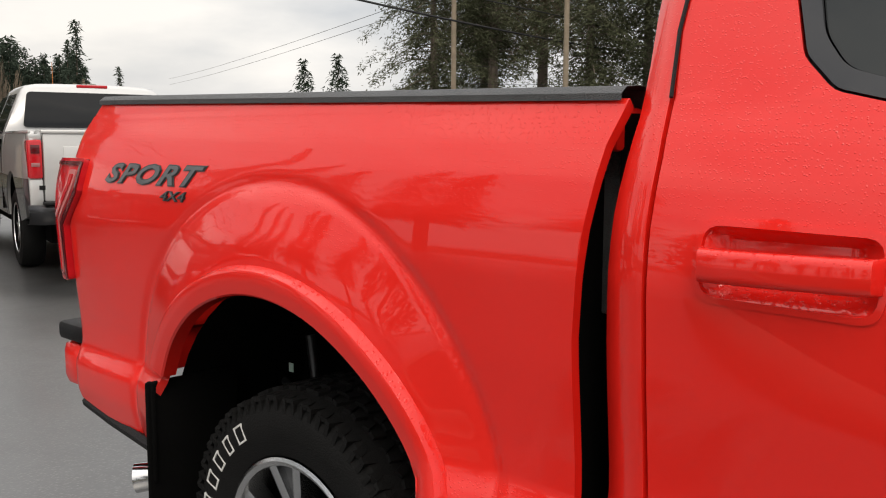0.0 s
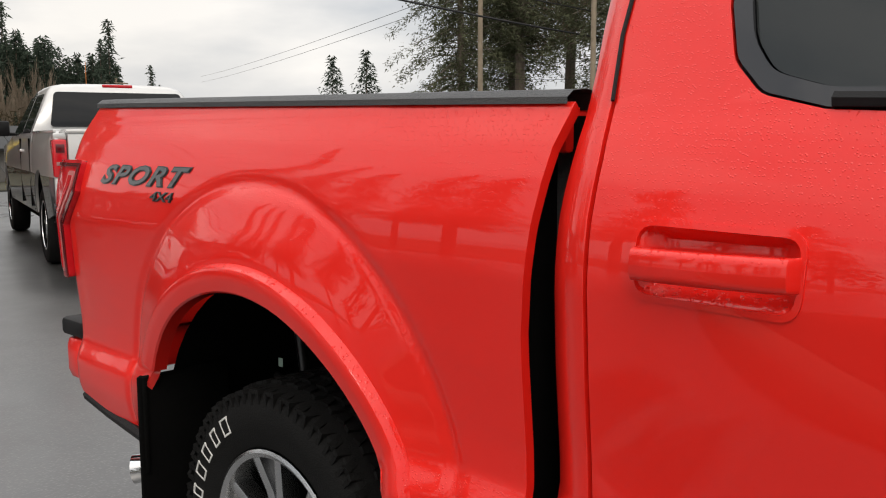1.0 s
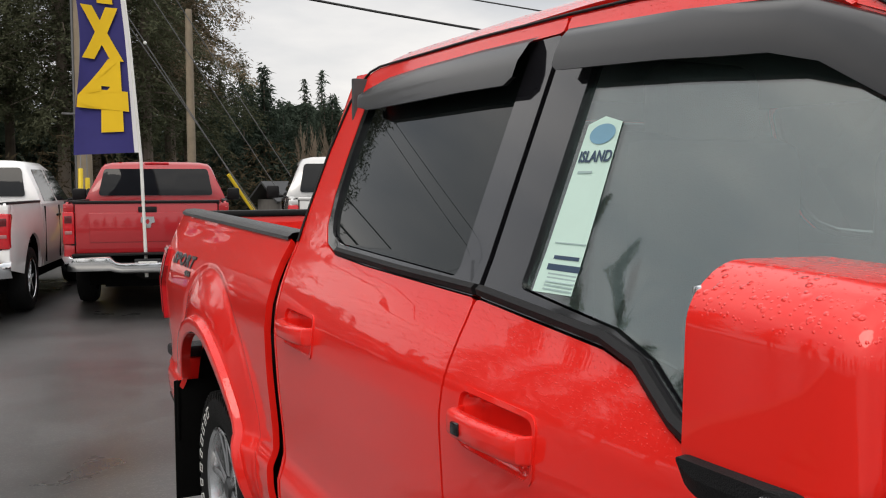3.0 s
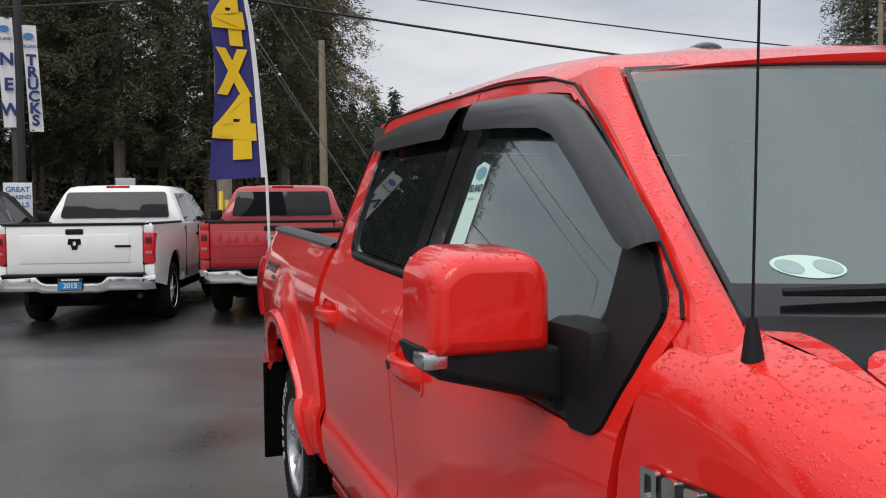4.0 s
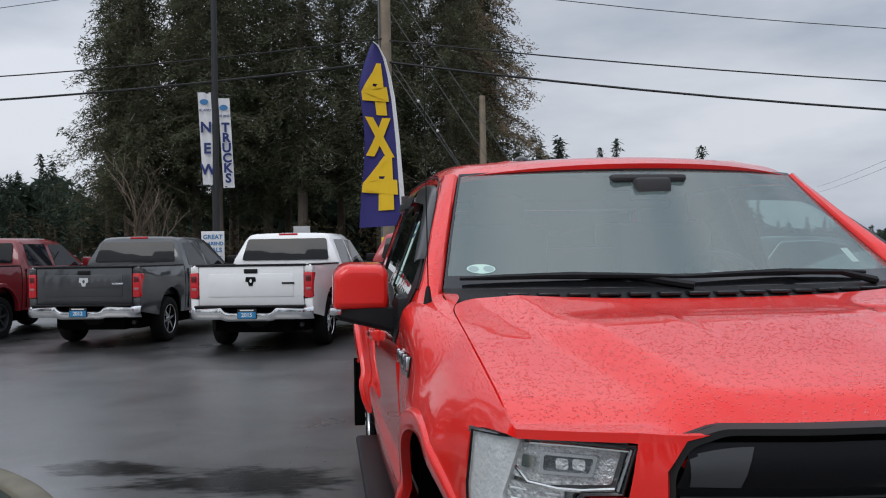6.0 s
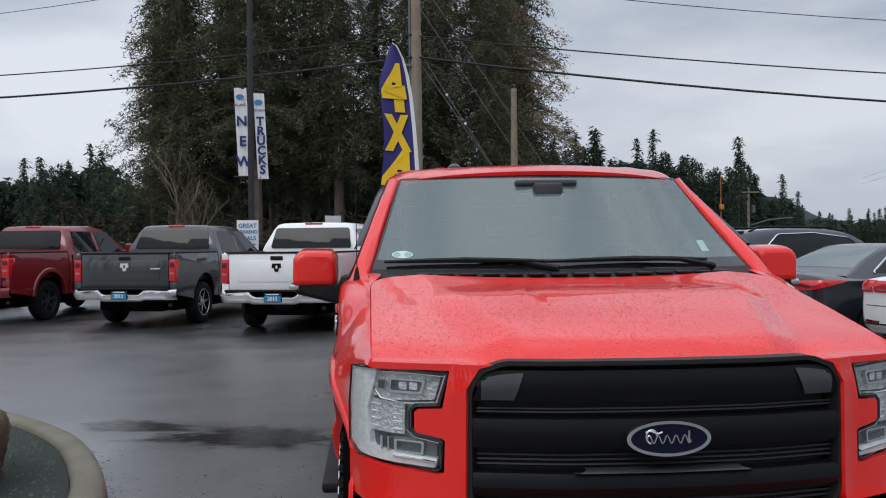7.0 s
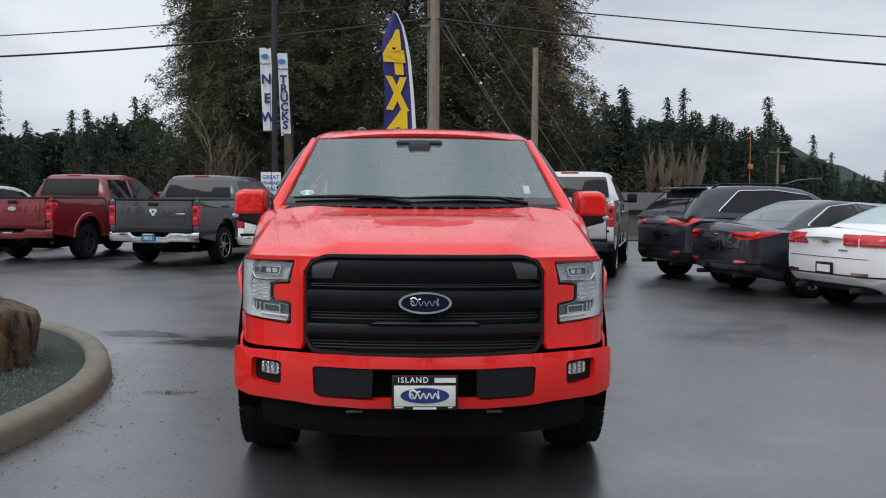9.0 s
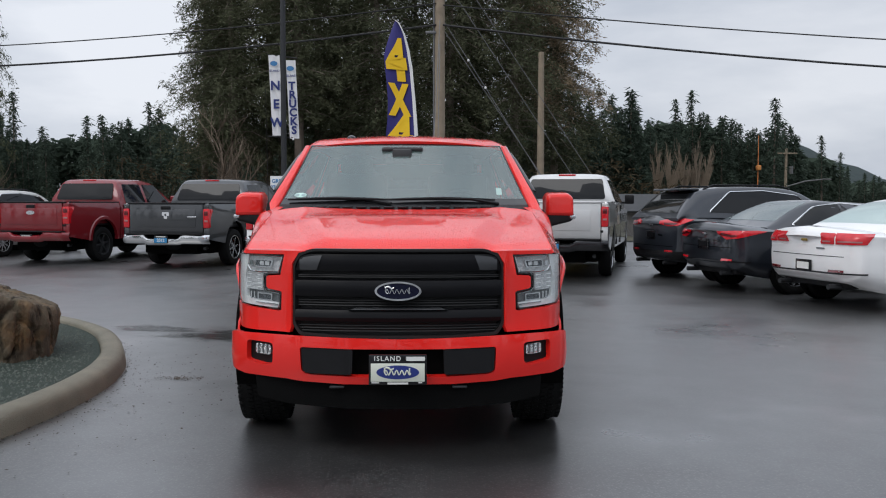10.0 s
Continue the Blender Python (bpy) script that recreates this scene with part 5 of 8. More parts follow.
for s in (-1, 1):
    for yc in (Y_REAR, Y_FRONT):
        before = set(truck.children_recursive)
        wheel(s, yc)
        for o in set(truck.children_recursive) - before:
            for v in o.data.vertices:
                v.co.y, v.co.z = yc + (v.co.y - yc) * 0.945, 0.384 + (v.co.z - 0.402) * 0.945
axle = bmesh.new()
tube(axle, [(-0.75, Y_REAR, 0.42), (0.75, Y_REAR, 0.42)], 0.06, 12)
box(axle, (-0.40, 5.45, 0.60), (0.05, 0.012, 0.03))
part("rear_axle", axle, ALLOY_D, truck)
for s in (-1, 1):
    spring = bmesh.new()
    for k in range(4):
        h = 0.34 + 0.10 * (3 - k) - 0.06
        tube(spring, [(s * 0.62, Y_REAR + h * q, 0.50 - 0.016 * k + 0.16 * (abs(q) ** 2)) for q in (-1, -0.6, -0.2, 0.2, 0.6, 1)], 0.011, 6)
    part("leaf_spring", spring, ALLOY_D, truck)
    damper = bmesh.new()
    tube(damper, [(s * 0.66, 4.98, 0.42), (s * 0.66, 5.06, 0.62), (s * 0.66, 5.07, 0.64), (s * 0.66, 5.10, 0.80)], [0.026, 0.026, 0.013, 0.013], 12)
    part("shock_absorber", damper, ALLOY_D, truck)
    part("paper_tag", boxes(((s * 0.70, 5.13, 0.715), (0.003, 0.018, 0.024)), bevel=0.001), PAPER, truck)

# cabin seen through the glass
part("dashboard", boxes(((0, 1.86, 1.27), (1.66, 0.34, 0.17)), ((0, 1.70, 1.31), (1.60, 0.22, 0.06)), bevel=0.05), DASH, truck)
for x in (-0.42, 0.42):
    seat = part("front_seat", boxes(((x, 2.62, 1.02), (0.52, 0.52, 0.16)), ((x, 2.86, 1.32), (0.50, 0.14, 0.62)), bevel=0.06), CABIN, truck)
    part("headrest", boxes(((x, 2.86, 1.69), (0.27, 0.10, 0.17)), bevel=0.045), CABIN, seat)
part("rear_seat", boxes(((0, 3.70, 1.2), (1.5, 0.14, 0.62)), ((-0.45, 3.70, 1.58), (0.25, 0.09, 0.14)), ((0.45, 3.70, 1.58), (0.25, 0.09, 0.14)), bevel=0.04), CABIN, truck)
part("rear_trim", boxes(((-0.74, 3.84, 1.55), (0.13, 0.015, 0.56)), ((0.74, 3.84, 1.55), (0.13, 0.015, 0.56)), ((0, 3.86, 1.28), (1.62, 0.015, 0.20)), ((0, 3.86, 1.79), (1.36, 0.015, 0.10)), bevel=0.004), CABIN, truck)
part("headliner", boxes(((0, 2.95, 1.80), (1.42, 1.6, 0.02)), bevel=0.008), mat("headliner_cloth", (0.32, 0.32, 0.31), 0.9, 0, 0.06, 9, 0.1, 300), truck)
sw = bmesh.new()
tube(sw, [(0.42 + 0.185 * math.cos(k * math.tau / 24), 2.16 + 0.07 * math.sin(k * math.tau / 24), 1.30 + 0.17 * math.sin(k * math.tau / 24)) for k in range(25)], 0.016, 8, False)
box(sw, (0.42, 2.15, 1.30), (0.34, 0.05, 0.05), 0.015)
part("steering_wheel", sw, DASH, truck)
part("camera_housing", boxes(((-0.02, 1.835, 1.72), (0.14, 0.10, 0.085)), ((-0.02, 1.88, 1.765), (0.30, 0.10, 0.03)), bevel=0.015), DASH, truck)
part("inside_mirror", boxes(((-0.02, 1.97, 1.69), (0.26, 0.03, 0.075)), bevel=0.02), DASH, truck)
part("windshield_sticker", panel([ellipse(0, 0, 0.046, 0.016, 24)], lambda u, v: tuple(Vector(shield(-0.72 + u, 1.432 + v)) + Vector((0, -0.0025, 0))), 0.05, 0.05, (0, -1, 0.5)), PAPER, truck, "pale oval sticker on the windshield")
for du in (-0.024, 0.024):
    part("sticker_print", panel([ellipse(du, 0, 0.017, 0.010, 16)], lambda u, v: tuple(Vector(shield(-0.72 + u, 1.432 + v)) + Vector((0, -0.004, 0))), 0.05, 0.05, (0, -1, 0.5)), INK_PALE, truck)
part("windshield_tag", panel([[(-0.02, -0.025), (0.02, -0.025), (0.02, 0.025), (-0.02, 0.025)]], lambda u, v: tuple(Vector(shield(0.66 + u, 1.46 + v)) + Vector((0, 0.004, 0))), 0.05, 0.05, (0, -1, 0.5)), WHITE, truck)
sheet = [(2.590, 1.352), (2.700, 1.350), (2.694, 1.628), (2.653, 1.640), (2.603, 1.628)]
price = part("window_sheet", panel([sheet], lambda y, z: (-(side_x(y, z) - 0.0105), y, z), 0.05, 0.05, (-1, 0, 0)), PAPER, truck, "pale green price sheet inside the window")
def sheet_bar(y0, y1, z0, z1, m):
    part("sheet_bar", panel([[(y0, z0), (y1, z0), (y1, z1), (y0, z1)]], lambda y, z: (-(side_x(y, z) - 0.009), y, z), 0.05, 0.05, (-1, 0, 0)), m, price)
sheet_bar(2.59, 2.68, 1.387, 1.397, INK)
for k in range(5):
    sheet_bar(2.592, 2.672, 1.356 + 0.006 * k, 1.3585 + 0.006 * k, INK_PALE)
sheet_bar(2.60, 2.67, 1.405, 1.411, INK)
sheet_bar(2.592, 2.68, 1.43, 1.432, INK_PALE)
sheet_bar(2.64, 2.68, 1.545, 1.549, INK_PALE)
part("sheet_badge", panel([ellipse(2.645, 1.610, 0.034, 0.017, 24)], lambda y, z: (-(side_x(y, z) - 0.009), y, z), 0.05, 0.05, (-1, 0, 0)), mat("badge_pale_blue", (0.16, 0.34, 0.46), 0.5, 0, 0.1, 20), price)
part("sheet_lettering", on_side(letters("ISLAND", 0.026, 0.0003, 0.0006), 2.645, 1.572, lift=-0.0085, fx=side_x), INK, price)


# ---- planted island with its kerb and boulder ----
def rock_skin():
    """Brown rock with upright dark clefts, rusty patches and a rough grain."""
    m = mat("weathered_rock", (0.062, 0.050, 0.036), 0.75, 0, 0.5, 2.6, second=(0.27, 0.215, 0.14), spec=0.3)
    n, l = m.node_tree.nodes, m.node_tree.links
    b = n["Principled BSDF"]
    co, mp = n.new("ShaderNodeTexCoord"), n.new("ShaderNodeMapping")
    mp.inputs["Scale"].default_value = (1.0, 1.0, 0.22)
    l.new(co.outputs["Object"], mp.inputs["Vector"])
    streak, rust, grain = (n.new("ShaderNodeTexNoise") for _ in range(3))
    streak.inputs["Scale"].default_value, streak.inputs["Detail"].default_value, streak.inputs["Roughness"].default_value = 11.0, 8.0, 0.65
    rust.inputs["Scale"].default_value, rust.inputs["Detail"].default_value = 3.4, 4.0
    grain.inputs["Scale"].default_value, grain.inputs["Detail"].default_value, grain.inputs["Roughness"].default_value = 34.0, 6.0, 0.7
    l.new(mp.outputs[0], streak.inputs["Vector"])
    for t in (rust, grain):
        l.new(co.outputs["Object"], t.inputs["Vector"])
    src = b.inputs["Base Color"].links[0].from_socket
    for tex, lo, hi, tone, blend in ((rust, 0.52, 0.68, (0.27, 0.155, 0.06), "MIX"), (streak, 0.52, 0.36, (0.10, 0.085, 0.07), "MULTIPLY")):
        r = n.new("ShaderNodeMapRange")
        r.inputs[1].default_value, r.inputs[2].default_value = lo, hi
        r.inputs[4].default_value = 0.9
        l.new(tex.outputs["Fac"], r.inputs[0])
        mx = n.new("ShaderNodeMix")
        mx.data_type, mx.blend_type = "RGBA", blend
        mx.inputs[7].default_value = (*tone, 1)
        l.new(r.outputs[0], mx.inputs[0])
        l.new(src, mx.inputs[6])
        src = mx.outputs[2]
    l.new(src, b.inputs["Base Color"])
    add = n.new("ShaderNodeMath")
    add.operation = "MULTIPLY_ADD"
    add.inputs[1].default_value = 0.5
    l.new(grain.outputs["Fac"], add.inputs[0])
    l.new(streak.outputs["Fac"], add.inputs[2])
    bp = n.new("ShaderNodeBump")
    bp.inputs["Strength"].default_value, bp.inputs["Distance"].default_value = 1.0, 0.06
    l.new(add.outputs[0], bp.inputs["Height"])
    l.new(bp.outputs["Normal"], b.inputs["Normal"])
    return m


CONCRETE = mat("kerb_concrete", (0.165, 0.150, 0.108), 0.6, 0, 0.45, 4, 0.8, 110)
GRAVEL = mat("green_gravel", (0.014, 0.022, 0.017), 0.8, 0, 0.6, 60, 1.0, 110, second=(0.060, 0.080, 0.064), spec=0.25)
PEBBLE = mat("grey_pebbles", (0.030, 0.043, 0.034), 0.7, 0, 0.6, 40, second=(0.14, 0.165, 0.135))
ROCK = rock_skin()


def kerb_line():
    ctrl = [(-16.0, 6.7), (-9.0, 6.5), (-5.6, 6.1), (-4.4, 5.62), (-3.70, 5.12), (-2.97, 4.22), (-2.49, 3.15), (-2.29, 2.36), (-2.24, 1.6), (-2.30, 0.9), (-2.42, 0.35), (-2.72, -0.25), (-3.3, -0.80), (-4.4, -1.25), (-6.5, -1.6), (-10.0, -1.8), (-16.0, -1.9)]
    pts = [Vector((*p, 0)) for p in ctrl]
    out = []
    for i in range(len(pts) - 1):
        p0, p1, p2, p3 = pts[max(i - 1, 0)], pts[i], pts[i + 1], pts[min(i + 2, len(pts) - 1)]
        for k in range(6):
            t = k / 6
            out.append(0.5 * (2 * p1 + (p2 - p0) * t + (2 * p0 - 5 * p1 + 4 * p2 - p3) * t * t + (3 * p1 - p0 - 3 * p2 + p3) * t ** 3))
    return out + [pts[-1]]


line = kerb_line()
rows, inner_edge = [], []
for i, p in enumerate(line):
    d = (line[min(i + 1, len(line) - 1)] - line[max(i - 1, 0)]).normalized()
    inw = Vector((d.y, -d.x, 0))
    rows.append([tuple(p + inw * o + Vector((0, 0, z))) for o, z in ((-0.034, -0.01), (-0.024, 0.065), (-0.015, 0.100), (0.004, 0.124), (0.034, 0.139), (0.075, 0.145), (0.120, 0.144), (0.150, 0.136), (0.170, 0.120), (0.178, 0.06))])
    inner_edge.append(tuple(p + inw * 0.178))
kerb = tagged(link("kerb", outward(grid(bmesh.new(), rows), (0, 0, 1)), CONCRETE, smooth=60), "worn pale concrete kerb round the island", "kerb", kind="structure")
bm = bmesh.new()
bm.faces.new([bm.verts.new((p[0], p[1], 0.10)) for p in inner_edge])
bmesh.ops.triangulate(bm, faces=bm.faces[:])
tagged(link("island_bed", outward(bm, (0, 0, 1)), GRAVEL), "grey-green gravel bed inside the kerb", "gravel bed", kind="structure")
# loose stones on the bed
verts, faces = [], []
rng = random.Random(4)
side = sorted((p.y, p.x) for p in line if p.x > -4.4)
edge_y, edge_xs = [p[0] for p in side], [p[1] for p in side]
for k in range(9000):
    x, y = -2.40 - 3.2 * rng.random() ** 1.3, rng.uniform(-0.9, 5.2)
    edge_x = float(np.interp(y, edge_y, edge_xs))
    if x > edge_x - 0.24:
        continue
    r = 0.005 + 0.011 * rng.random() ** 2
    b = len(verts)
    a0 = rng.random() * 6.28
    for j in range(4):
        verts.append((x + r * math.cos(a0 + j * 1.57), y + r * math.sin(a0 + j * 1.57), 0.10))
    verts.append((x + rng.uniform(-.3, .3) * r, y + rng.uniform(-.3, .3) * r, 0.10 + r * rng.uniform(0.7, 1.3)))
    faces += [(b + j, b + (j + 1) % 4, b + 4) for j in range(4)]
me = bpy.data.meshes.new("gravel")
me.from_pydata(verts, [], faces)
me.materials.append(PEBBLE)
tagged(new("gravel", me), "loose grey-green stones on the island", "gravel", kind="stuff")


# dead leaves and grit washed along the kerb and over the asphalt
LITTER = mat("dead_leaf_bits", (0.020, 0.014, 0.010), 0.7, 0, 0.5, 30, second=(0.10, 0.066, 0.034))
verts, faces = [], []
rng = random.Random(77)
for k in range(1060):
    if k >= 900:
        x, y, z = -1.78 + rng.gauss(0, 0.10), 2.36 + rng.gauss(0, 0.05), 0.002
    elif k < 560:
        i = rng.randrange(30, 74)
        p = line[i].lerp(line[i + 1], rng.random())
        d = (line[i + 1] - line[i]).normalized()
        out = -0.045 - 0.30 * rng.random() ** 3
        x, y, z = p.x + d.y * out, p.y - d.x * out, 0.002
    else:
        x, y, z = -1.55 + rng.gauss(0, 0.55), 2.2 + rng.gauss(0, 1.4), 0.002
        if x > -1.05:
            continue
    r, a0 = rng.uniform(0.004, 0.013), rng.random() * 6.28
    b = len(verts)
    for j in range(4):
        q = r * (1.0 if j % 2 else 0.5)
        verts.append((x + q * math.cos(a0 + j * 1.57), y + q * math.sin(a0 + j * 1.57), z + rng.uniform(0.0, 0.006)))
    faces += [(b, b + 1, b + 2), (b, b + 2, b + 3)]
me = bpy.data.meshes.new("leaf_litter")
me.from_pydata(verts, [], faces)
me.materials.append(LITTER)
tagged(new("leaf_litter", me), "small dead leaves and grit lying along the kerb", "litter", kind="stuff")


def boulder():
    """A split block of rock: flat upright sides, a sloping top with a jutting corner, cleft from top to bottom."""
    planes = [(radians(a), d, lean) for a, d, lean in ((5, 0.57, -0.16), (58, 0.60, 0.05), (118, 0.62, 0.10), (176, 0.60, 0.12), (232, 0.60, 0.05), (278, 0.60, 0.02), (322, 0.60, -0.08))]
    sides = [(Vector((math.cos(a), math.sin(a), lean)).normalized(), d) for a, d, lean in planes]
    sides += [(Vector((0.30, 0.05, 0.95)).normalized(), 0.36), (Vector((0, 0, -1)), 0.42), (Vector((-0.55, -0.35, 0.75)).normalized(), 0.52)]
    bm = bmesh.new()
    bmesh.ops.create_icosphere(bm, subdivisions=6, radius=1)
    for v in bm.verts:
        d = v.co.normalized()
        soft = sum((max(0.0, d.dot(n)) / k) ** 16 for n, k in sides) ** (1 / 16)
        r = 1.0 / soft
        a = Vector((d.x, d.y, d.z * 0.25))
        crack = abs(noise.noise(a * 3.1 + Vector((9, 2, 4))))
        r *= 1 + 0.05 * noise.noise(d * 2.3 + Vector((3, 1, 7))) - 0.075 * math.exp(-(crack / 0.05) ** 2)
        r *= 1 + 0.045 * noise.noise(a * 6.5) + 0.028 * noise.noise(a * 15) + 0.016 * noise.noise(d * 22) + 0.008 * noise.noise(d * 50)
        v.co = d * r
    return bm


rock = link("boulder", moved(boulder(), Matrix.Translation((-3.58, 2.92, 0.31)) @ Matrix.Rotation(0.3, 4, "Z")), ROCK, smooth=70)
tagged(rock, "rough brown boulder standing in the gravel bed", "boulder")

# ---- parked vehicles ----
TYRE_FAR = RUBBER


def far_wheel(parent, x, y, r, out, rim_mat, spokes=6):
    """A road wheel of a parked car: tyre, rim, spokes, hub."""
    s = out
    tyre = bmesh.new()
    lathe(tyre, [(s * 0.08, r * 0.62), (s * 0.11, r * 0.70), (s * 0.115, r * 0.85), (s * 0.10, r * 0.96), (s * 0.05, r), (s * -0.08, r), (s * -0.12, r * 0.93), (s * -0.12, r * 0.6)], (x, y, r), 30)
    t = part("tyre", outward(tyre, (s, 0, 0)), TYRE_FAR, parent)
    rim = bmesh.new()
    lathe(rim, [(s * 0.10, r * 0.64), (s * 0.10, r * 0.59), (s * 0.04, r * 0.56), (s * -0.02, r * 0.5), (s * -0.02, 0.001)], (x, y, r), 30)
    # behind alloy spokes the barrel is near black, its shade in the colour
    part("rim", outward(rim, (s, 0, 0)), SHADE_BLACK if rim_mat is ALLOY else rim_mat, t)
    sp = bmesh.new()
    lathe(sp, [(s * 0.105, r * 0.645), (s * 0.107, r * 0.60), (s * 0.09, r * 0.585)], (x, y, r), 30)
    for k in range(spokes):
        a = k * math.tau / spokes + 0.2
        rows = [[(x + s * (0.085 - dx), y + rr * math.cos(a) - u * hw * math.sin(a), r + rr * math.sin(a) + u * hw * math.cos(a)) for u, dx in ((-1, 0.03), (-0.8, 0), (0.8, 0), (1, 0.03))] for rr, hw in ((0.03, 0.03), (r * 0.35, 0.022), (r * 0.6, 0.028))]
        grid(sp, rows)
    lathe(sp, [(s * 0.09, 0.001), (s * 0.09, 0.05), (s * 0.06, 0.06)], (x, y, r), 14)
    part("spokes", outward(sp, (s, 0, 0)), rim_mat, t)


def loft(stations, closed=True):
    """A skin through half sections [(x, z), ...] at successive y, mirrored across the middle."""
    rows = []
    for y, sec in stations:
        half = [(x, y + (p[2] if len(p) > 2 else 0), z) for p in sec for x, z in ((p[0], p[1]),)]
        rows.append(half + [(-x, yy, z) for x, yy, z in reversed(half)] + (half[:1] if closed else []))
    return grid(bmesh.new(), rows)


def capped(bm):
    bmesh.ops.remove_doubles(bm, verts=bm.verts[:], dist=0.0005)
    bmesh.ops.holes_fill(bm, edges=[e for e in bm.edges if e.is_boundary], sides=0)
    bmesh.ops.recalc_face_normals(bm, faces=bm.faces[:])
    return bm


def far_pickup(label, paint, at, turn, rear_bumper, lamp_style, rim_mat, cab_len=2.25, long=1.0, height=1.90, group="row of parked pickups", badge="shield", year="", crew=True, flare=False):
    """A parked pickup truck; its tail stands at the origin and it looks along +y."""
    t = thing("pickup_truck", label, "pickup truck", group, at=at, turn=turn)
    k = height / 1.90
    L = 5.75 * long
    yr, yf = 1.22, L - 0.92
    bed = 1.85
    cab0, cab1 = bed + 0.03, bed + 0.03 + cab_len
    zb, zr, zbelt = 0.58 * k, 1.34 * k, 1.32 * k
    rad, ar = 0.40 * k, 0.47 * k

    def sx(y, z):
        u = (z - 0.95 * k) / (0.5 * k)
        w = 1.0 - 0.035 * u * u if z < zbelt else 0.975 - 0.42 * (z - zbelt)
        return w - (0.05 * ((y - L + 1.2) / 1.2) ** 2 if y > L - 1.2 else 0) - (0.02 * (0.3 - y) ** 2 * 10 if y < 0.3 else 0)

    def arc(yc, n=14):
        return [(yc + ar * math.cos(math.pi * (1 - j / n)), 0.50 * k + ar * math.sin(math.pi * (1 - j / n))) for j in range(n + 1)]

    bed_out = [(0.03, zb + 0.02)] + arc(yr) + [(bed, zb - 0.08), (bed, zr), (0.05, zr + 0.02), (0.0, zr - 0.05)]
    cab_out = [(cab0, zb - 0.08), (yf - ar - 0.12, zb - 0.08), (yf - ar - 0.02, zb - 0.06)] + arc(yf) + [(L - 0.12, zb + 0.05), (L - 0.02, zb + 0.3), (L - 0.05, 1.02 * k), (L - 0.3, 1.15 * k), (cab1 + 0.35, 1.27 * k), (cab1 + 0.1, zbelt), (cab0, zbelt)]
    # tail lamps are cut into the bed's rear edge
    for s in (-1, 1):
        way = (s, 0, 0)
        part("bed_side", panel([bed_out], lambda y, z: (s * sx(y, z), y, z), 0.12, 0.09, way, 0.03), paint, t)
        part("body_side", panel([cab_out], lambda y, z: (s * sx(y, z), y, z), 0.15, 0.09, way, 0.03), paint, t)
        if badge == "none":
            zl = 0.93 * k
            low_rear = [(0.03, zb + 0.02)] + [p for p in arc(yr) if p[0] < yr and p[1] < zl] + [(0.03, zl)]
            low_front = [p for p in arc(yr) if p[0] > yr and p[1] < zl] + [(bed, zb - 0.08), (bed, zl)]
            low_cab = [(cab0, zb - 0.08), (yf - ar - 0.12, zb - 0.08), (yf - ar - 0.02, zb - 0.06)] + [p for p in arc(yf) if p[0] < yf and p[1] < zl] + [(cab0, zl)]
            for low in (low_rear, low_front, low_cab):
                part("lower_panel", panel([low], lambda y, z: (s * (sx(y, z) + 0.005), y, z), 0.12, 0.09, way, 0.004), PAINT_LOWER, t, "dark grey lower body paint")
        part("bed_rail", boxes(((s * (sx(1, zr) - 0.03), bed / 2 + 0.03, zr + 0.015), (0.07, bed - 0.06, 0.03)), bevel=0.008), TRIM if badge != "none" else paint, t)
        part("bed_wall", boxes(((s * 0.88, bed / 2, zr - 0.25), (0.03, bed - 0.1, 0.5)),), paint, t)
        for yc in (yr, yf):
            far_wheel(t, s * 0.86, yc, rad, s, rim_mat)
            well = bmesh.new()
            lathe(well, [(0, ar + 0.01), (s * 0.42, ar + 0.01)], (s * 0.54, yc, 0.50 * k), 16, (0, 180))
            box(well, (s * 0.55, yc, 0.62 * k), (0.03, 0.95, 0.66 * k))
            part("wheel_well", well, SHADE_BLACK, t)
            if flare:
                rows = [[(s * (sx(yc + 0.52 * math.cos(a), 0.9) + o), yc + r * math.cos(a), 0.50 * k + r * math.sin(a)) for r, o in ((ar - 0.01, -0.03), (ar, 0.03), (ar + 0.06, 0.025), (ar + 0.08, -0.005))] for a in [math.pi * j / 20 for j in range(21)]]
                part("wheel_flare", outward(grid(bmesh.new(), rows), way), paint, t)
        # tail lamp
        z0, z1 = lamp_style[0] * k, lamp_style[1] * k
        lw = lamp_style[2]
        lamp = part("tail_lamp", boxes(((s * (1.0 - lw / 2 - 0.012), 0.085, (z0 + z1) / 2), (lw, 0.20, z1 - z0)), bevel=0.02), LENS_RED, t, "red tail lamp")
        part("lamp_clear", boxes(((s * (1.0 - lw / 2 - 0.012), -0.012, z0 + (z1 - z0) * 0.36), (lw * 0.6, 0.02, (z1 - z0) * 0.10)), bevel=0.004), LENS_PALE, lamp)
        part("lamp_dark", boxes(((s * (1.0 - lw / 2 - 0.012), -0.014, z0 + (z1 - z0) * 0.76), (lw * 0.62, 0.02, (z1 - z0) * 0.22)), bevel=0.004), LENS_DARK, lamp)
        part("rear_corner", boxes(((s * (0.985 - lw / 2), 0.09, (zb + 0.09 + z0) / 2), (lw - 0.005, 0.17, z0 - zb - 0.09)), bevel=0.02), paint, t)
        part("rear_corner", boxes(((s * (0.985 - lw / 2), 0.09, (z1 + zr) / 2 - 0.004), (lw - 0.01, 0.17, zr - z1 - 0.004)), bevel=0.01), paint, t)
        # mirrors
        mir = part("mirror", boxes(((s * 1.12, cab1 - 0.10, zbelt + 0.10), (0.20, 0.10, 0.20)), ((s * 1.0, cab1 - 0.08, zbelt + 0.03), (0.12, 0.06, 0.05)), bevel=0.03), TRIM if badge != "red" else paint, t)
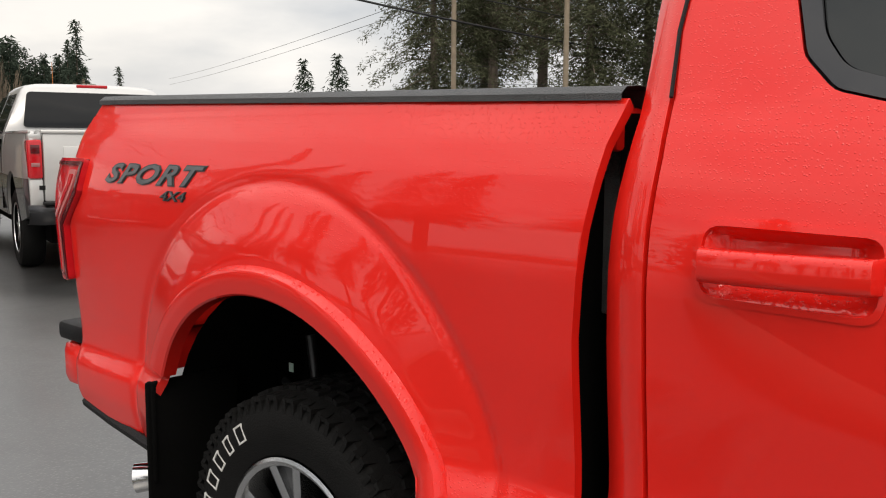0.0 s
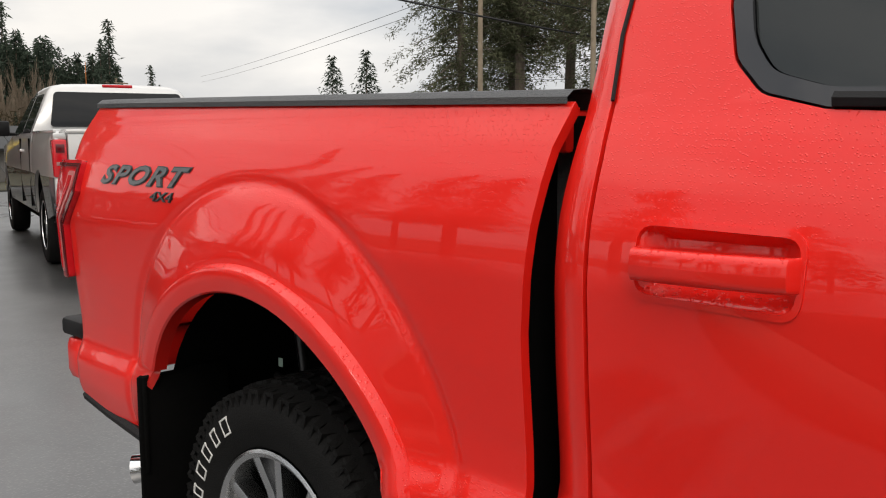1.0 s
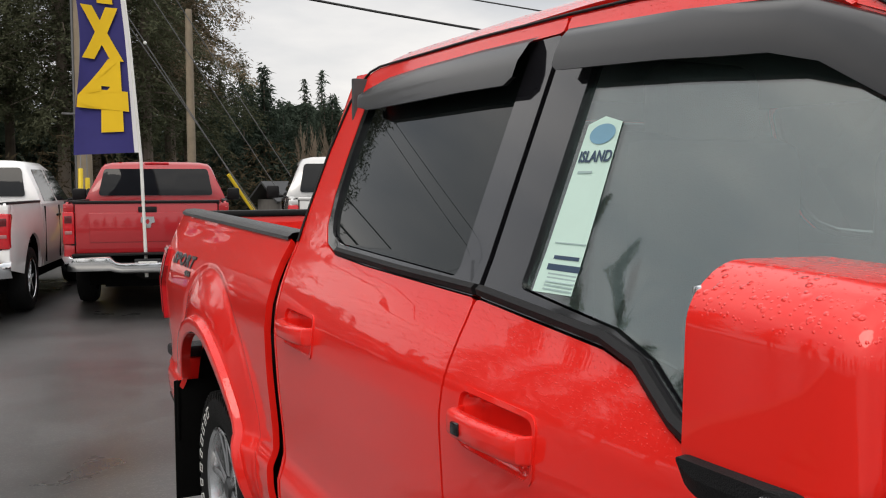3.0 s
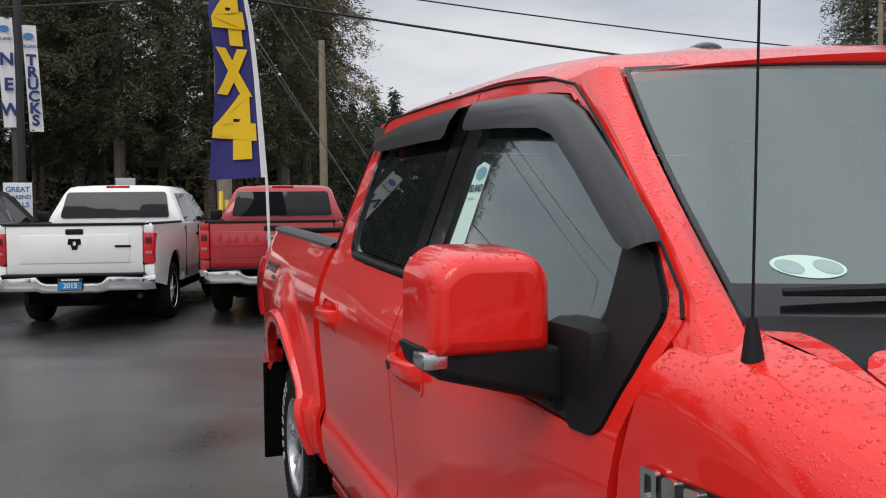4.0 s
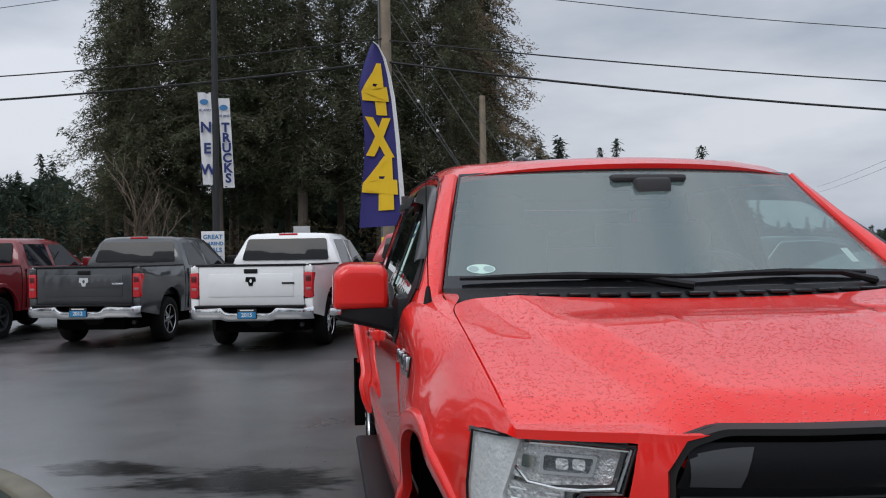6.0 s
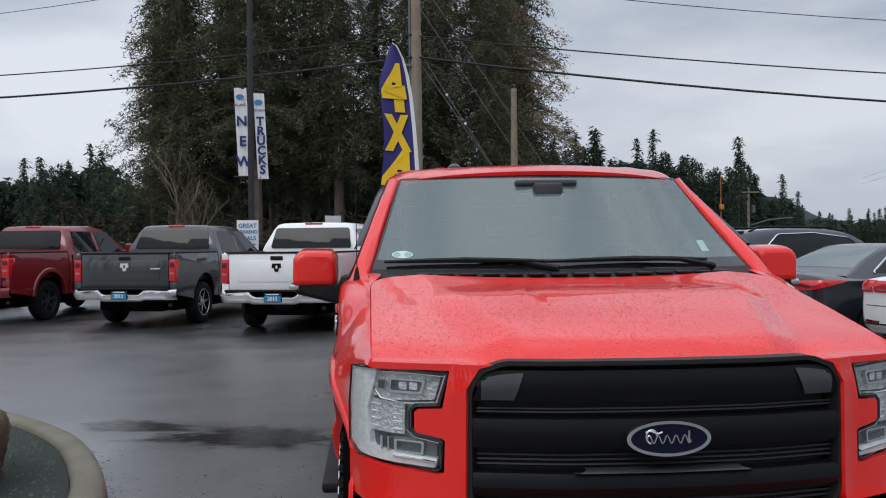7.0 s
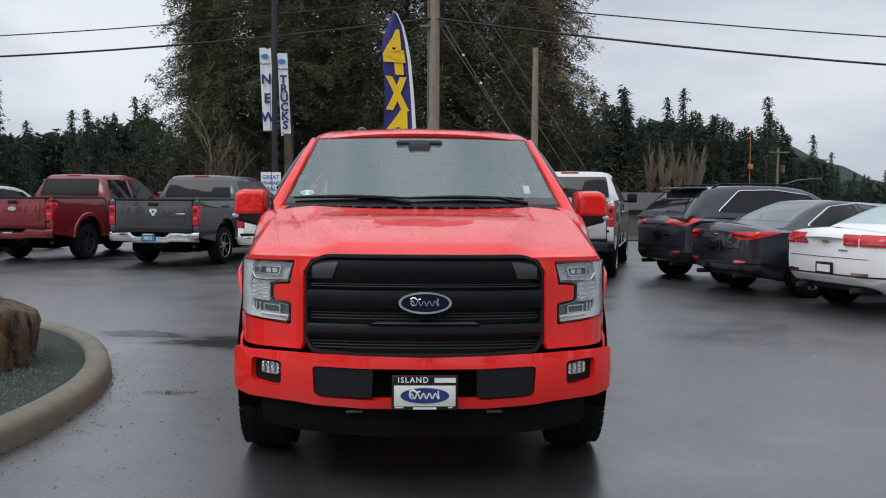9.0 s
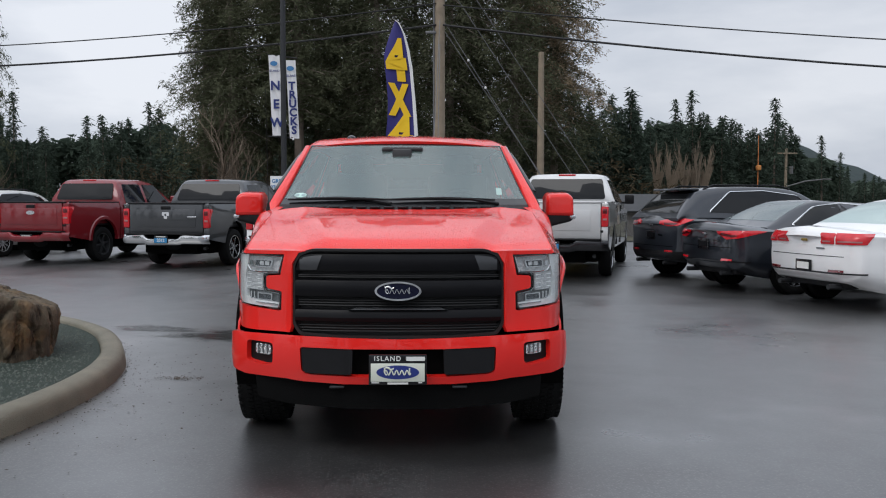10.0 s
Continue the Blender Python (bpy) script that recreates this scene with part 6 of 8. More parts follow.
    gate = part("tailgate", boxes(((0, 0.035, (zb + 0.145 + zr) / 2), (2 * (1.0 - lamp_style[2]) - 0.04, 0.08, zr - zb - 0.145)), bevel=0.02), paint, t)
    part("tailgate_cap", boxes(((0, 0.03, zr + 0.012), (1.74, 0.10, 0.035)), bevel=0.012), TRIM if badge != "none" else paint, gate)
    part("tailgate_press", boxes(((0, -0.008, zr - 0.30 * k), (1.36, 0.014, 0.36 * k)), bevel=0.006), paint, gate)
    if badge == "shield":
        part("badge", panel([[(-0.075, zr - 0.17), (0.075, zr - 0.17), (0.085, zr - 0.24), (0.045, zr - 0.25), (0.03, zr - 0.31), (-0.03, zr - 0.31), (-0.045, zr - 0.25), (-0.085, zr - 0.24)], ellipse(0, zr - 0.23, 0.022, 0.03, 10)], lambda x, z: (x, -0.022, z), 0.1, 0.1, (0, -1, 0), 0.01), CHROME if paint is not PAINT_WHITE else BAR, gate, "plain shield-shaped badge")
        part("script", boxes(((0.60, -0.022, zr - 0.27), (0.20, 0.008, 0.028)), bevel=0.003), CHROME if paint is not PAINT_WHITE else BAR, gate)
    else:
        part("badge", panel([ellipse(0, zr - 0.22, 0.11, 0.045, 24)], lambda x, z: (x, -0.022, z), 0.1, 0.1, (0, -1, 0), 0.01), CHROME if badge == "red" else BLUE, gate, "plain oval badge")
    part("gate_latch", boxes(((0, -0.012, zr - 0.08), (0.22, 0.02, 0.07)), bevel=0.01), TRIM if badge != "none" else paint, gate)
    # underbody, made deep and low to darken the ground below
    part("underbody", boxes(((0, L / 2, 0.47 * k), (1.5, L - 0.9, 0.36)), ((0, 0.55, 0.40 * k), (1.1, 0.5, 0.24))), SHADE_BLACK, t)
    axle = bmesh.new()
    tube(axle, [(-0.75, yr, rad), (0.75, yr, rad)], 0.05, 10)
    bmesh.ops.create_uvsphere(axle, u_segments=12, v_segments=8, radius=0.17, matrix=Matrix.Translation((0.05, yr, rad)))
    part("rear_axle", axle, SHADE_BLACK, t)
    spare = bmesh.new()
    lathe(spare, [(-0.11, 0.2), (-0.11, 0.33), (-0.05, 0.37), (0.05, 0.37), (0.11, 0.33), (0.11, 0.2)], (0, 0, 0), 24)
    part("spare_wheel", moved(spare, Matrix.Translation((0, 0.62, 0.47 * k)) @ Matrix.Rotation(math.pi / 2, 4, "Y")), TYRE_FAR, t)
    # filler boxes added to block light and the view below the truck
    part("splash_guard", boxes(((0, yf - 0.1, 0.42 * k), (1.5, 0.5, 0.30)), ((0, (yr + yf) / 2, 0.36 * k), (0.7, 1.6, 0.12)), bevel=0.03), SHADE_BLACK, t)
    pipe = bmesh.new()
    tube(pipe, [(0.62, 1.6, 0.40 * k), (0.66, 0.7, 0.42 * k), (0.72, 0.30, 0.40 * k)], 0.035, 8)
    part("exhaust_pipe", pipe, ALLOY_D, t)
    part("bed_floor", boxes(((0, bed / 2, 0.85 * k), (1.8, bed, 0.04)), ((0, bed - 0.02, zr - 0.25), (1.85, 0.04, 0.5))), TRIM, t)
    # stepped bumper
    zc = zb + 0.02
    rows = []
    for i in range(33):
        x = -1.0 + i / 16
        drop = 0.075 * ease((0.44 - abs(x)) / 0.10)
        bow = 0.07 * (x * x) + (0.10 * ease((abs(x) - 0.9) / 0.1))
        rows.append([(x, -0.10 + bow, zc + 0.10 - drop * 0.8), (x, -0.17 + bow, zc + 0.098 - drop), (x, -0.20 + bow, zc + 0.075 - drop), (x, -0.208 + bow, zc + 0.03 - drop), (x, -0.195 + bow, zc - 0.04 - drop * 0.5), (x, -0.15 + bow, zc - 0.085 - drop * 0.4), (x, -0.05 + bow, zc - 0.085 - drop * 0.4)])
    bmp = part("rear_bumper", outward(grid(bmesh.new(), rows), (0, -1, 0)), rear_bumper, t, "stepped rear bumper")
    part("bumper_step", boxes(((0, -0.06, zc + 0.115), (1.75, 0.16, 0.03)), bevel=0.01), TRIM, bmp)
    if year:
        pl = part("year_plate", boxes(((0, -0.215, zc + 0.005), (0.31, 0.012, 0.155)), bevel=0.004), GLOSSY, t)
        part("plate_panel", boxes(((0, -0.2225, zc - 0.012), (0.285, 0.006, 0.10)),), BLUE_SKY, pl)
        part("plate_lettering", moved(letters(year, 0.088, 0.001, 0.002), Matrix.Translation((0, -0.2275, zc - 0.012))), WHITE, pl)
        part("plate_bar", boxes(((0, -0.2235, zc + 0.062), (0.22, 0.004, 0.018)),), WHITE, pl)
    else:
        pl = part("plate_panel", boxes(((0, -0.165, zc - 0.015), (0.31, 0.02, 0.15)), bevel=0.004), GLOSSY, t)
        part("plate_bar", boxes(((0, -0.178, zc + 0.02), (0.22, 0.004, 0.016)),), WHITE, pl)
    # cab
    ztop = height
    c0, c1 = cab0, cab1
    ins = 0.42 * (ztop - 0.08 - zbelt)

    def sec(zb_, zt_, w0, w1):
        return [(w0, zb_), (w0 - 0.4 * (w0 - w1), zb_ + 0.4 * (zt_ - 0.06 - zb_)), (w1, zt_ - 0.075), (w1 - 0.05, zt_ - 0.03), (w1 - 0.16, zt_ - 0.008), (w1 - 0.4, zt_), (0.01, zt_ + 0.004)]

    w1 = 0.975 - ins
    st = [(c0, sec(zbelt, zbelt + 0.08, 0.975, 0.95)), (c0 + 0.02, sec(zbelt, zbelt + 0.2, 0.975, 0.93)), (c0 + 0.17, sec(zbelt, ztop - 0.05, 0.975, w1 + 0.01)), (c0 + 0.26, sec(zbelt, ztop, 0.975, w1)), (c1 - 0.95, sec(zbelt, ztop + 0.01, 0.975, w1)), (c1 - 0.62, sec(zbelt, ztop - 0.03, 0.97, w1)), (c1 - 0.25, sec(zbelt, zbelt + 0.32 * k, 0.96, 0.86)), (c1 + 0.12, sec(zbelt - 0.01, zbelt + 0.09, 0.95, 0.93))]
    cab = part("cab", capped(loft(st)), paint, t)
    rw = rounded([(-w1 - 0.02, zbelt + 0.10), (w1 + 0.02, zbelt + 0.10), (w1 - 0.05, ztop - 0.10), (-w1 + 0.05, ztop - 0.10)], 0.05)
    part("rear_window", panel([rw], lambda x, z: (x, float(np.interp(z, (zbelt + 0.08, zbelt + 0.2, ztop - 0.05), (c0, c0 + 0.02, c0 + 0.17))) - 0.018, z), 0.3, 0.2, (0, -1, 0), 0.006), FAR_GLASS, cab)
    part("brake_light", boxes(((0, c0 + 0.20, ztop - 0.022), (0.34, 0.05, 0.035)), bevel=0.01), LENS_RED, cab)
    for s in (-1, 1):
        gx = lambda y, z: s * (sx(y, z) + 0.006)
        m0 = c0 + 0.20
        mid = c0 + (1.12 if crew else 0.75)
        for a, b, front in ((m0 + 0.08, mid - 0.05, False), (mid + 0.05, c1 - 0.28, True)):
            if front:
                o = [(a, zbelt + 0.03), (b + 0.16, zbelt + 0.03), (b - 0.28, ztop - 0.12), (a, ztop - 0.11)]
            else:
                o = [(a - 0.04, zbelt + 0.03), (b, zbelt + 0.03), (b, ztop - 0.11), (a + 0.06, ztop - 0.12)]
            part("side_window", panel([rounded(o, 0.03)], lambda y, z: (gx(y, z), y, z), 0.2, 0.15, (s, 0, 0), 0.006), FAR_GLASS, cab)
        for yy in (mid + 0.12, c1 - 0.95):
            part("door_handle", boxes(((s * (sx(yy, 1.15 * k) + 0.012), yy - 0.25, 1.15 * k), (0.03, 0.16, 0.035)), bevel=0.01), TRIM if badge == "shield" else paint, t)
        part("door_gap", boxes(((s * (sx(mid, 0.95 * k) - 0.006), mid, 0.92 * k), (0.02, 0.008, 0.74 * k)),), SHADE_BLACK, t)
        part("door_gap", boxes(((s * (sx(c0 + 0.1, 0.95 * k) - 0.006), c0 + 0.12, 0.92 * k), (0.02, 0.008, 0.74 * k)),), SHADE_BLACK, t)
    part("cabin", boxes(((0, (c0 + c1) / 2 - 0.1, 1.15 * k), (1.6, cab_len - 0.7, 0.5)), ((-0.4, c0 + 1.2, 1.5), (0.5, 0.14, 0.5)), ((0.4, c0 + 1.2, 1.5), (0.5, 0.14, 0.5)), bevel=0.04), CABIN, t)
    hood_rows = [(c1 + 0.05, [(0.95, zbelt - 0.02), (0.86, zbelt + 0.03), (0.5, zbelt + 0.06), (0.01, zbelt + 0.06)]), (L - 0.6, [(0.95, 1.16 * k), (0.86, 1.23 * k), (0.5, 1.27 * k), (0.01, 1.28 * k)]), (L - 0.12, [(0.90, 1.05 * k), (0.8, 1.15 * k), (0.5, 1.19 * k), (0.01, 1.2 * k)]), (L, [(0.86, 0.6 * k), (0.7, 0.8 * k), (0.5, 1.0 * k), (0.01, 1.05 * k)])]
    part("hood", outward(loft(hood_rows, False), (0, 0, 1)), paint, t)
    part("front_bumper", boxes(((0, L - 0.02, 0.62 * k), (1.9, 0.16, 0.24)), bevel=0.04), CHROME, t)
    return t


def car_paint(name, c, metal=0.0, coat=1.0):
    return mat(name, c, 0.34, metal, 0.06, 4, coat=coat, spec=0.4)


PAINT_WHITE = car_paint("white_paint", (0.88, 0.88, 0.87))
PAINT_GREY = car_paint("graphite_paint", (0.055, 0.058, 0.062), 0.4)
PAINT_LOWER = car_paint("grey_lower_paint", (0.075, 0.075, 0.08), 0.3)
PAINT_MAROON = car_paint("maroon_paint", (0.20, 0.007, 0.012), 0.0)
PAINT_RED2 = car_paint("deep_red_paint", (0.42, 0.012, 0.018), 0.0)
PAINT_SILVER = car_paint("silver_paint", (0.62, 0.62, 0.61), 0.3)
PAINT_NAVY = car_paint("dark_blue_grey_paint", (0.022, 0.026, 0.034), 0.3)
PAINT_SLATE = car_paint("dark_slate_paint", (0.018, 0.022, 0.030), 0.3)
PAINT_BODY_SUV = car_paint("pale_silver_paint", (0.62, 0.62, 0.60), 0.2)

CHROME_D = mat("dull_dark_chrome", (0.055, 0.055, 0.058), 0.22, 0.8, 0.15, 12)
STEP_LAMP = (0.84, 1.24, 0.135)
far_pickup("white crew-cab pickup with a chrome step bumper, parked in a row", PAINT_WHITE, (-2.42, 12.88, 0), -14, CHROME, STEP_LAMP, ALLOY, year="2015")
far_pickup("graphite grey pickup with a chrome step bumper, parked in a row", PAINT_GREY, (-5.28, 14.30, 0), -14, CHROME, STEP_LAMP, ALLOY, year="2012")
far_pickup("deep red pickup carrying a feather flag behind its bumper", PAINT_RED2, (0.10, 13.05, 0), -13, CHROME, STEP_LAMP, ALLOY)
far_pickup("maroon pickup with a body-coloured bumper and black wheels", PAINT_MAROON, (-8.62, 15.55, 0), -16, PAINT_MAROON, (0.88, 1.26, 0.17), ALLOY_D, badge="red", flare=True, height=1.93)
far_pickup("silver heavy-duty pickup with a white cab and grey lower body", PAINT_SILVER, (2.42, 11.42, 0), -16, CHROME_D, (0.93, 1.28, 0.125), ALLOY, badge="none", year="2015", long=1.08, height=1.955)


from mathutils.bvhtree import BVHTree


def smooth_rows(rows, nu, nv):
    """Resamples rows of points by Catmull-Rom splines, along and across."""
    def run(pts, n):
        out = []
        for i in range(len(pts) - 1):
            p0, p1, p2, p3 = pts[max(i - 1, 0)], pts[i], pts[i + 1], pts[min(i + 2, len(pts) - 1)]
            for k in range(n):
                t = k / n
                out.append(0.5 * (2 * p1 + (p2 - p0) * t + (2 * p0 - 5 * p1 + 4 * p2 - p3) * t * t + (3 * p1 - p0 - 3 * p2 + p3) * t ** 3))
        return out + [pts[-1]]

    across = [run([Vector(p) for p in r], nv) for r in rows]
    return [list(r) for r in zip(*[run(list(c), nu) for c in zip(*across)])]


def body_skin(stations, k, bow=0.17):
    """The closed body of a car from half sections, its tail bowed in plan."""
    rows = []
    for y, sec in stations:
        rows.append([(x * k, y + bow * (x / 0.9) ** 2 * max(0.0, 1 - y / 0.7), z) for x, z in sec])
    half = smooth_rows(rows, 4, 3)
    full = [[tuple(p) for p in r] + [(-p.x, p.y, p.z) for p in reversed(r)] + [tuple(r[0])] for r in half]
    return capped(grid(bmesh.new(), full))


def far_car(label, paint, at, turn, W=0.92, H=1.455, suv=False, lamps="wing", rim=ALLOY, group="row of parked cars"):
    """A parked saloon or estate; its tail stands at the origin and it looks along +y."""
    t = thing("car", label, "car", group, at=at, turn=turn)
    k = W / 0.92
    if suv:
        st = [(-0.03, [(0.50, 0.42), (0.74, 0.47), (0.80, 0.62), (0.80, 0.82), (0.74, 0.98), (0.0, 1.0)]), (0.02, [(0.62, 0.36), (0.84, 0.45), (0.89, 0.62), (0.88, 0.84), (0.82, 1.05), (0.0, 1.09)]), (0.22, [(0.75, 0.32), (0.90, 0.44), (0.925, 0.64), (0.92, 0.9), (0.87, 1.12), (0.0, 1.17)]), (1.0, [(0.80, 0.28), (0.91, 0.42), (0.935, 0.64), (0.93, 0.9), (0.89, 1.10), (0.0, 1.16)]), (2.4, [(0.80, 0.27), (0.91, 0.42), (0.935, 0.64), (0.925, 0.88), (0.88, 1.06), (0.0, 1.1)]), (3.5, [(0.80, 0.28), (0.90, 0.42), (0.93, 0.62), (0.915, 0.85), (0.85, 1.02), (0.0, 1.08)]), (4.25, [(0.74, 0.3), (0.86, 0.42), (0.88, 0.6), (0.84, 0.8), (0.7, 0.93), (0.0, 0.98)]), (4.6, [(0.6, 0.34), (0.74, 0.44), (0.76, 0.58), (0.7, 0.72), (0.55, 0.82), (0.0, 0.86)]), (4.7, [(0.4, 0.42), (0.5, 0.46), (0.52, 0.56), (0.5, 0.66), (0.4, 0.72), (0.0, 0.74)])]
        roof = [(0.10, 1.06, 1.12, 0.82), (0.22, 1.10, 1.26, 0.78), (0.46, 1.12, 1.50, 0.70), (0.66, 1.12, 1.62, 0.66), (1.3, 1.11, 1.68, 0.68), (2.2, 1.10, 1.67, 0.68), (2.75, 1.08, 1.57, 0.68), (3.3, 1.04, 1.22, 0.78), (3.6, 1.02, 1.06, 0.80)]
        rear_win = ((0.20, 1.17), (0.52, 1.52), 0.70, 0.56)
        axles = (0.95, 3.65)
        side_win = [(0.72, 1.22), (1.6, 1.18), (3.05, 1.14), (2.6, 1.52), (1.9, 1.60), (1.2, 1.58)]
        lamp = [(20, 1.00), (34, 0.965), (44, 0.98), (57, 1.09), (46, 1.115), (30, 1.09), (20, 1.06)]
    else:
        st = [(-0.04, [(0.46, 0.47), (0.70, 0.49), (0.78, 0.60), (0.78, 0.78), (0.68, 0.92), (0.0, 0.96)]), (0.01, [(0.60, 0.42), (0.82, 0.47), (0.87, 0.59), (0.86, 0.80), (0.76, 0.98), (0.0, 1.035)]), (0.14, [(0.74, 0.35), (0.88, 0.43), (0.915, 0.58), (0.905, 0.83), (0.82, 1.01), (0.0, 1.085)]), (0.80, [(0.80, 0.22), (0.90, 0.38), (0.925, 0.60), (0.92, 0.86), (0.86, 0.98), (0.0, 1.05)]), (2.4, [(0.80, 0.22), (0.90, 0.38), (0.925, 0.60), (0.92, 0.85), (0.87, 0.95), (0.0, 1.0)]), (3.6, [(0.80, 0.22), (0.90, 0.37), (0.925, 0.58), (0.905, 0.82), (0.83, 0.91), (0.0, 0.96)]), (4.3, [(0.74, 0.25), (0.86, 0.36), (0.88, 0.54), (0.84, 0.72), (0.7, 0.82), (0.0, 0.87)]), (4.72, [(0.55, 0.3), (0.70, 0.38), (0.72, 0.50), (0.66, 0.62), (0.5, 0.69), (0.0, 0.73)]), (4.85, [(0.36, 0.38), (0.46, 0.42), (0.48, 0.5), (0.45, 0.57), (0.36, 0.61), (0.0, 0.63)])]
        roof = [(0.60, 0.96, 1.02, 0.80), (0.85, 0.96, 1.14, 0.74), (1.20, 0.96, 1.31, 0.65), (1.60, 0.96, 1.425, 0.60), (2.0, 0.95, H, 0.60), (2.5, 0.95, H - 0.02, 0.60), (2.9, 0.94, 1.34, 0.62), (3.5, 0.92, 1.08, 0.74), (3.8, 0.90, 0.95, 0.80)]
        rear_win = ((0.80, 1.10), (1.50, 1.40), 0.72, 0.52)
        axles = (1.02, 3.80)
        side_win = [(1.02, 1.05), (2.0, 1.02), (3.15, 0.99), (2.6, 1.34), (2.05, 1.385), (1.5, 1.32)]
        lamp = [(22, 0.925), (25, 0.895), (33, 0.83), (42, 0.845), (54, 0.905), (64, 0.955), (56, 0.968), (40, 0.965), (22, 0.948)]
    bm = body_skin(st, k)
    tree = BVHTree.FromBMesh(bm)
    part("body", bm, paint, t)

    def on(phi, z, lift=0.006):
        """The place on the tail seen from the car's middle at an angle and a height."""
        d = Vector((math.sin(radians(phi)), -math.cos(radians(phi)), 0))
        p, nrm, _, _ = tree.ray_cast(Vector((0, 1.0, z)) + d * 3, -d)
        return tuple(p + d * lift) if p else tuple(Vector((0, 1.0, z)) + d)

    rows = [[(x * k, y, z) for x, z in ((0.89 if y > 0.3 else 0.84, zb_), (0.89 - 0.45 * (0.89 - w), zb_ + 0.45 * (zt - zb_)), (w, zt - 0.05 * min(1, (zt - zb_) * 3)), (w - 0.14, zt - 0.008), (0.0, zt))] for y, zb_, zt, w in roof]
    half = smooth_rows(rows, 3, 3)
    cab_bm = capped(grid(bmesh.new(), [[tuple(p) for p in r] + [(-p.x, p.y, p.z) for p in reversed(r)] + [tuple(r[0])] for r in half]))
    cab_tree = BVHTree.FromBMesh(cab_bm)
    cab = part("cabin", cab_bm, paint, t)
    (y0, z0), (y1, z1), wa, wb = rear_win

    def on_back(x, v):
        q = Vector((x * k, y0 + (y1 - y0) * v, z0 + (z1 - z0) * v))
        d = Vector((0, z1 - z0, -(y1 - y0))).normalized()
        p, _, _, _ = cab_tree.ray_cast(q - d * 0.6, d)
        return tuple((p if p else q) - d * 0.006)

    part("rear_window", panel([rounded([(-wa, 0.0), (wa, 0.0), (wb, 1.0), (-wb, 1.0)], 0.06)], on_back, 0.12, 0.12, (0, -1, 0.5)), SIDE_GLASS if not suv else FAR_GLASS, cab)

    def on_flank(s, lift):
        def f(y, z):
            p, _, _, _ = cab_tree.ray_cast(Vector((s * 2, y, z)), Vector((-s, 0, 0)))
            return (p.x + s * lift, y, z) if p else (s * 0.8, y, z)
        return f

    for s in (-1, 1):
        part("side_window", panel([rounded(side_win, 0.04)], on_flank(s, 0.006), 0.12, 0.08, (s, 0, 0)), FAR_GLASS, cab)
        line = bmesh.new()
        o = rounded(side_win, 0.05)
        tube(line, [on_flank(s, 0.008)(y, z) for y, z in o[len(o) // 2 - 4:] + o[:5]], 0.013, 5, False)
        part("window_trim", line, CHROME, cab)
        part("window_post", panel([[(1.98, 1.02), (2.06, 1.02), (2.06, 1.40), (1.98, 1.40)]], on_flank(s, 0.010), 0.05, 0.08, (s, 0, 0)), GLOSSY, cab)
        for yc in axles:
            wx = 0.925 * k
            # a flat near-black disc on the flank stands in for the shaded arch
            well = bmesh.new()
            lathe(well, [(s * 0.0, 0.001), (s * 0.004, 0.385 if suv else 0.365), (s * -0.10, 0.39 if suv else 0.37)], (s * (wx + 0.002), yc, 0.345), 28)
            part("wheel_well", outward(well, (s, 0, 0)), SHADE_BLACK, t)
            far_wheel(t, s * (wx - 0.07), yc, 0.35 if suv else 0.33, s, rim, 10)
        part("mirror", boxes(((s * 0.99 * k, side_win[2][0] - 0.12, side_win[2][1] + 0.05), (0.17, 0.09, 0.12)), bevel=0.03), paint, t)
        for yy in (1.55, 2.45):
            part("door_handle", boxes(((s * (0.925 * k + 0.004), yy, 0.86), (0.02, 0.16, 0.03)), bevel=0.008), paint, t)
        for yy in (1.35, 2.05, 3.15):
            part("door_gap", boxes(((s * 0.918 * k, yy, 0.62), (0.012, 0.007, 0.5)),), SHADE_BLACK, t)
        put = lambda u, v: on(s * u, v)
        if lamps == "square":
            for a, b in ((20, 31), (32.2, 51)):
                part("tail_lamp", panel([rounded([(a, 0.86), (b, 0.86), (b + (5 if b > 40 else 0), 1.0), (a, 1.005)], 0.03)], lambda u, v: on(s * u, v, 0.014), 2.0, 0.03, (s * 0.4, -1, 0), 0.01), LENS_RED, t)
                part("lamp_pale", panel([[(a + 1.5, 0.885), (b - 2.5, 0.885), (b - 2.5, 0.905), (a + 1.5, 0.905)]], lambda u, v: on(s * u, v, 0.018), 2.0, 0.03, (s * 0.4, -1, 0)), LENS_PALE, t)
        else:
            part("tail_lamp", panel([lamp], lambda u, v: on(s * u, v, 0.014), 2.5, 0.02, (s * 0.6, -1, 0), 0.01), LENS_RED, t)
            inner = [(27, 0.985), (40, 0.985), (44, 1.03), (27, 1.03)] if suv else [(24, 0.895), (38, 0.865), (44, 0.89), (28, 0.925)]
            part("lamp_dark", panel([inner], lambda u, v: on(s * u, v, 0.018), 2.5, 0.02, (s * 0.6, -1, 0)), LENS_DARK, t)
        part("reflector", panel([[(26, 0.50), (38, 0.505), (38, 0.535), (26, 0.53)]], lambda u, v: on(s * u, v, 0.008), 3, 0.05, (0, -1, 0), 0.006), LENS_DARK if lamps == "square" else LENS_RED, t)
        ex = bmesh.new()
        tube(ex, [(s * 0.5, 0.30, 0.31), (s * 0.5, 0.03, 0.31)], 0.035, 14)
        part("exhaust_tip", ex, ALLOY_D, t)
        if suv:
            rail = bmesh.new()
            tube(rail, [(s * 0.60, 0.75, 1.625), (s * 0.60, 0.95, 1.70), (s * 0.60, 2.3, 1.70), (s * 0.60, 2.55, 1.64)], 0.016, 6)
            part("roof_rail", rail, BAR, t)
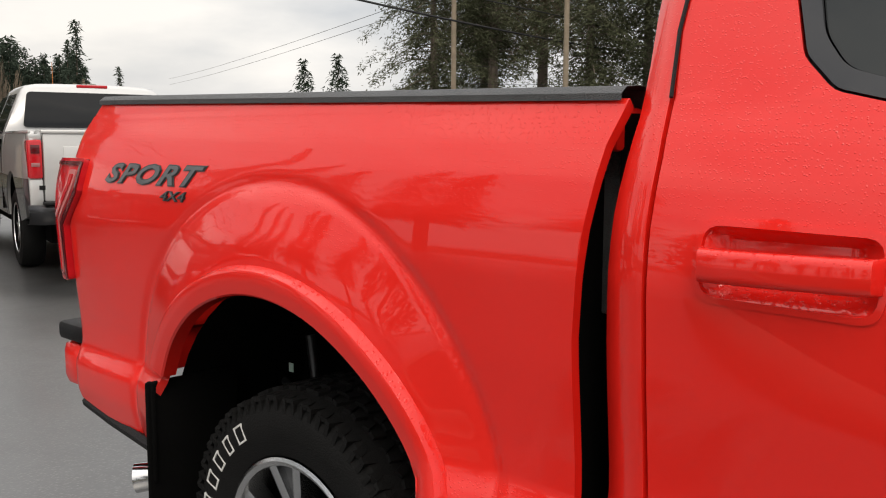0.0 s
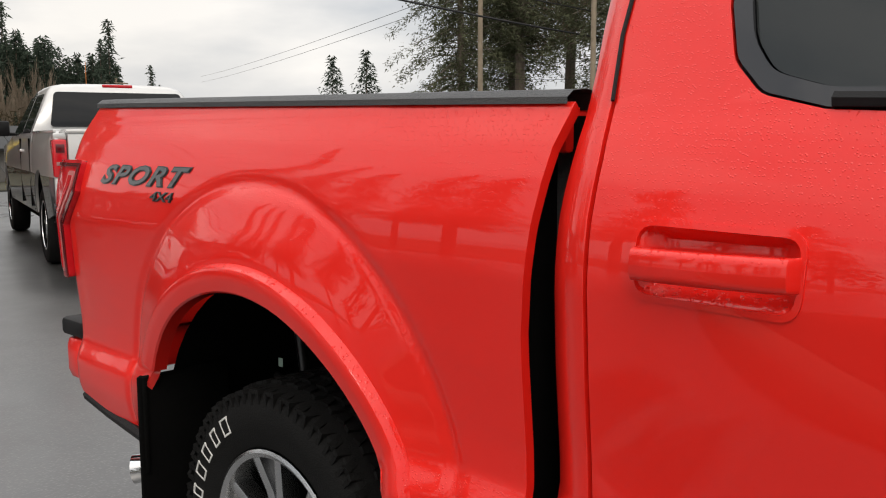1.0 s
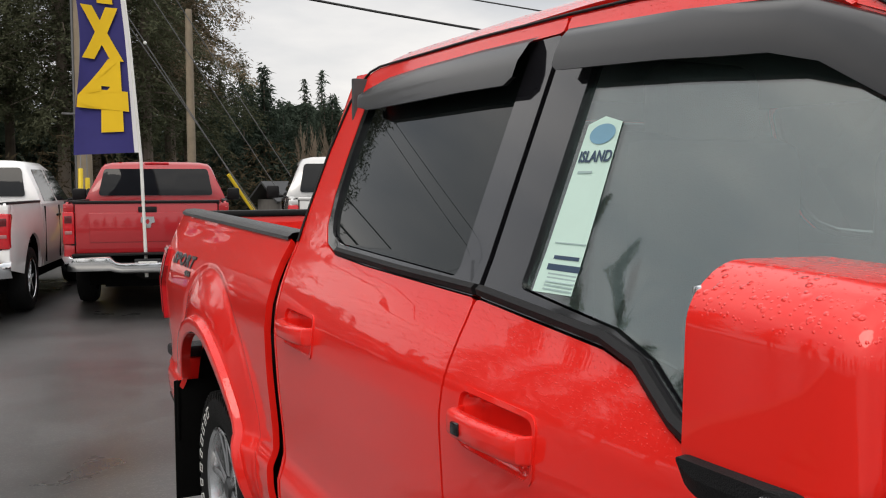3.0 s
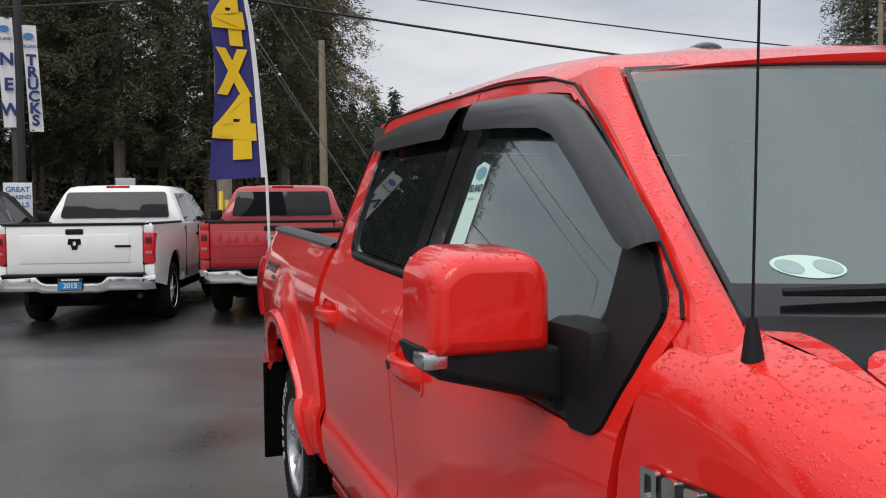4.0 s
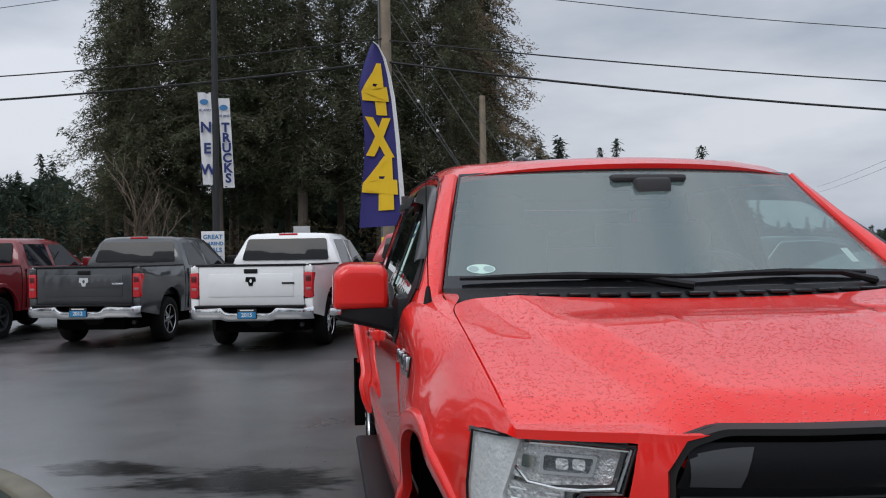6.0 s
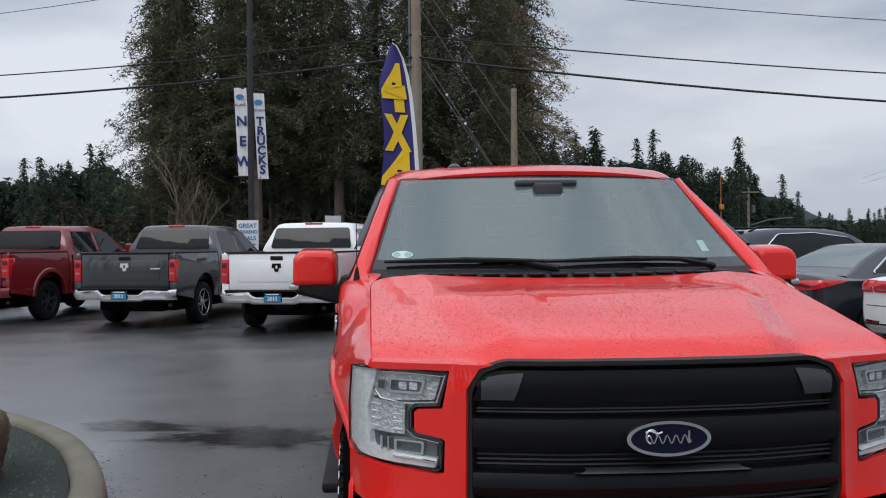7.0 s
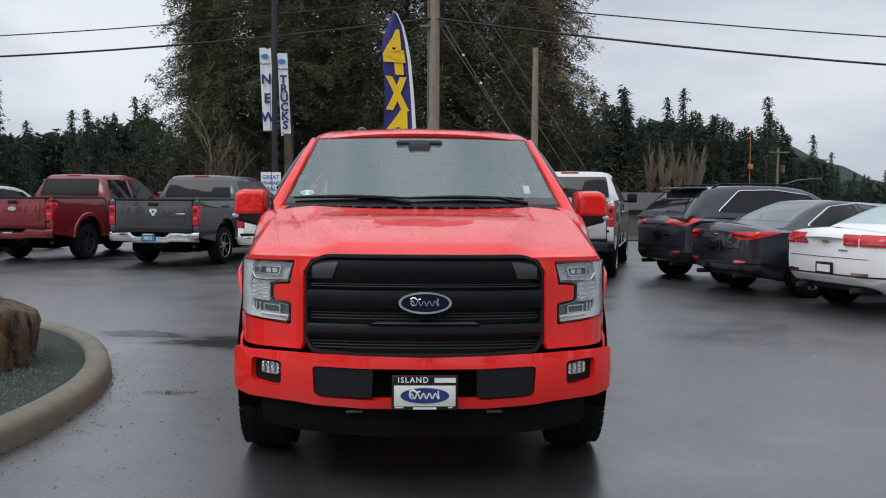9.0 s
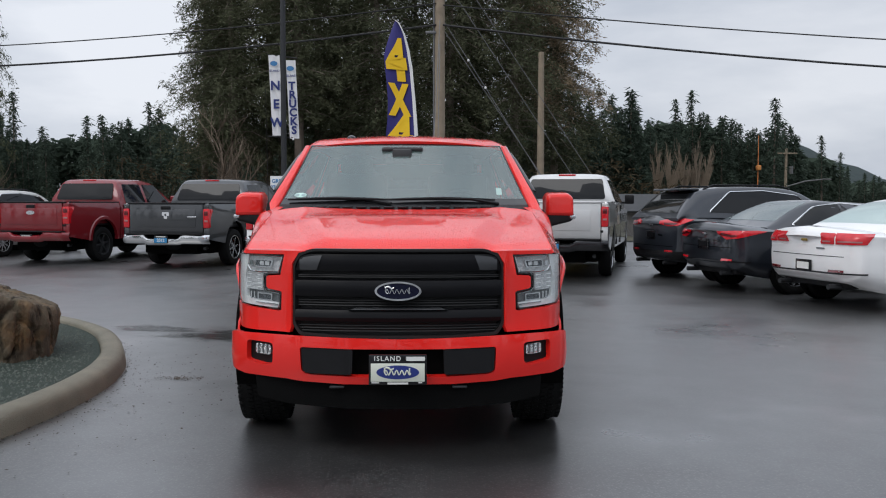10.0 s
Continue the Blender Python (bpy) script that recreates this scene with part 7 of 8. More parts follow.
    zs = (0.48, 0.485, 0.49, 0.495, 0.50) if not suv else (0.36, 0.40, 0.44, 0.48, 0.52)
    part("bumper_lower", outward(grid(bmesh.new(), [[on(-52 + 104 * i / 30, z, 0.008) for i in range(31)] for z in zs]), (0, -1, 0)), TRIM, t)
    if not suv:
        part("undertray", boxes(((0, 0.50, 0.38), (1.30, 0.60, 0.20)), bevel=0.06), TRIM, t, "black plastic lower bumper")
    part("boot_gap", outward(grid(bmesh.new(), [[on(-38 + 76 * i / 20, z, 0.004) for i in range(21)] for z in ((0.700, 0.708) if not suv else (0.600, 0.608))]), (0, -1, 0)), SHADE_BLACK, t)
    zp = 0.80 if suv else 0.56 if lamps == "square" else 0.74
    py = on(0, zp)[1]
    pl = part("plate", boxes(((0, py - 0.005, zp), (0.31, 0.02, 0.16)), bevel=0.005), GLOSSY, t)
    part("plate_panel", boxes(((0, py - 0.017, zp), (0.24, 0.006, 0.09)),), WHITE if lamps == "square" else BAR, pl)
    zb = 0.90 if not suv else 0.98
    part("badge", boxes(((0, on(0, zb)[1], zb), (0.11, 0.03, 0.035)), bevel=0.01), mat("badge_brass", (0.55, 0.38, 0.10), 0.3, 0.8, 0.1, 20) if lamps == "square" else CHROME, t)
    part("script", panel([[(15, 0.79), (23, 0.79), (23, 0.812), (15, 0.812)]], lambda u, v: on(u, v, 0.008), 3, 0.05, (0, -1, 0), 0.004), CHROME, t)
    part("brake_light", boxes(((0, 0.52 if suv else 0.14, 1.60 if suv else 1.075), (0.26, 0.05, 0.02)), bevel=0.006), GLOSSY if lamps == "square" else LENS_DARK, t)
    if suv:
        part("spoiler", boxes(((0, 0.54, 1.625), (1.22, 0.26, 0.035)), bevel=0.012), paint, t)
        wp = bmesh.new()
        tube(wp, [(0.0, 0.20, 1.20), (0.38, 0.22, 1.23)], 0.01, 5)
        part("rear_wiper", wp, TRIM, t)
    part("interior", boxes(((0, 2.1, 0.9), (1.4, 2.0, 0.2)), ((-0.38, 2.3, 1.1), (0.45, 0.12, 0.3)), ((0.38, 2.3, 1.1), (0.45, 0.12, 0.3)), bevel=0.03), CABIN, t)
    return t


far_car("dark blue-grey estate car with roof rails, parked nose out", PAINT_NAVY, (4.27, 11.90, 0), -76, W=0.94, suv=True)
far_car("dark slate saloon car with long red tail lamps", PAINT_SLATE, (4.53, 9.50, 0), -77, H=1.41)
far_car("white saloon car with square twin tail lamps", PAINT_WHITE, (5.15, 7.20, 0), -76, lamps="square")
far_car("pale silver estate car at the end of the pickup row", PAINT_BODY_SUV, (-11.7, 17.6, 0), -16, W=0.95, suv=True, group="row of parked pickups")

# ---- poles, wires, flag, banners, signs ----
WOOD = mat("weathered_pole_wood", (0.26, 0.21, 0.15), 0.85, 0, 0.35, 4, 0.6, 50)
STEEL_D = mat("dark_painted_steel", (0.030, 0.032, 0.034), 0.5, 0.3, 0.2, 9)
WIRE = mat("wire_black", (0.012, 0.012, 0.012), 0.6, 0, 0.1, 9)
GUY = mat("galvanised_wire", (0.16, 0.16, 0.16), 0.5, 0.6, 0.1, 9)
YELLOW = mat("yellow_plastic", (0.75, 0.52, 0.02), 0.5, 0, 0.1, 9)
CLOTH_B = mat("flag_navy_cloth", (0.030, 0.026, 0.16), 0.8, 0, 0.15, 5, 0.2, 500)
CLOTH_Y = mat("flag_yellow_cloth", (0.82, 0.52, 0.012), 0.8, 0, 0.08, 5, 0.2, 500)
CLOTH_W = mat("banner_white_cloth", (0.74, 0.74, 0.74), 0.75, 0, 0.06, 5, 0.2, 500)
INK_B = mat("banner_navy_ink", (0.020, 0.035, 0.16), 0.7, 0, 0.1, 9)
SIGN_B = mat("sign_blue", (0.05, 0.20, 0.42), 0.6, 0, 0.1, 9)


def wood_pole(x, y, h, r, label):
    t = thing("utility_pole", label, "utility pole", at=(x, y, 0))
    part("shaft", tube(bmesh.new(), [(0, 0, -0.1), (0, 0, h * 0.5), (0, 0, h)], [r * 1.15, r, r * 0.8], 14), WOOD, t)
    return t


up = wood_pole(0.62, 25.6, 12.5, 0.17, "tall weathered wooden utility pole with wires")
part("conduit", tube(bmesh.new(), [(-0.19, -0.02, 0), (-0.19, -0.02, 12)], 0.035, 8), GUY, up)
part("cross_arm", boxes(((0, -0.18, 10.55), (2.4, 0.09, 0.11)), bevel=0.01), WOOD, up)
part("bracket", boxes(((-0.25, -0.1, 3.35), (0.5, 0.05, 0.05)), bevel=0.01), GUY, up)
part("bracket", boxes(((-0.3, -0.1, 7.0), (0.35, 0.06, 0.08)), bevel=0.01), GUY, up)
for x in (-1.1, -0.4, 0.4, 1.1):
    ins = bmesh.new()
    lathe(ins, [(0, 0.001), (0, 0.04), (0.05, 0.05), (0.09, 0.03), (0.12, 0.001)], (0, 0, 0), 10)
    part("insulator", moved(ins, Matrix.Translation((x, -0.18, 10.60)) @ Matrix.Rotation(-math.pi / 2, 4, "Y")), LAMP_SILVER, up)
wood_pole(5.20, 35.0, 7.94, 0.15, "short weathered wooden stub pole before the trees")
p3 = wood_pole(26.1, 60.0, 5.3, 0.10, "distant wooden pole with a transformer and a lamp arm")
tr = bmesh.new()
lathe(tr, [(0, 0.001), (0, 0.25), (0.9, 0.25), (0.9, 0.001)], (0, 0, 0), 14)
part("transformer", moved(tr, Matrix.Translation((0.36, 0, 3.5)) @ Matrix.Diagonal((0.6, 0.6, 0.6, 1)) @ Matrix.Rotation(-math.pi / 2, 4, "Y")), GUY, p3)
part("cross_arm", boxes(((0, -0.1, 4.95), (1.5, 0.08, 0.09)), bevel=0.01), WOOD, p3)
part("lamp_arm", tube(bmesh.new(), [(0, 0, 2.55), (1.4, 0, 2.95), (2.8, 0, 3.1)], 0.05, 6), GUY, p3)
part("lamp_head", boxes(((3.0, 0, 3.1), (0.6, 0.22, 0.10)), bevel=0.04), GUY, p3)
p4 = thing("mast", "slim orange mast at the roadside", "mast", at=(24.0, 59.8, 0))
part("shaft", tube(bmesh.new(), [(0, 0, 0), (0, 0, 6.2)], [0.065, 0.02], 8), mat("orange_mast", (0.55, 0.19, 0.05), 0.6, 0, 0.2, 6), p4)
part("mast_box", boxes(((0, -0.1, 3.9), (0.32, 0.3, 0.36)), bevel=0.05), mat("orange_box", (0.6, 0.24, 0.06), 0.6, 0, 0.2, 6), p4)
wood_pole(21.9, 24.5, 13.0, 0.085, "slim weathered pole before the roadside trees")
wood_pole(24.4, 21.5, 13.0, 0.09, "grey wooden utility pole before the roadside trees")


def wire(name, a, b, sag, r=0.02, material=WIRE, label="black overhead wire between the utility poles"):
    pts = []
    for k in range(25):
        t = k / 24
        p = Vector(a).lerp(Vector(b), t)
        p.z -= sag * 4 * t * (1 - t)
        pts.append(p)
    ob = link(name, tube(bmesh.new(), pts, r, 5), material)
    return tagged(ob, label, "wire", group="overhead wires")


wire("overhead_wire", (0.5, 25.5, 7.25), (-42, 31, 7.2), 1.2, 0.034)
wire("overhead_wire", (0.5, 25.5, 7.95), (-42, 31, 7.9), 1.2, 0.020)
wire("overhead_wire", (0.7, 25.5, 7.25), (60.7, 19.4, 6.0), 1.71, 0.036)
wire("overhead_wire", (0.7, 25.5, 7.90), (60.7, 19.4, 6.36), 1.32, 0.022)
wire("overhead_wire", (0.7, 25.5, 9.75), (60.7, 19.4, 10.05), 2.25, 0.013)
wood_pole(-42, 31, 11.5, 0.17, "wooden utility pole far down the road")
wood_pole(60.7, 19.4, 11.5, 0.17, "wooden utility pole far down the road")
for dz in (0.0, 0.5):
    wire("overhead_wire", (21.9, 24.5, 6.35 + 0.7 * dz), (67.6, 118.0, 9.3 + 1.6 * dz), 0.3, 0.012)
    wire("overhead_wire", (21.9, 24.5, 3.4 + 1.2 * dz), (24.4, 21.5, 3.35 + 1.2 * dz), 0.05, 0.007)
wire("overhead_wire", (-0.4, 25.4, 10.7), (-42, 31, 9.9), 2.0, 0.010)
wire("overhead_wire", (-1.1, 25.4, 10.7), (-42, 30.6, 10.4), 1.7, 0.010)
for x, z, yy in ((5.3, 7.4, 25.4), (5.5, 7.1, 25.8), (6.6, 8.8, 26.3), (7.4, 9.7, 26.8)):
    wire("guy_wire", (0.75, 25.6, z), (x, yy, 0.2), 0.0, 0.013, GUY, "thin galvanised guy wire down to the ground")
for x, yy, z in ((0.24, 23.0, 7.4), (0.47, 23.4, 6.6), (5.5, 25.8, 7.1)):
    if x < 1:
        wire("guy_wire", (0.62, 25.4, z), (x, yy, 0.05), 0.0, 0.013, GUY, "thin galvanised guy wire down to the ground")
    g = link("guy_guard", tube(bmesh.new(), [Vector((x, yy, 0.05)).lerp(Vector((0.62, 25.4, z)), t) for t in (0.0, 0.26)], 0.055, 8), YELLOW)
    tagged(g, "yellow plastic guard on a guy wire", "guy guard", group="guy guards")
for z in (6.1, 5.2):
    q = Vector((5.3, 25.4, 0.2)).lerp(Vector((0.75, 25.6, 7.4)), (z - 0.2) / 7.2)
    ins = bmesh.new()
    bmesh.ops.create_uvsphere(ins, u_segments=10, v_segments=6, radius=0.045)
    tagged(link("guy_insulator", moved(ins, Matrix.Translation(q)), WHITE), "small pale insulator on a guy wire", "insulator")

# banner pole
bp = thing("banner_pole", "dark steel lot pole carrying two white banners", "banner pole", at=(-3.95, 21.6, 0))
part("shaft", tube(bmesh.new(), [(0, 0, 0), (0, 0, 9.5)], [0.085, 0.07], 12), STEEL_D, bp)
for z in (5.62, 3.28):
    part("cross_rod", tube(bmesh.new(), [(-0.45, 0, z), (0.40, 0, z - (0.1 if z > 4 else 0.04))], 0.014, 6), STEEL_D, bp)


def banner(x0, x1, z0, z1, word, small):
    n = 9
    lean = lambda z: 0.045 * (5.6 - z)
    rows = [[(x0 + lean(z0 + (z1 - z0) * j / 12) + (x1 - x0) * i / n, -0.02 + 0.03 * math.sin(i * 0.9 + j * 0.7) * (i / n) * (1 - i / n) * 4, z0 + (z1 - z0) * j / 12) for i in range(n + 1)] for j in range(13)]
    b = part("banner", outward(grid(bmesh.new(), rows), (0, -1, 0)), CLOTH_W, bp, "white vinyl banner with navy lettering")
    xm = (x0 + x1) / 2
    part("banner_oval", panel([ellipse(xm, z1 - 0.24, 0.105, 0.07, 24)], lambda x, z: (x, -0.06, z), 0.1, 0.1, (0, -1, 0), 0.002), SIGN_B, b)
    part("banner_lettering", moved(letters(small, 0.085, 0.001, 0.002), Matrix.Translation((xm + lean(z1 - 0.45), -0.06, z1 - 0.45))), INK_B, b)
    h = (z1 - z0 - 0.72) / len(word)
    for i, c in enumerate(word):
        part("banner_letter", moved(letters(c, min(0.36, h * 1.25), 0.001, 0.012), Matrix.Translation((xm + lean(z1 - 0.62 - h * (i + 0.5)), -0.06, z1 - 0.62 - h * (i + 0.5)))), INK_B, b)


banner(-0.42, -0.10, 3.30, 5.60, "NEW", "ISLAND")
banner(0.075, 0.35, 3.22, 5.46, "TRUCKS", "ISLAND")
sg = thing("lot_sign", "white upright sale sign with blue lettering on a post", "sign", at=(-4.0, 21.2, 0))
part("sign_board", boxes(((0, 0, 1.65), (0.55, 0.03, 0.95)), bevel=0.005), CLOTH_W, sg)
part("sign_post", tube(bmesh.new(), [(0, 0.03, 0), (0, 0.03, 1.3)], 0.025, 8), STEEL_D, sg)
for word, z, size in (("GREAT", 1.98, 0.15), ("YEAREND", 1.82, 0.115), ("DEALS", 1.66, 0.15)):
    part("sign_lettering", moved(letters(word, size, 0.001, 0.004), Matrix.Translation((0, -0.02, z))), SIGN_B, sg)
part("sign_bar", boxes(((0, -0.018, 1.50), (0.40, 0.005, 0.03)), ((0, -0.018, 1.43), (0.36, 0.005, 0.03)), ((0, -0.018, 1.36), (0.38, 0.005, 0.03)), ((0, -0.018, 1.26), (0.30, 0.005, 0.05))), SIGN_B, sg)
s2 = thing("road_sign", "back of a pale grey road sign", "sign", at=(-1.9, 23.5, 0))
part("sign_board", boxes(((0, 0, 2.0), (0.45, 0.02, 0.6)), bevel=0.005), mat("sign_grey", (0.5, 0.5, 0.5), 0.5, 0.2, 0.1, 9), s2)
part("sign_post", tube(bmesh.new(), [(0, 0.03, 0), (0, 0.03, 2.2)], 0.03, 8), GUY, s2)

# feather flag on the red pickup's hitch
FX, FY = 0.05, 13.05
rod = [(0.02, 0.42), (0.01, 1.0), (-0.01, 1.85), (-0.06, 2.6), (-0.11, 3.34), (-0.17, 4.0), (-0.23, 4.35), (-0.31, 4.64), (-0.42, 4.86), (-0.50, 4.92)]
rod_x = table([p[1] for p in rod], [p[0] for p in rod], 0.02)
flag = thing("feather_flag", "navy feather flag with yellow 4X4 lettering on a curved pole", "flag", at=(0, FY, 0))
part("flag_pole", tube(bmesh.new(), [(FX + x, 0, z) for x, z in rod], [0.022, 0.022, 0.020, 0.018, 0.015, 0.012, 0.010, 0.009, 0.008, 0.007], 8), WHITE, flag, "white bent pole")


def cloth(u, z):
    """u from 0 at the pole to 1 at the free edge"""
    left = -0.70 if z < 4.2 else -0.70 + 0.33 * (z - 4.2)
    left += 0.05 * math.sin(2.3 * z + 0.4)
    x0 = rod_x(z)
    x = x0 + min(0.0, left - x0) * u
    return (FX + x, 0.30 * u + 0.06 * math.sin(5.0 * u + 1.7 * z) * u, z - (0.03 - 0.10 * (1 if z > 2.4 else 0)) * u)


Z_LOW = 1.96
rows = [[cloth(i / 10, Z_LOW + (4.90 - Z_LOW) * j / 40) for i in range(11)] for j in range(41)]
fl = part("flag_cloth", outward(grid(bmesh.new(), rows), (0, -1, 0)), CLOTH_B, flag)
hem = [[tuple(Vector(cloth(u, Z_LOW + (4.88 - Z_LOW) * j / 40)) + Vector((0, -0.006, 0))) for u in (0.0, 0.09)] for j in range(41)]
part("flag_hem", outward(grid(bmesh.new(), hem), (0, -1, 0)), CLOTH_W, fl)
for c, z, hgt, wdt in (("4", 4.14, 0.98, 0.78), ("X", 3.36, 0.74, 0.80), ("4", 2.64, 0.98, 0.86)):
    bm = letters(c, 1.0, 0.0, 0.075)
    bmesh.ops.subdivide_edges(bm, edges=bm.edges[:], cuts=2)
    zs = [v.co.z for v in bm.verts]
    xs_ = [v.co.x for v in bm.verts]
    cz, cx = (max(zs) + min(zs)) / 2, (max(xs_) + min(xs_)) / 2
    for v in bm.verts:
        u = 0.56 - (v.co.x - cx) / (max(xs_) - min(xs_)) * wdt
        p = Vector(cloth(u, z + (v.co.z - cz) / (max(zs) - min(zs)) * hgt * 0.86))
        v.co = p + Vector((0, -0.03, 0))
    part("flag_letter", outward(bm, (0, -1, 0)), CLOTH_Y, fl)


# ---- trees ----
def needles(name, a, b):
    m = mat(name, a, 0.75, 0, 0.3, 0.35, second=b, spec=0.08, random_tone=0.12)
    n, l = m.node_tree.nodes, m.node_tree.links
    geo, hsv, rng = n.new("ShaderNodeNewGeometry"), n.new("ShaderNodeHueSaturation"), n.new("ShaderNodeMapRange")
    rng.inputs[3].default_value, rng.inputs[4].default_value = 0.75, 1.2
    src = n["Principled BSDF"].inputs["Base Color"].links[0].from_socket
    l.new(geo.outputs["Random Per Island"], rng.inputs[0])
    l.new(rng.outputs[0], hsv.inputs["Value"])
    l.new(src, hsv.inputs["Color"])
    l.new(hsv.outputs["Color"], n["Principled BSDF"].inputs["Base Color"])
    # thin needles let light through
    leaf, both = n.new("ShaderNodeBsdfTranslucent"), n.new("ShaderNodeMixShader")
    both.inputs[0].default_value = 0.34
    l.new(hsv.outputs["Color"], leaf.inputs["Color"])
    l.new(n["Principled BSDF"].outputs[0], both.inputs[1])
    l.new(leaf.outputs[0], both.inputs[2])
    l.new(both.outputs[0], n["Material Output"].inputs["Surface"])
    return m


NEEDLES = needles("fir_needles", (0.068, 0.088, 0.048), (0.155, 0.156, 0.096))
NEEDLES_BROWN = needles("dry_fir_needles", (0.20, 0.156, 0.10), (0.34, 0.262, 0.175))
NEEDLES_FAR = needles("far_needles", (0.050, 0.072, 0.056), (0.085, 0.112, 0.080))
BRUSH = needles("brown_brush", (0.055, 0.042, 0.028), (0.10, 0.078, 0.045))
BARK = mat("fir_bark", (0.15, 0.12, 0.095), 0.9, 0, 0.4, 3, 0.8, 14)
TWIGS = mat("bare_twigs", (0.14, 0.105, 0.075), 0.9, 0, 0.3, 3)


def blades(verts, faces, p, d, size, rng, droop=0.6, fat=1.0):
    """One tapered spray of needles at p."""
    side = Vector((-d.y, d.x, rng.uniform(-0.4, 0.4))).normalized() * rng.choice((-1, 1))
    out = (d * rng.uniform(0.0, 0.8) + side * rng.uniform(0.1, 0.8) + Vector((rng.uniform(-0.7, 0.7), rng.uniform(-0.7, 0.7), rng.uniform(-0.5, 0.5) - droop * rng.uniform(0.2, 0.9)))).normalized()
    w = out.cross(Vector((rng.uniform(-1, 1), rng.uniform(-1, 1), rng.uniform(0.2, 1)))).normalized() * size * fat * rng.uniform(0.07, 0.15)
    b = len(verts)
    verts.extend((tuple(p + w), tuple(p - w), tuple(p + out * size)))
    faces.append((b, b + 1, b + 2))


def conifer(seed, h, bare, r, branches, steps, size, shape=0.75, droop=0.45, tuft=6, fat=1.0):
    rng = random.Random(seed)
    trunk = bmesh.new()
    lean = (rng.uniform(-0.02, 0.02), rng.uniform(-0.02, 0.02))
    tube(trunk, [(lean[0] * h * t, lean[1] * h * t, h * t) for t in (-0.01, 0.25, 0.5, 0.75, 1.0)], [0.0135 * h, 0.011 * h, 0.008 * h, 0.0045 * h, 0.001 * h], 9)
    verts, faces = [], []
    for k in range(branches):
        t = bare + (1 - bare) * (k + rng.random()) / branches
        z = h * t
        u = (t - bare) / (1 - bare)
        length = r * ((1 - u) ** shape) * rng.uniform(0.32, 1.2) * min(1.0, 0.45 + u * 4) + 0.15
        a = k * 2.399 + rng.uniform(-0.5, 0.5)
        d = Vector((math.cos(a), math.sin(a), 0))
        up = rng.uniform(0.05, 0.3)
        base = Vector((lean[0] * z, lean[1] * z, z))
        tip = []
        for j in range(4):
            q = j / 3
            tip.append(base + d * length * q + Vector((0, 0, length * (up * q - (droop + up * 0.5) * q * q))))
        if h > 12:
            tube(trunk, tip[:3], [0.0028 * h * (1 - u * 0.7), 0.002 * h * (1 - u * 0.7), 0.0008 * h], 4, False)
        n = max(3, int(steps * length / r) + 2)
        for j in range(n):
            q = 0.12 + 0.88 * (j + rng.random() * 0.8) / n
            p = base + d * length * q + Vector((0, 0, length * (up * q - (droop + up * 0.5) * q * q)))
            wide = 0.24 * length * math.sin(math.pi * min(1.0, 0.15 + q * 0.85)) + 0.05
            for _ in range(int(tuft * rng.uniform(0.35, 1.65))):
                o = max(-1.2, min(1.2, rng.gauss(0, 0.55))) * wide
                spot = p + Vector((-d.y, d.x, 0)) * o + d * rng.gauss(0, 0.14) + Vector((0, 0, -0.35 * abs(o) + rng.gauss(-0.04, 0.12)))
                blades(verts, faces, spot, d, size * rng.uniform(0.6, 1.25), rng, fat=fat)
    return trunk, verts, faces


def crown_mesh(name, verts, faces, material):
    me = bpy.data.meshes.new(name)
    me.from_pydata(verts, [], faces)
    me.materials.append(material)
    return me


def tree_kind(seed, label, group, material=NEEDLES, **kw):
    t = thing("conifer_tree", label, "tree", group, at=(0, -300, -60))
    trunk, verts, faces = conifer(seed, **kw)
    part("trunk", trunk, BARK, t)
    c = new("crown", crown_mesh("crown", verts, faces, material))
    c.parent = t
    return t


def plant(kind, x, y, turn, scale=1.0, tall=1.0, z=0.0):
    kind.scale = (scale, scale, scale * tall)
    t = copy_thing(kind, pose(x, y, z, 0, 0, turn))
    kind.scale = (1, 1, 1)
    return t


BIG = "tall dark conifer with drooping branches and a bare lower trunk"
big = [tree_kind(11, BIG, "grove behind the lot", h=17.0, bare=0.22, r=3.4, branches=190, steps=22, size=0.18, droop=0.45, tuft=15, fat=1.25),
       tree_kind(12, BIG, "grove behind the lot", h=18.0, bare=0.27, r=3.2, branches=190, steps=21, size=0.19, shape=0.5, droop=0.4, tuft=15, fat=1.25),
       tree_kind(13, BIG, "grove behind the lot", h=16.0, bare=0.19, r=3.6, branches=190, steps=23, size=0.19, droop=0.55, tuft=15, fat=1.25),
       tree_kind(14, BIG, "grove behind the lot", material=NEEDLES_BROWN, h=19.0, bare=0.28, r=3.3, branches=190, steps=21, size=0.19, shape=0.5, droop=0.5, tuft=15, fat=1.25)]
grove = [(-7.9, 33.4, 2, 0.95), (-6.4, 36.8, 0, 0.9), (-5.0, 32.4, 1, 0.95), (-3.4, 36.0, 2, 1.05), (-1.9, 32.8, 0, 1.0), (-0.4, 36.8, 1, 0.84), (1.1, 33.0, 2, 1.05), (2.6, 37.2, 3, 0.84), (3.9, 33.6, 0, 0.92), (5.3, 36.8, 3, 0.95), (6.2, 38.0, 2, 0.98), (-9.3, 38.0, 3, 0.66), (-8.7, 34.6, 0, 0.86), (-5.2, 40.0, 1, 1.0)]
for i, (x, y, kind, s) in enumerate(grove):
    plant(big[kind], x * 1.2, -4.6 + (y + 4.6) * 1.2, 47 * i, s * 1.2)
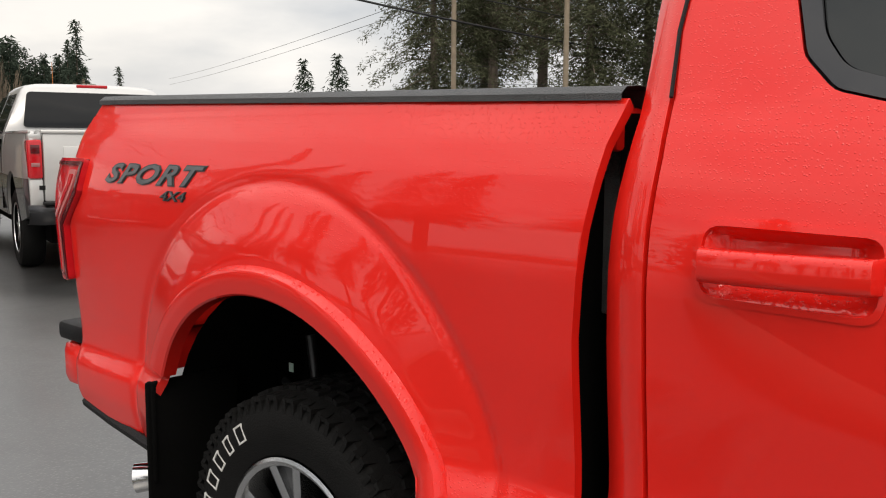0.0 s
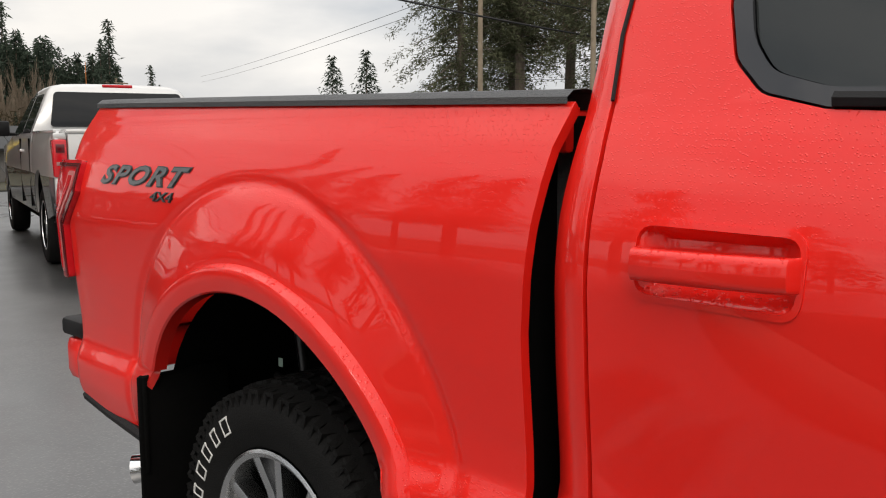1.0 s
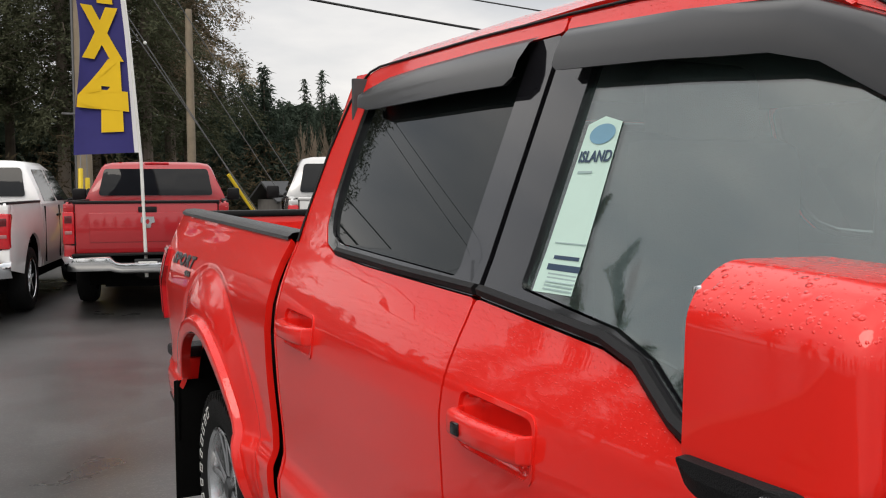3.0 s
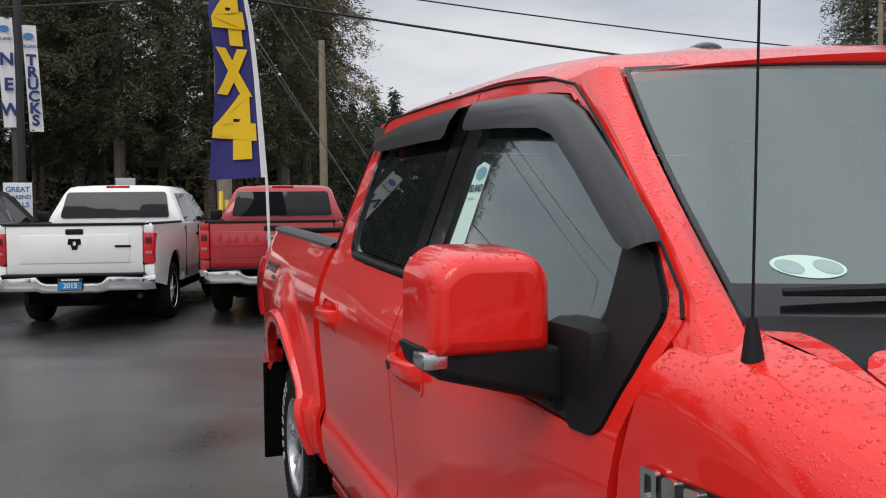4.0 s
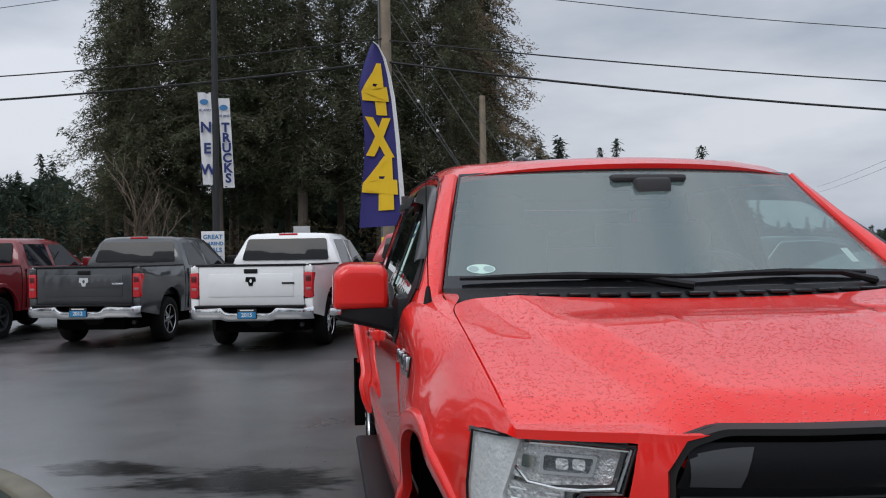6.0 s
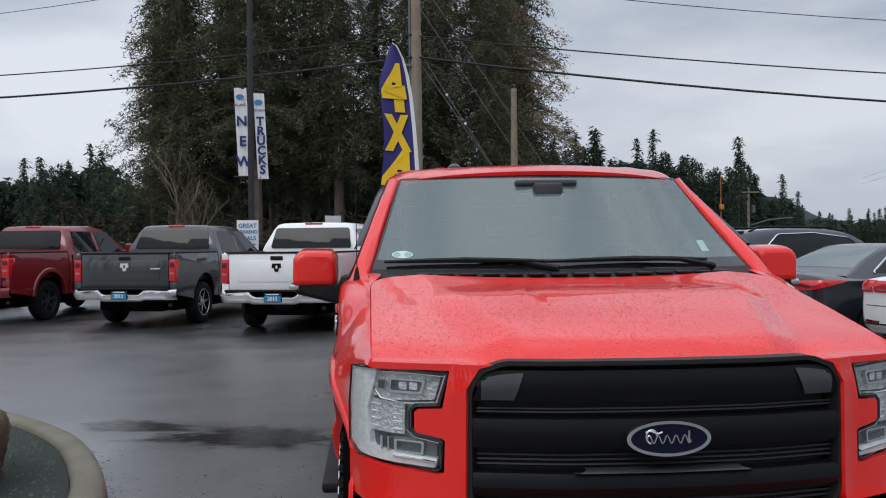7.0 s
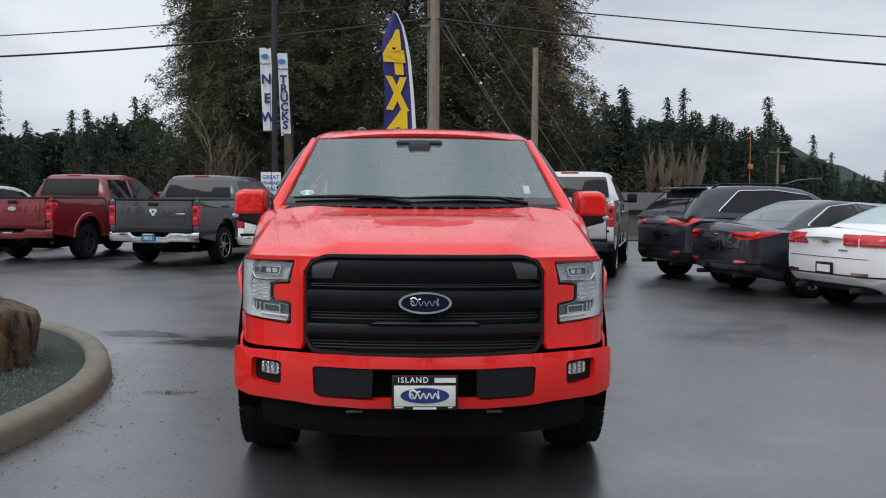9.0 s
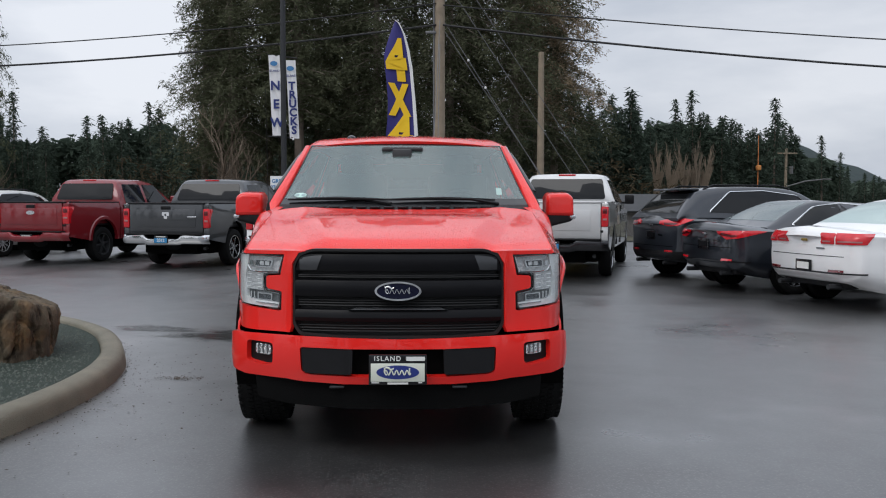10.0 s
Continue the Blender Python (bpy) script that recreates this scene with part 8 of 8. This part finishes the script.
slim = tree_kind(15, "slim conifer with a long bare pale trunk", "grove behind the lot", NEEDLES, h=16.0, bare=0.42, r=1.9, branches=90, steps=12, size=0.19, droop=0.6, tuft=12, fat=1.2)
for i, (x, y, sc) in enumerate(((-11.6, 43.6, 0.98), (-10.6, 45.0, 1.02), (-8.3, 44.3, 1.05), (-7.3, 43.1, 1.0), (-3.1, 45.8, 1.05), (2.2, 44.5, 1.1), (5.0, 45.2, 1.05))):
    plant(slim, x, y, 71 * i, sc)
# roadside trees beyond the truck bed
for i, (a, d, kind, s) in enumerate(((47.4, 37, 2, 0.90), (50.5, 42, 0, 1.0), (51.0, 37, 1, 1.0), (54.0, 40, 3, 1.05), (57.0, 36, 2, 1.0), (60.5, 38, 0, 1.05), (64, 36, 1, 1.0), (68, 40, 3, 1.0))):
    plant(big[kind], -2.1 + d * math.sin(radians(a)), 3.3 + d * math.cos(radians(a)), 61 * i, s)

FAR = "distant dark conifer in the far tree line"
far = [tree_kind(21, FAR, "far tree line", NEEDLES_FAR, h=9.5, bare=0.06, r=1.9, branches=84, steps=9, size=0.42, shape=0.9, tuft=4, fat=1.5),
       tree_kind(22, FAR, "far tree line", NEEDLES_FAR, h=9.0, bare=0.10, r=2.1, branches=80, steps=10, size=0.42, shape=0.7, tuft=4, fat=1.5),
       tree_kind(23, FAR, "far tree line", NEEDLES_FAR, h=10.5, bare=0.05, r=1.7, branches=90, steps=8, size=0.40, shape=1.0, tuft=4, fat=1.5)]
rng = random.Random(9)


def tree_line(x0, y0, x1, y1, n, h0, h1, depth=6.0):
    for i in range(n):
        t = (i + rng.random() * 0.8) / n
        d = rng.uniform(0, depth)
        s = (h0 + (h1 - h0) * t) / 9.6 * rng.uniform(0.72, 1.12)
        plant(far[rng.randrange(3)], x0 + (x1 - x0) * t + d * 0.4, y0 + (y1 - y0) * t + d, rng.uniform(0, 360), s, rng.uniform(0.85, 1.1))


tree_line(-58, 70, -14, 74, 75, 8.6, 9.0, 10)
tree_line(-16, 72, 12, 60, 30, 9.5, 9.0, 9)
tree_line(9, 52, 29, 64, 84, 8.8, 6.8, 6)
tree_line(22, 60, 68, 96, 72, 4.9, 3.6, 12)
for a, d, s in ((39.2, 60, 0.74), (41.3, 60, 0.78)):
    plant(far[0 if s > 0.85 else 1], -2.1 + d * math.sin(radians(a)), 3.3 + d * math.cos(radians(a)), 37 * d, s)
for i, (x, y, w, h) in enumerate(((-18.9, 33.8, 0.54, 17.4), (-21.0, 33.0, 0.55, 16.6), (-22.3, 27.1, 0.64, 16.0), (-24.6, 26.4, 0.7, 15.2))):
    plant(big[2], x, y, 40 + 70 * i, w, h / (16.0 * w))
plant(far[2], 23.4, 55.3, 15, 0.80)
plant(far[2], 29.0, 60.5, 85, 0.60)
# unseen trees round the rest of the lot, added for the reflections
for i in range(46):
    a = radians(75 + 245 * i / 45 + rng.uniform(-2, 2))
    if math.degrees(a) > 305:
        continue
    d = rng.uniform(46, 66)
    s = rng.uniform(1.3, 2.0)
    plant(far[i % 3], d * math.sin(a), d * math.cos(a), 29 * i, s)
for a, d, kind, s in ((-52, 34, 0, 1.0), (-43, 40, 2, 1.15), (-61, 38, 1, 0.95), (-73, 44, 3, 1.0), (-36, 46, 0, 1.05)):
    plant(big[kind], d * math.sin(radians(a)), d * math.cos(radians(a)), a * 3, s)
for t in big + far + [slim]:
    for o in list(t.children_recursive) + [t]:
        bpy.data.objects.remove(o)

# brush under the grove, bare shrubs, bare poplars
verts, faces = [], []
rng = random.Random(31)
for k in range(9000):
    x = rng.uniform(-16, 12)
    z = 3.2 * rng.random() ** 1.5 * (0.5 + 0.5 * noise.noise(Vector((x * 0.4, 0, 3))) + 0.4)
    p = Vector((x, 36.0 + rng.uniform(0, 3.5) + 0.3 * noise.noise(Vector((x, 0, 0))), max(0.02, z)))
    blades(verts, faces, p, Vector((rng.uniform(-1, 1), rng.uniform(-1, 1), 0)).normalized(), rng.uniform(0.15, 0.4), rng, -0.4)
tagged(new("undergrowth", crown_mesh("undergrowth", verts, faces, BRUSH)), "brown and dark green undergrowth below the grove", "undergrowth", kind="stuff")


def woods_band(x0, y0, x1, y1, h, n, seed):
    rng = random.Random(seed)
    verts, faces = [], []
    for k in range(n):
        t = rng.random()
        x, y = x0 + (x1 - x0) * t, y0 + (y1 - y0) * t
        top = h * (0.75 + 0.35 * noise.noise(Vector((x * 0.22, y * 0.22, seed))) + 0.15 * noise.noise(Vector((x * 0.9, y, seed))))
        p = Vector((x, y + rng.uniform(0, 6), top * rng.random() ** 0.7))
        blades(verts, faces, p, Vector((rng.uniform(-1, 1), rng.uniform(-1, 1), 0)).normalized(), rng.uniform(0.6, 1.2), rng, 0.5, 2.2)
    tagged(new("far_woods", crown_mesh("far_woods", verts, faces, NEEDLES_FAR)), "dense dark woods between the far conifers", "woods", kind="stuff")


woods_band(-62, 78, -13, 82, 9.6, 18000, 3)
woods_band(-16, 76, 14, 66, 8.0, 8000, 4)
woods_band(-9, 53, 8, 53, 8.0, 5000, 8)
woods_band(10, 60, 24, 65, 8.8, 12000, 5)
woods_band(22, 64, 35, 71, 7.0, 9000, 7)
woods_band(24, 68, 76, 106, 3.9, 16000, 6)


def bare_tree(seed, h, spread, n, upright=0.5):
    rng = random.Random(seed)
    bm = bmesh.new()

    def limb(p, d, length, r, level):
        q = p + d * length * 0.5 + Vector((rng.uniform(-1, 1), rng.uniform(-1, 1), 0.3)) * length * 0.06
        e = p + d * length
        tube(bm, [p, q, e], [r, r * 0.75, r * 0.4], 5 if level < 2 else 3, False)
        if level < 3:
            for i in range(n if level else n + 2):
                t = rng.uniform(0.35, 1.0)
                b = p.lerp(e, t)
                nd = (d * upright + Vector((rng.uniform(-1, 1), rng.uniform(-1, 1), rng.uniform(0.1, 0.9))).normalized() * spread).normalized()
                limb(b, nd, length * rng.uniform(0.45, 0.7), r * 0.5, level + 1)

    limb(Vector((0, 0, 0)), Vector((0, 0, 1)), h * 0.5, h * 0.014, 0)
    return bm


for x, y, h, seed in ((-7.6, 30.2, 5.6, 1), (-22.0, 42.0, 4.2, 2), (-23.4, 43.5, 3.6, 3), (-6.9, 30.6, 4.2, 4)):
    t = thing("bare_tree", "leafless brown shrub-like tree", "tree", "bare trees", at=(x, y, 0), turn=seed * 70)
    part("limb", bare_tree(seed, h, 0.75, 4), TWIGS, t)
pop = thing("poplar_tree", "leafless upright poplar in a row", "tree", "bare poplars", at=(13.6, 47.5, 0))
part("limb", bare_tree(8, 6.6, 0.13, 7, 1.0), mat("poplar_twigs", (0.24, 0.19, 0.14), 0.9, 0, 0.3, 3), pop)
for i, (x, h) in enumerate(((14.4, 0.66), (15.2, 0.68), (16.0, 0.70), (16.7, 0.66))):
    pop.scale = (0.9, 0.9, h)
    copy_thing(pop, pose(x, 47.6 + 0.3 * i, 0, 0, 0, 80 * i + 30))
pop.scale = (0.9, 0.9, 0.67)

# verge under the trees, low far building, hill
EARTH = mat("leaf_litter", (0.055, 0.050, 0.034), 0.95, 0, 0.5, 0.8, 0.6, 30, second=(0.09, 0.085, 0.05))
bm = bmesh.new()
vv = [bm.verts.new(p) for p in ((-120, 27.2, 0.03), (10, 27.2, 0.03), (40, 40, 0.03), (140, 46, 0.03), (140, 190, 0.03), (-120, 190, 0.03))]
bm.faces.new(vv)
tagged(link("verge", outward(bm, (0, 0, 1)), EARTH), "brown leaf litter and grass beyond the lot", "verge", kind="structure")
shed = thing("shed", "low grey shed with a dark roof beyond the lot", "shed", at=(8.9, 33.0, 0), turn=8)
part("wall", boxes(((0, 0, 0.55), (3.0, 2.0, 1.1)), bevel=0.01), mat("shed_boards", (0.16, 0.15, 0.14), 0.85, 0, 0.3, 5, 0.3, 30), shed)
roof_bm = bmesh.new()
grid(roof_bm, [[(x, y, z) for y, z in ((-1.3, 1.05), (0, 1.75), (1.3, 1.05))] for x in (-1.8, 1.8)])
part("roof", shell(outward(roof_bm, (0, 0, 1)), 0.08), mat("shed_roof", (0.05, 0.052, 0.055), 0.7, 0, 0.3, 4, 0.3, 20), shed)
hill_top = table([12, 18, 21, 23.3, 25.7, 28.2, 33, 52], [22, 31, 34, 31, 21, 12, 9, 9], 0.6)
HILL = needles("wooded_hill", (0.045, 0.062, 0.062), (0.07, 0.088, 0.086))
rows = []
for j in range(9):
    row = []
    for i in range(61):
        a = radians(12 + 40 * i / 60)
        d = 330 + 40 * j
        ridge = hill_top(12 + 40 * i / 60) + 2.2 * noise.noise(Vector((i * 0.35, 0, 1))) + 1.6 * noise.noise(Vector((i * 1.7, j, 4)))
        row.append((d * math.sin(a), d * math.cos(a), -2 + ridge * math.sin(math.pi * min(1, j / 8 * 1.05))))
    rows.append(row)
tagged(link("hill", outward(grid(bmesh.new(), rows), (0, 0, 1)), HILL), "distant wooded hill under the cloud", "hill", kind="structure")
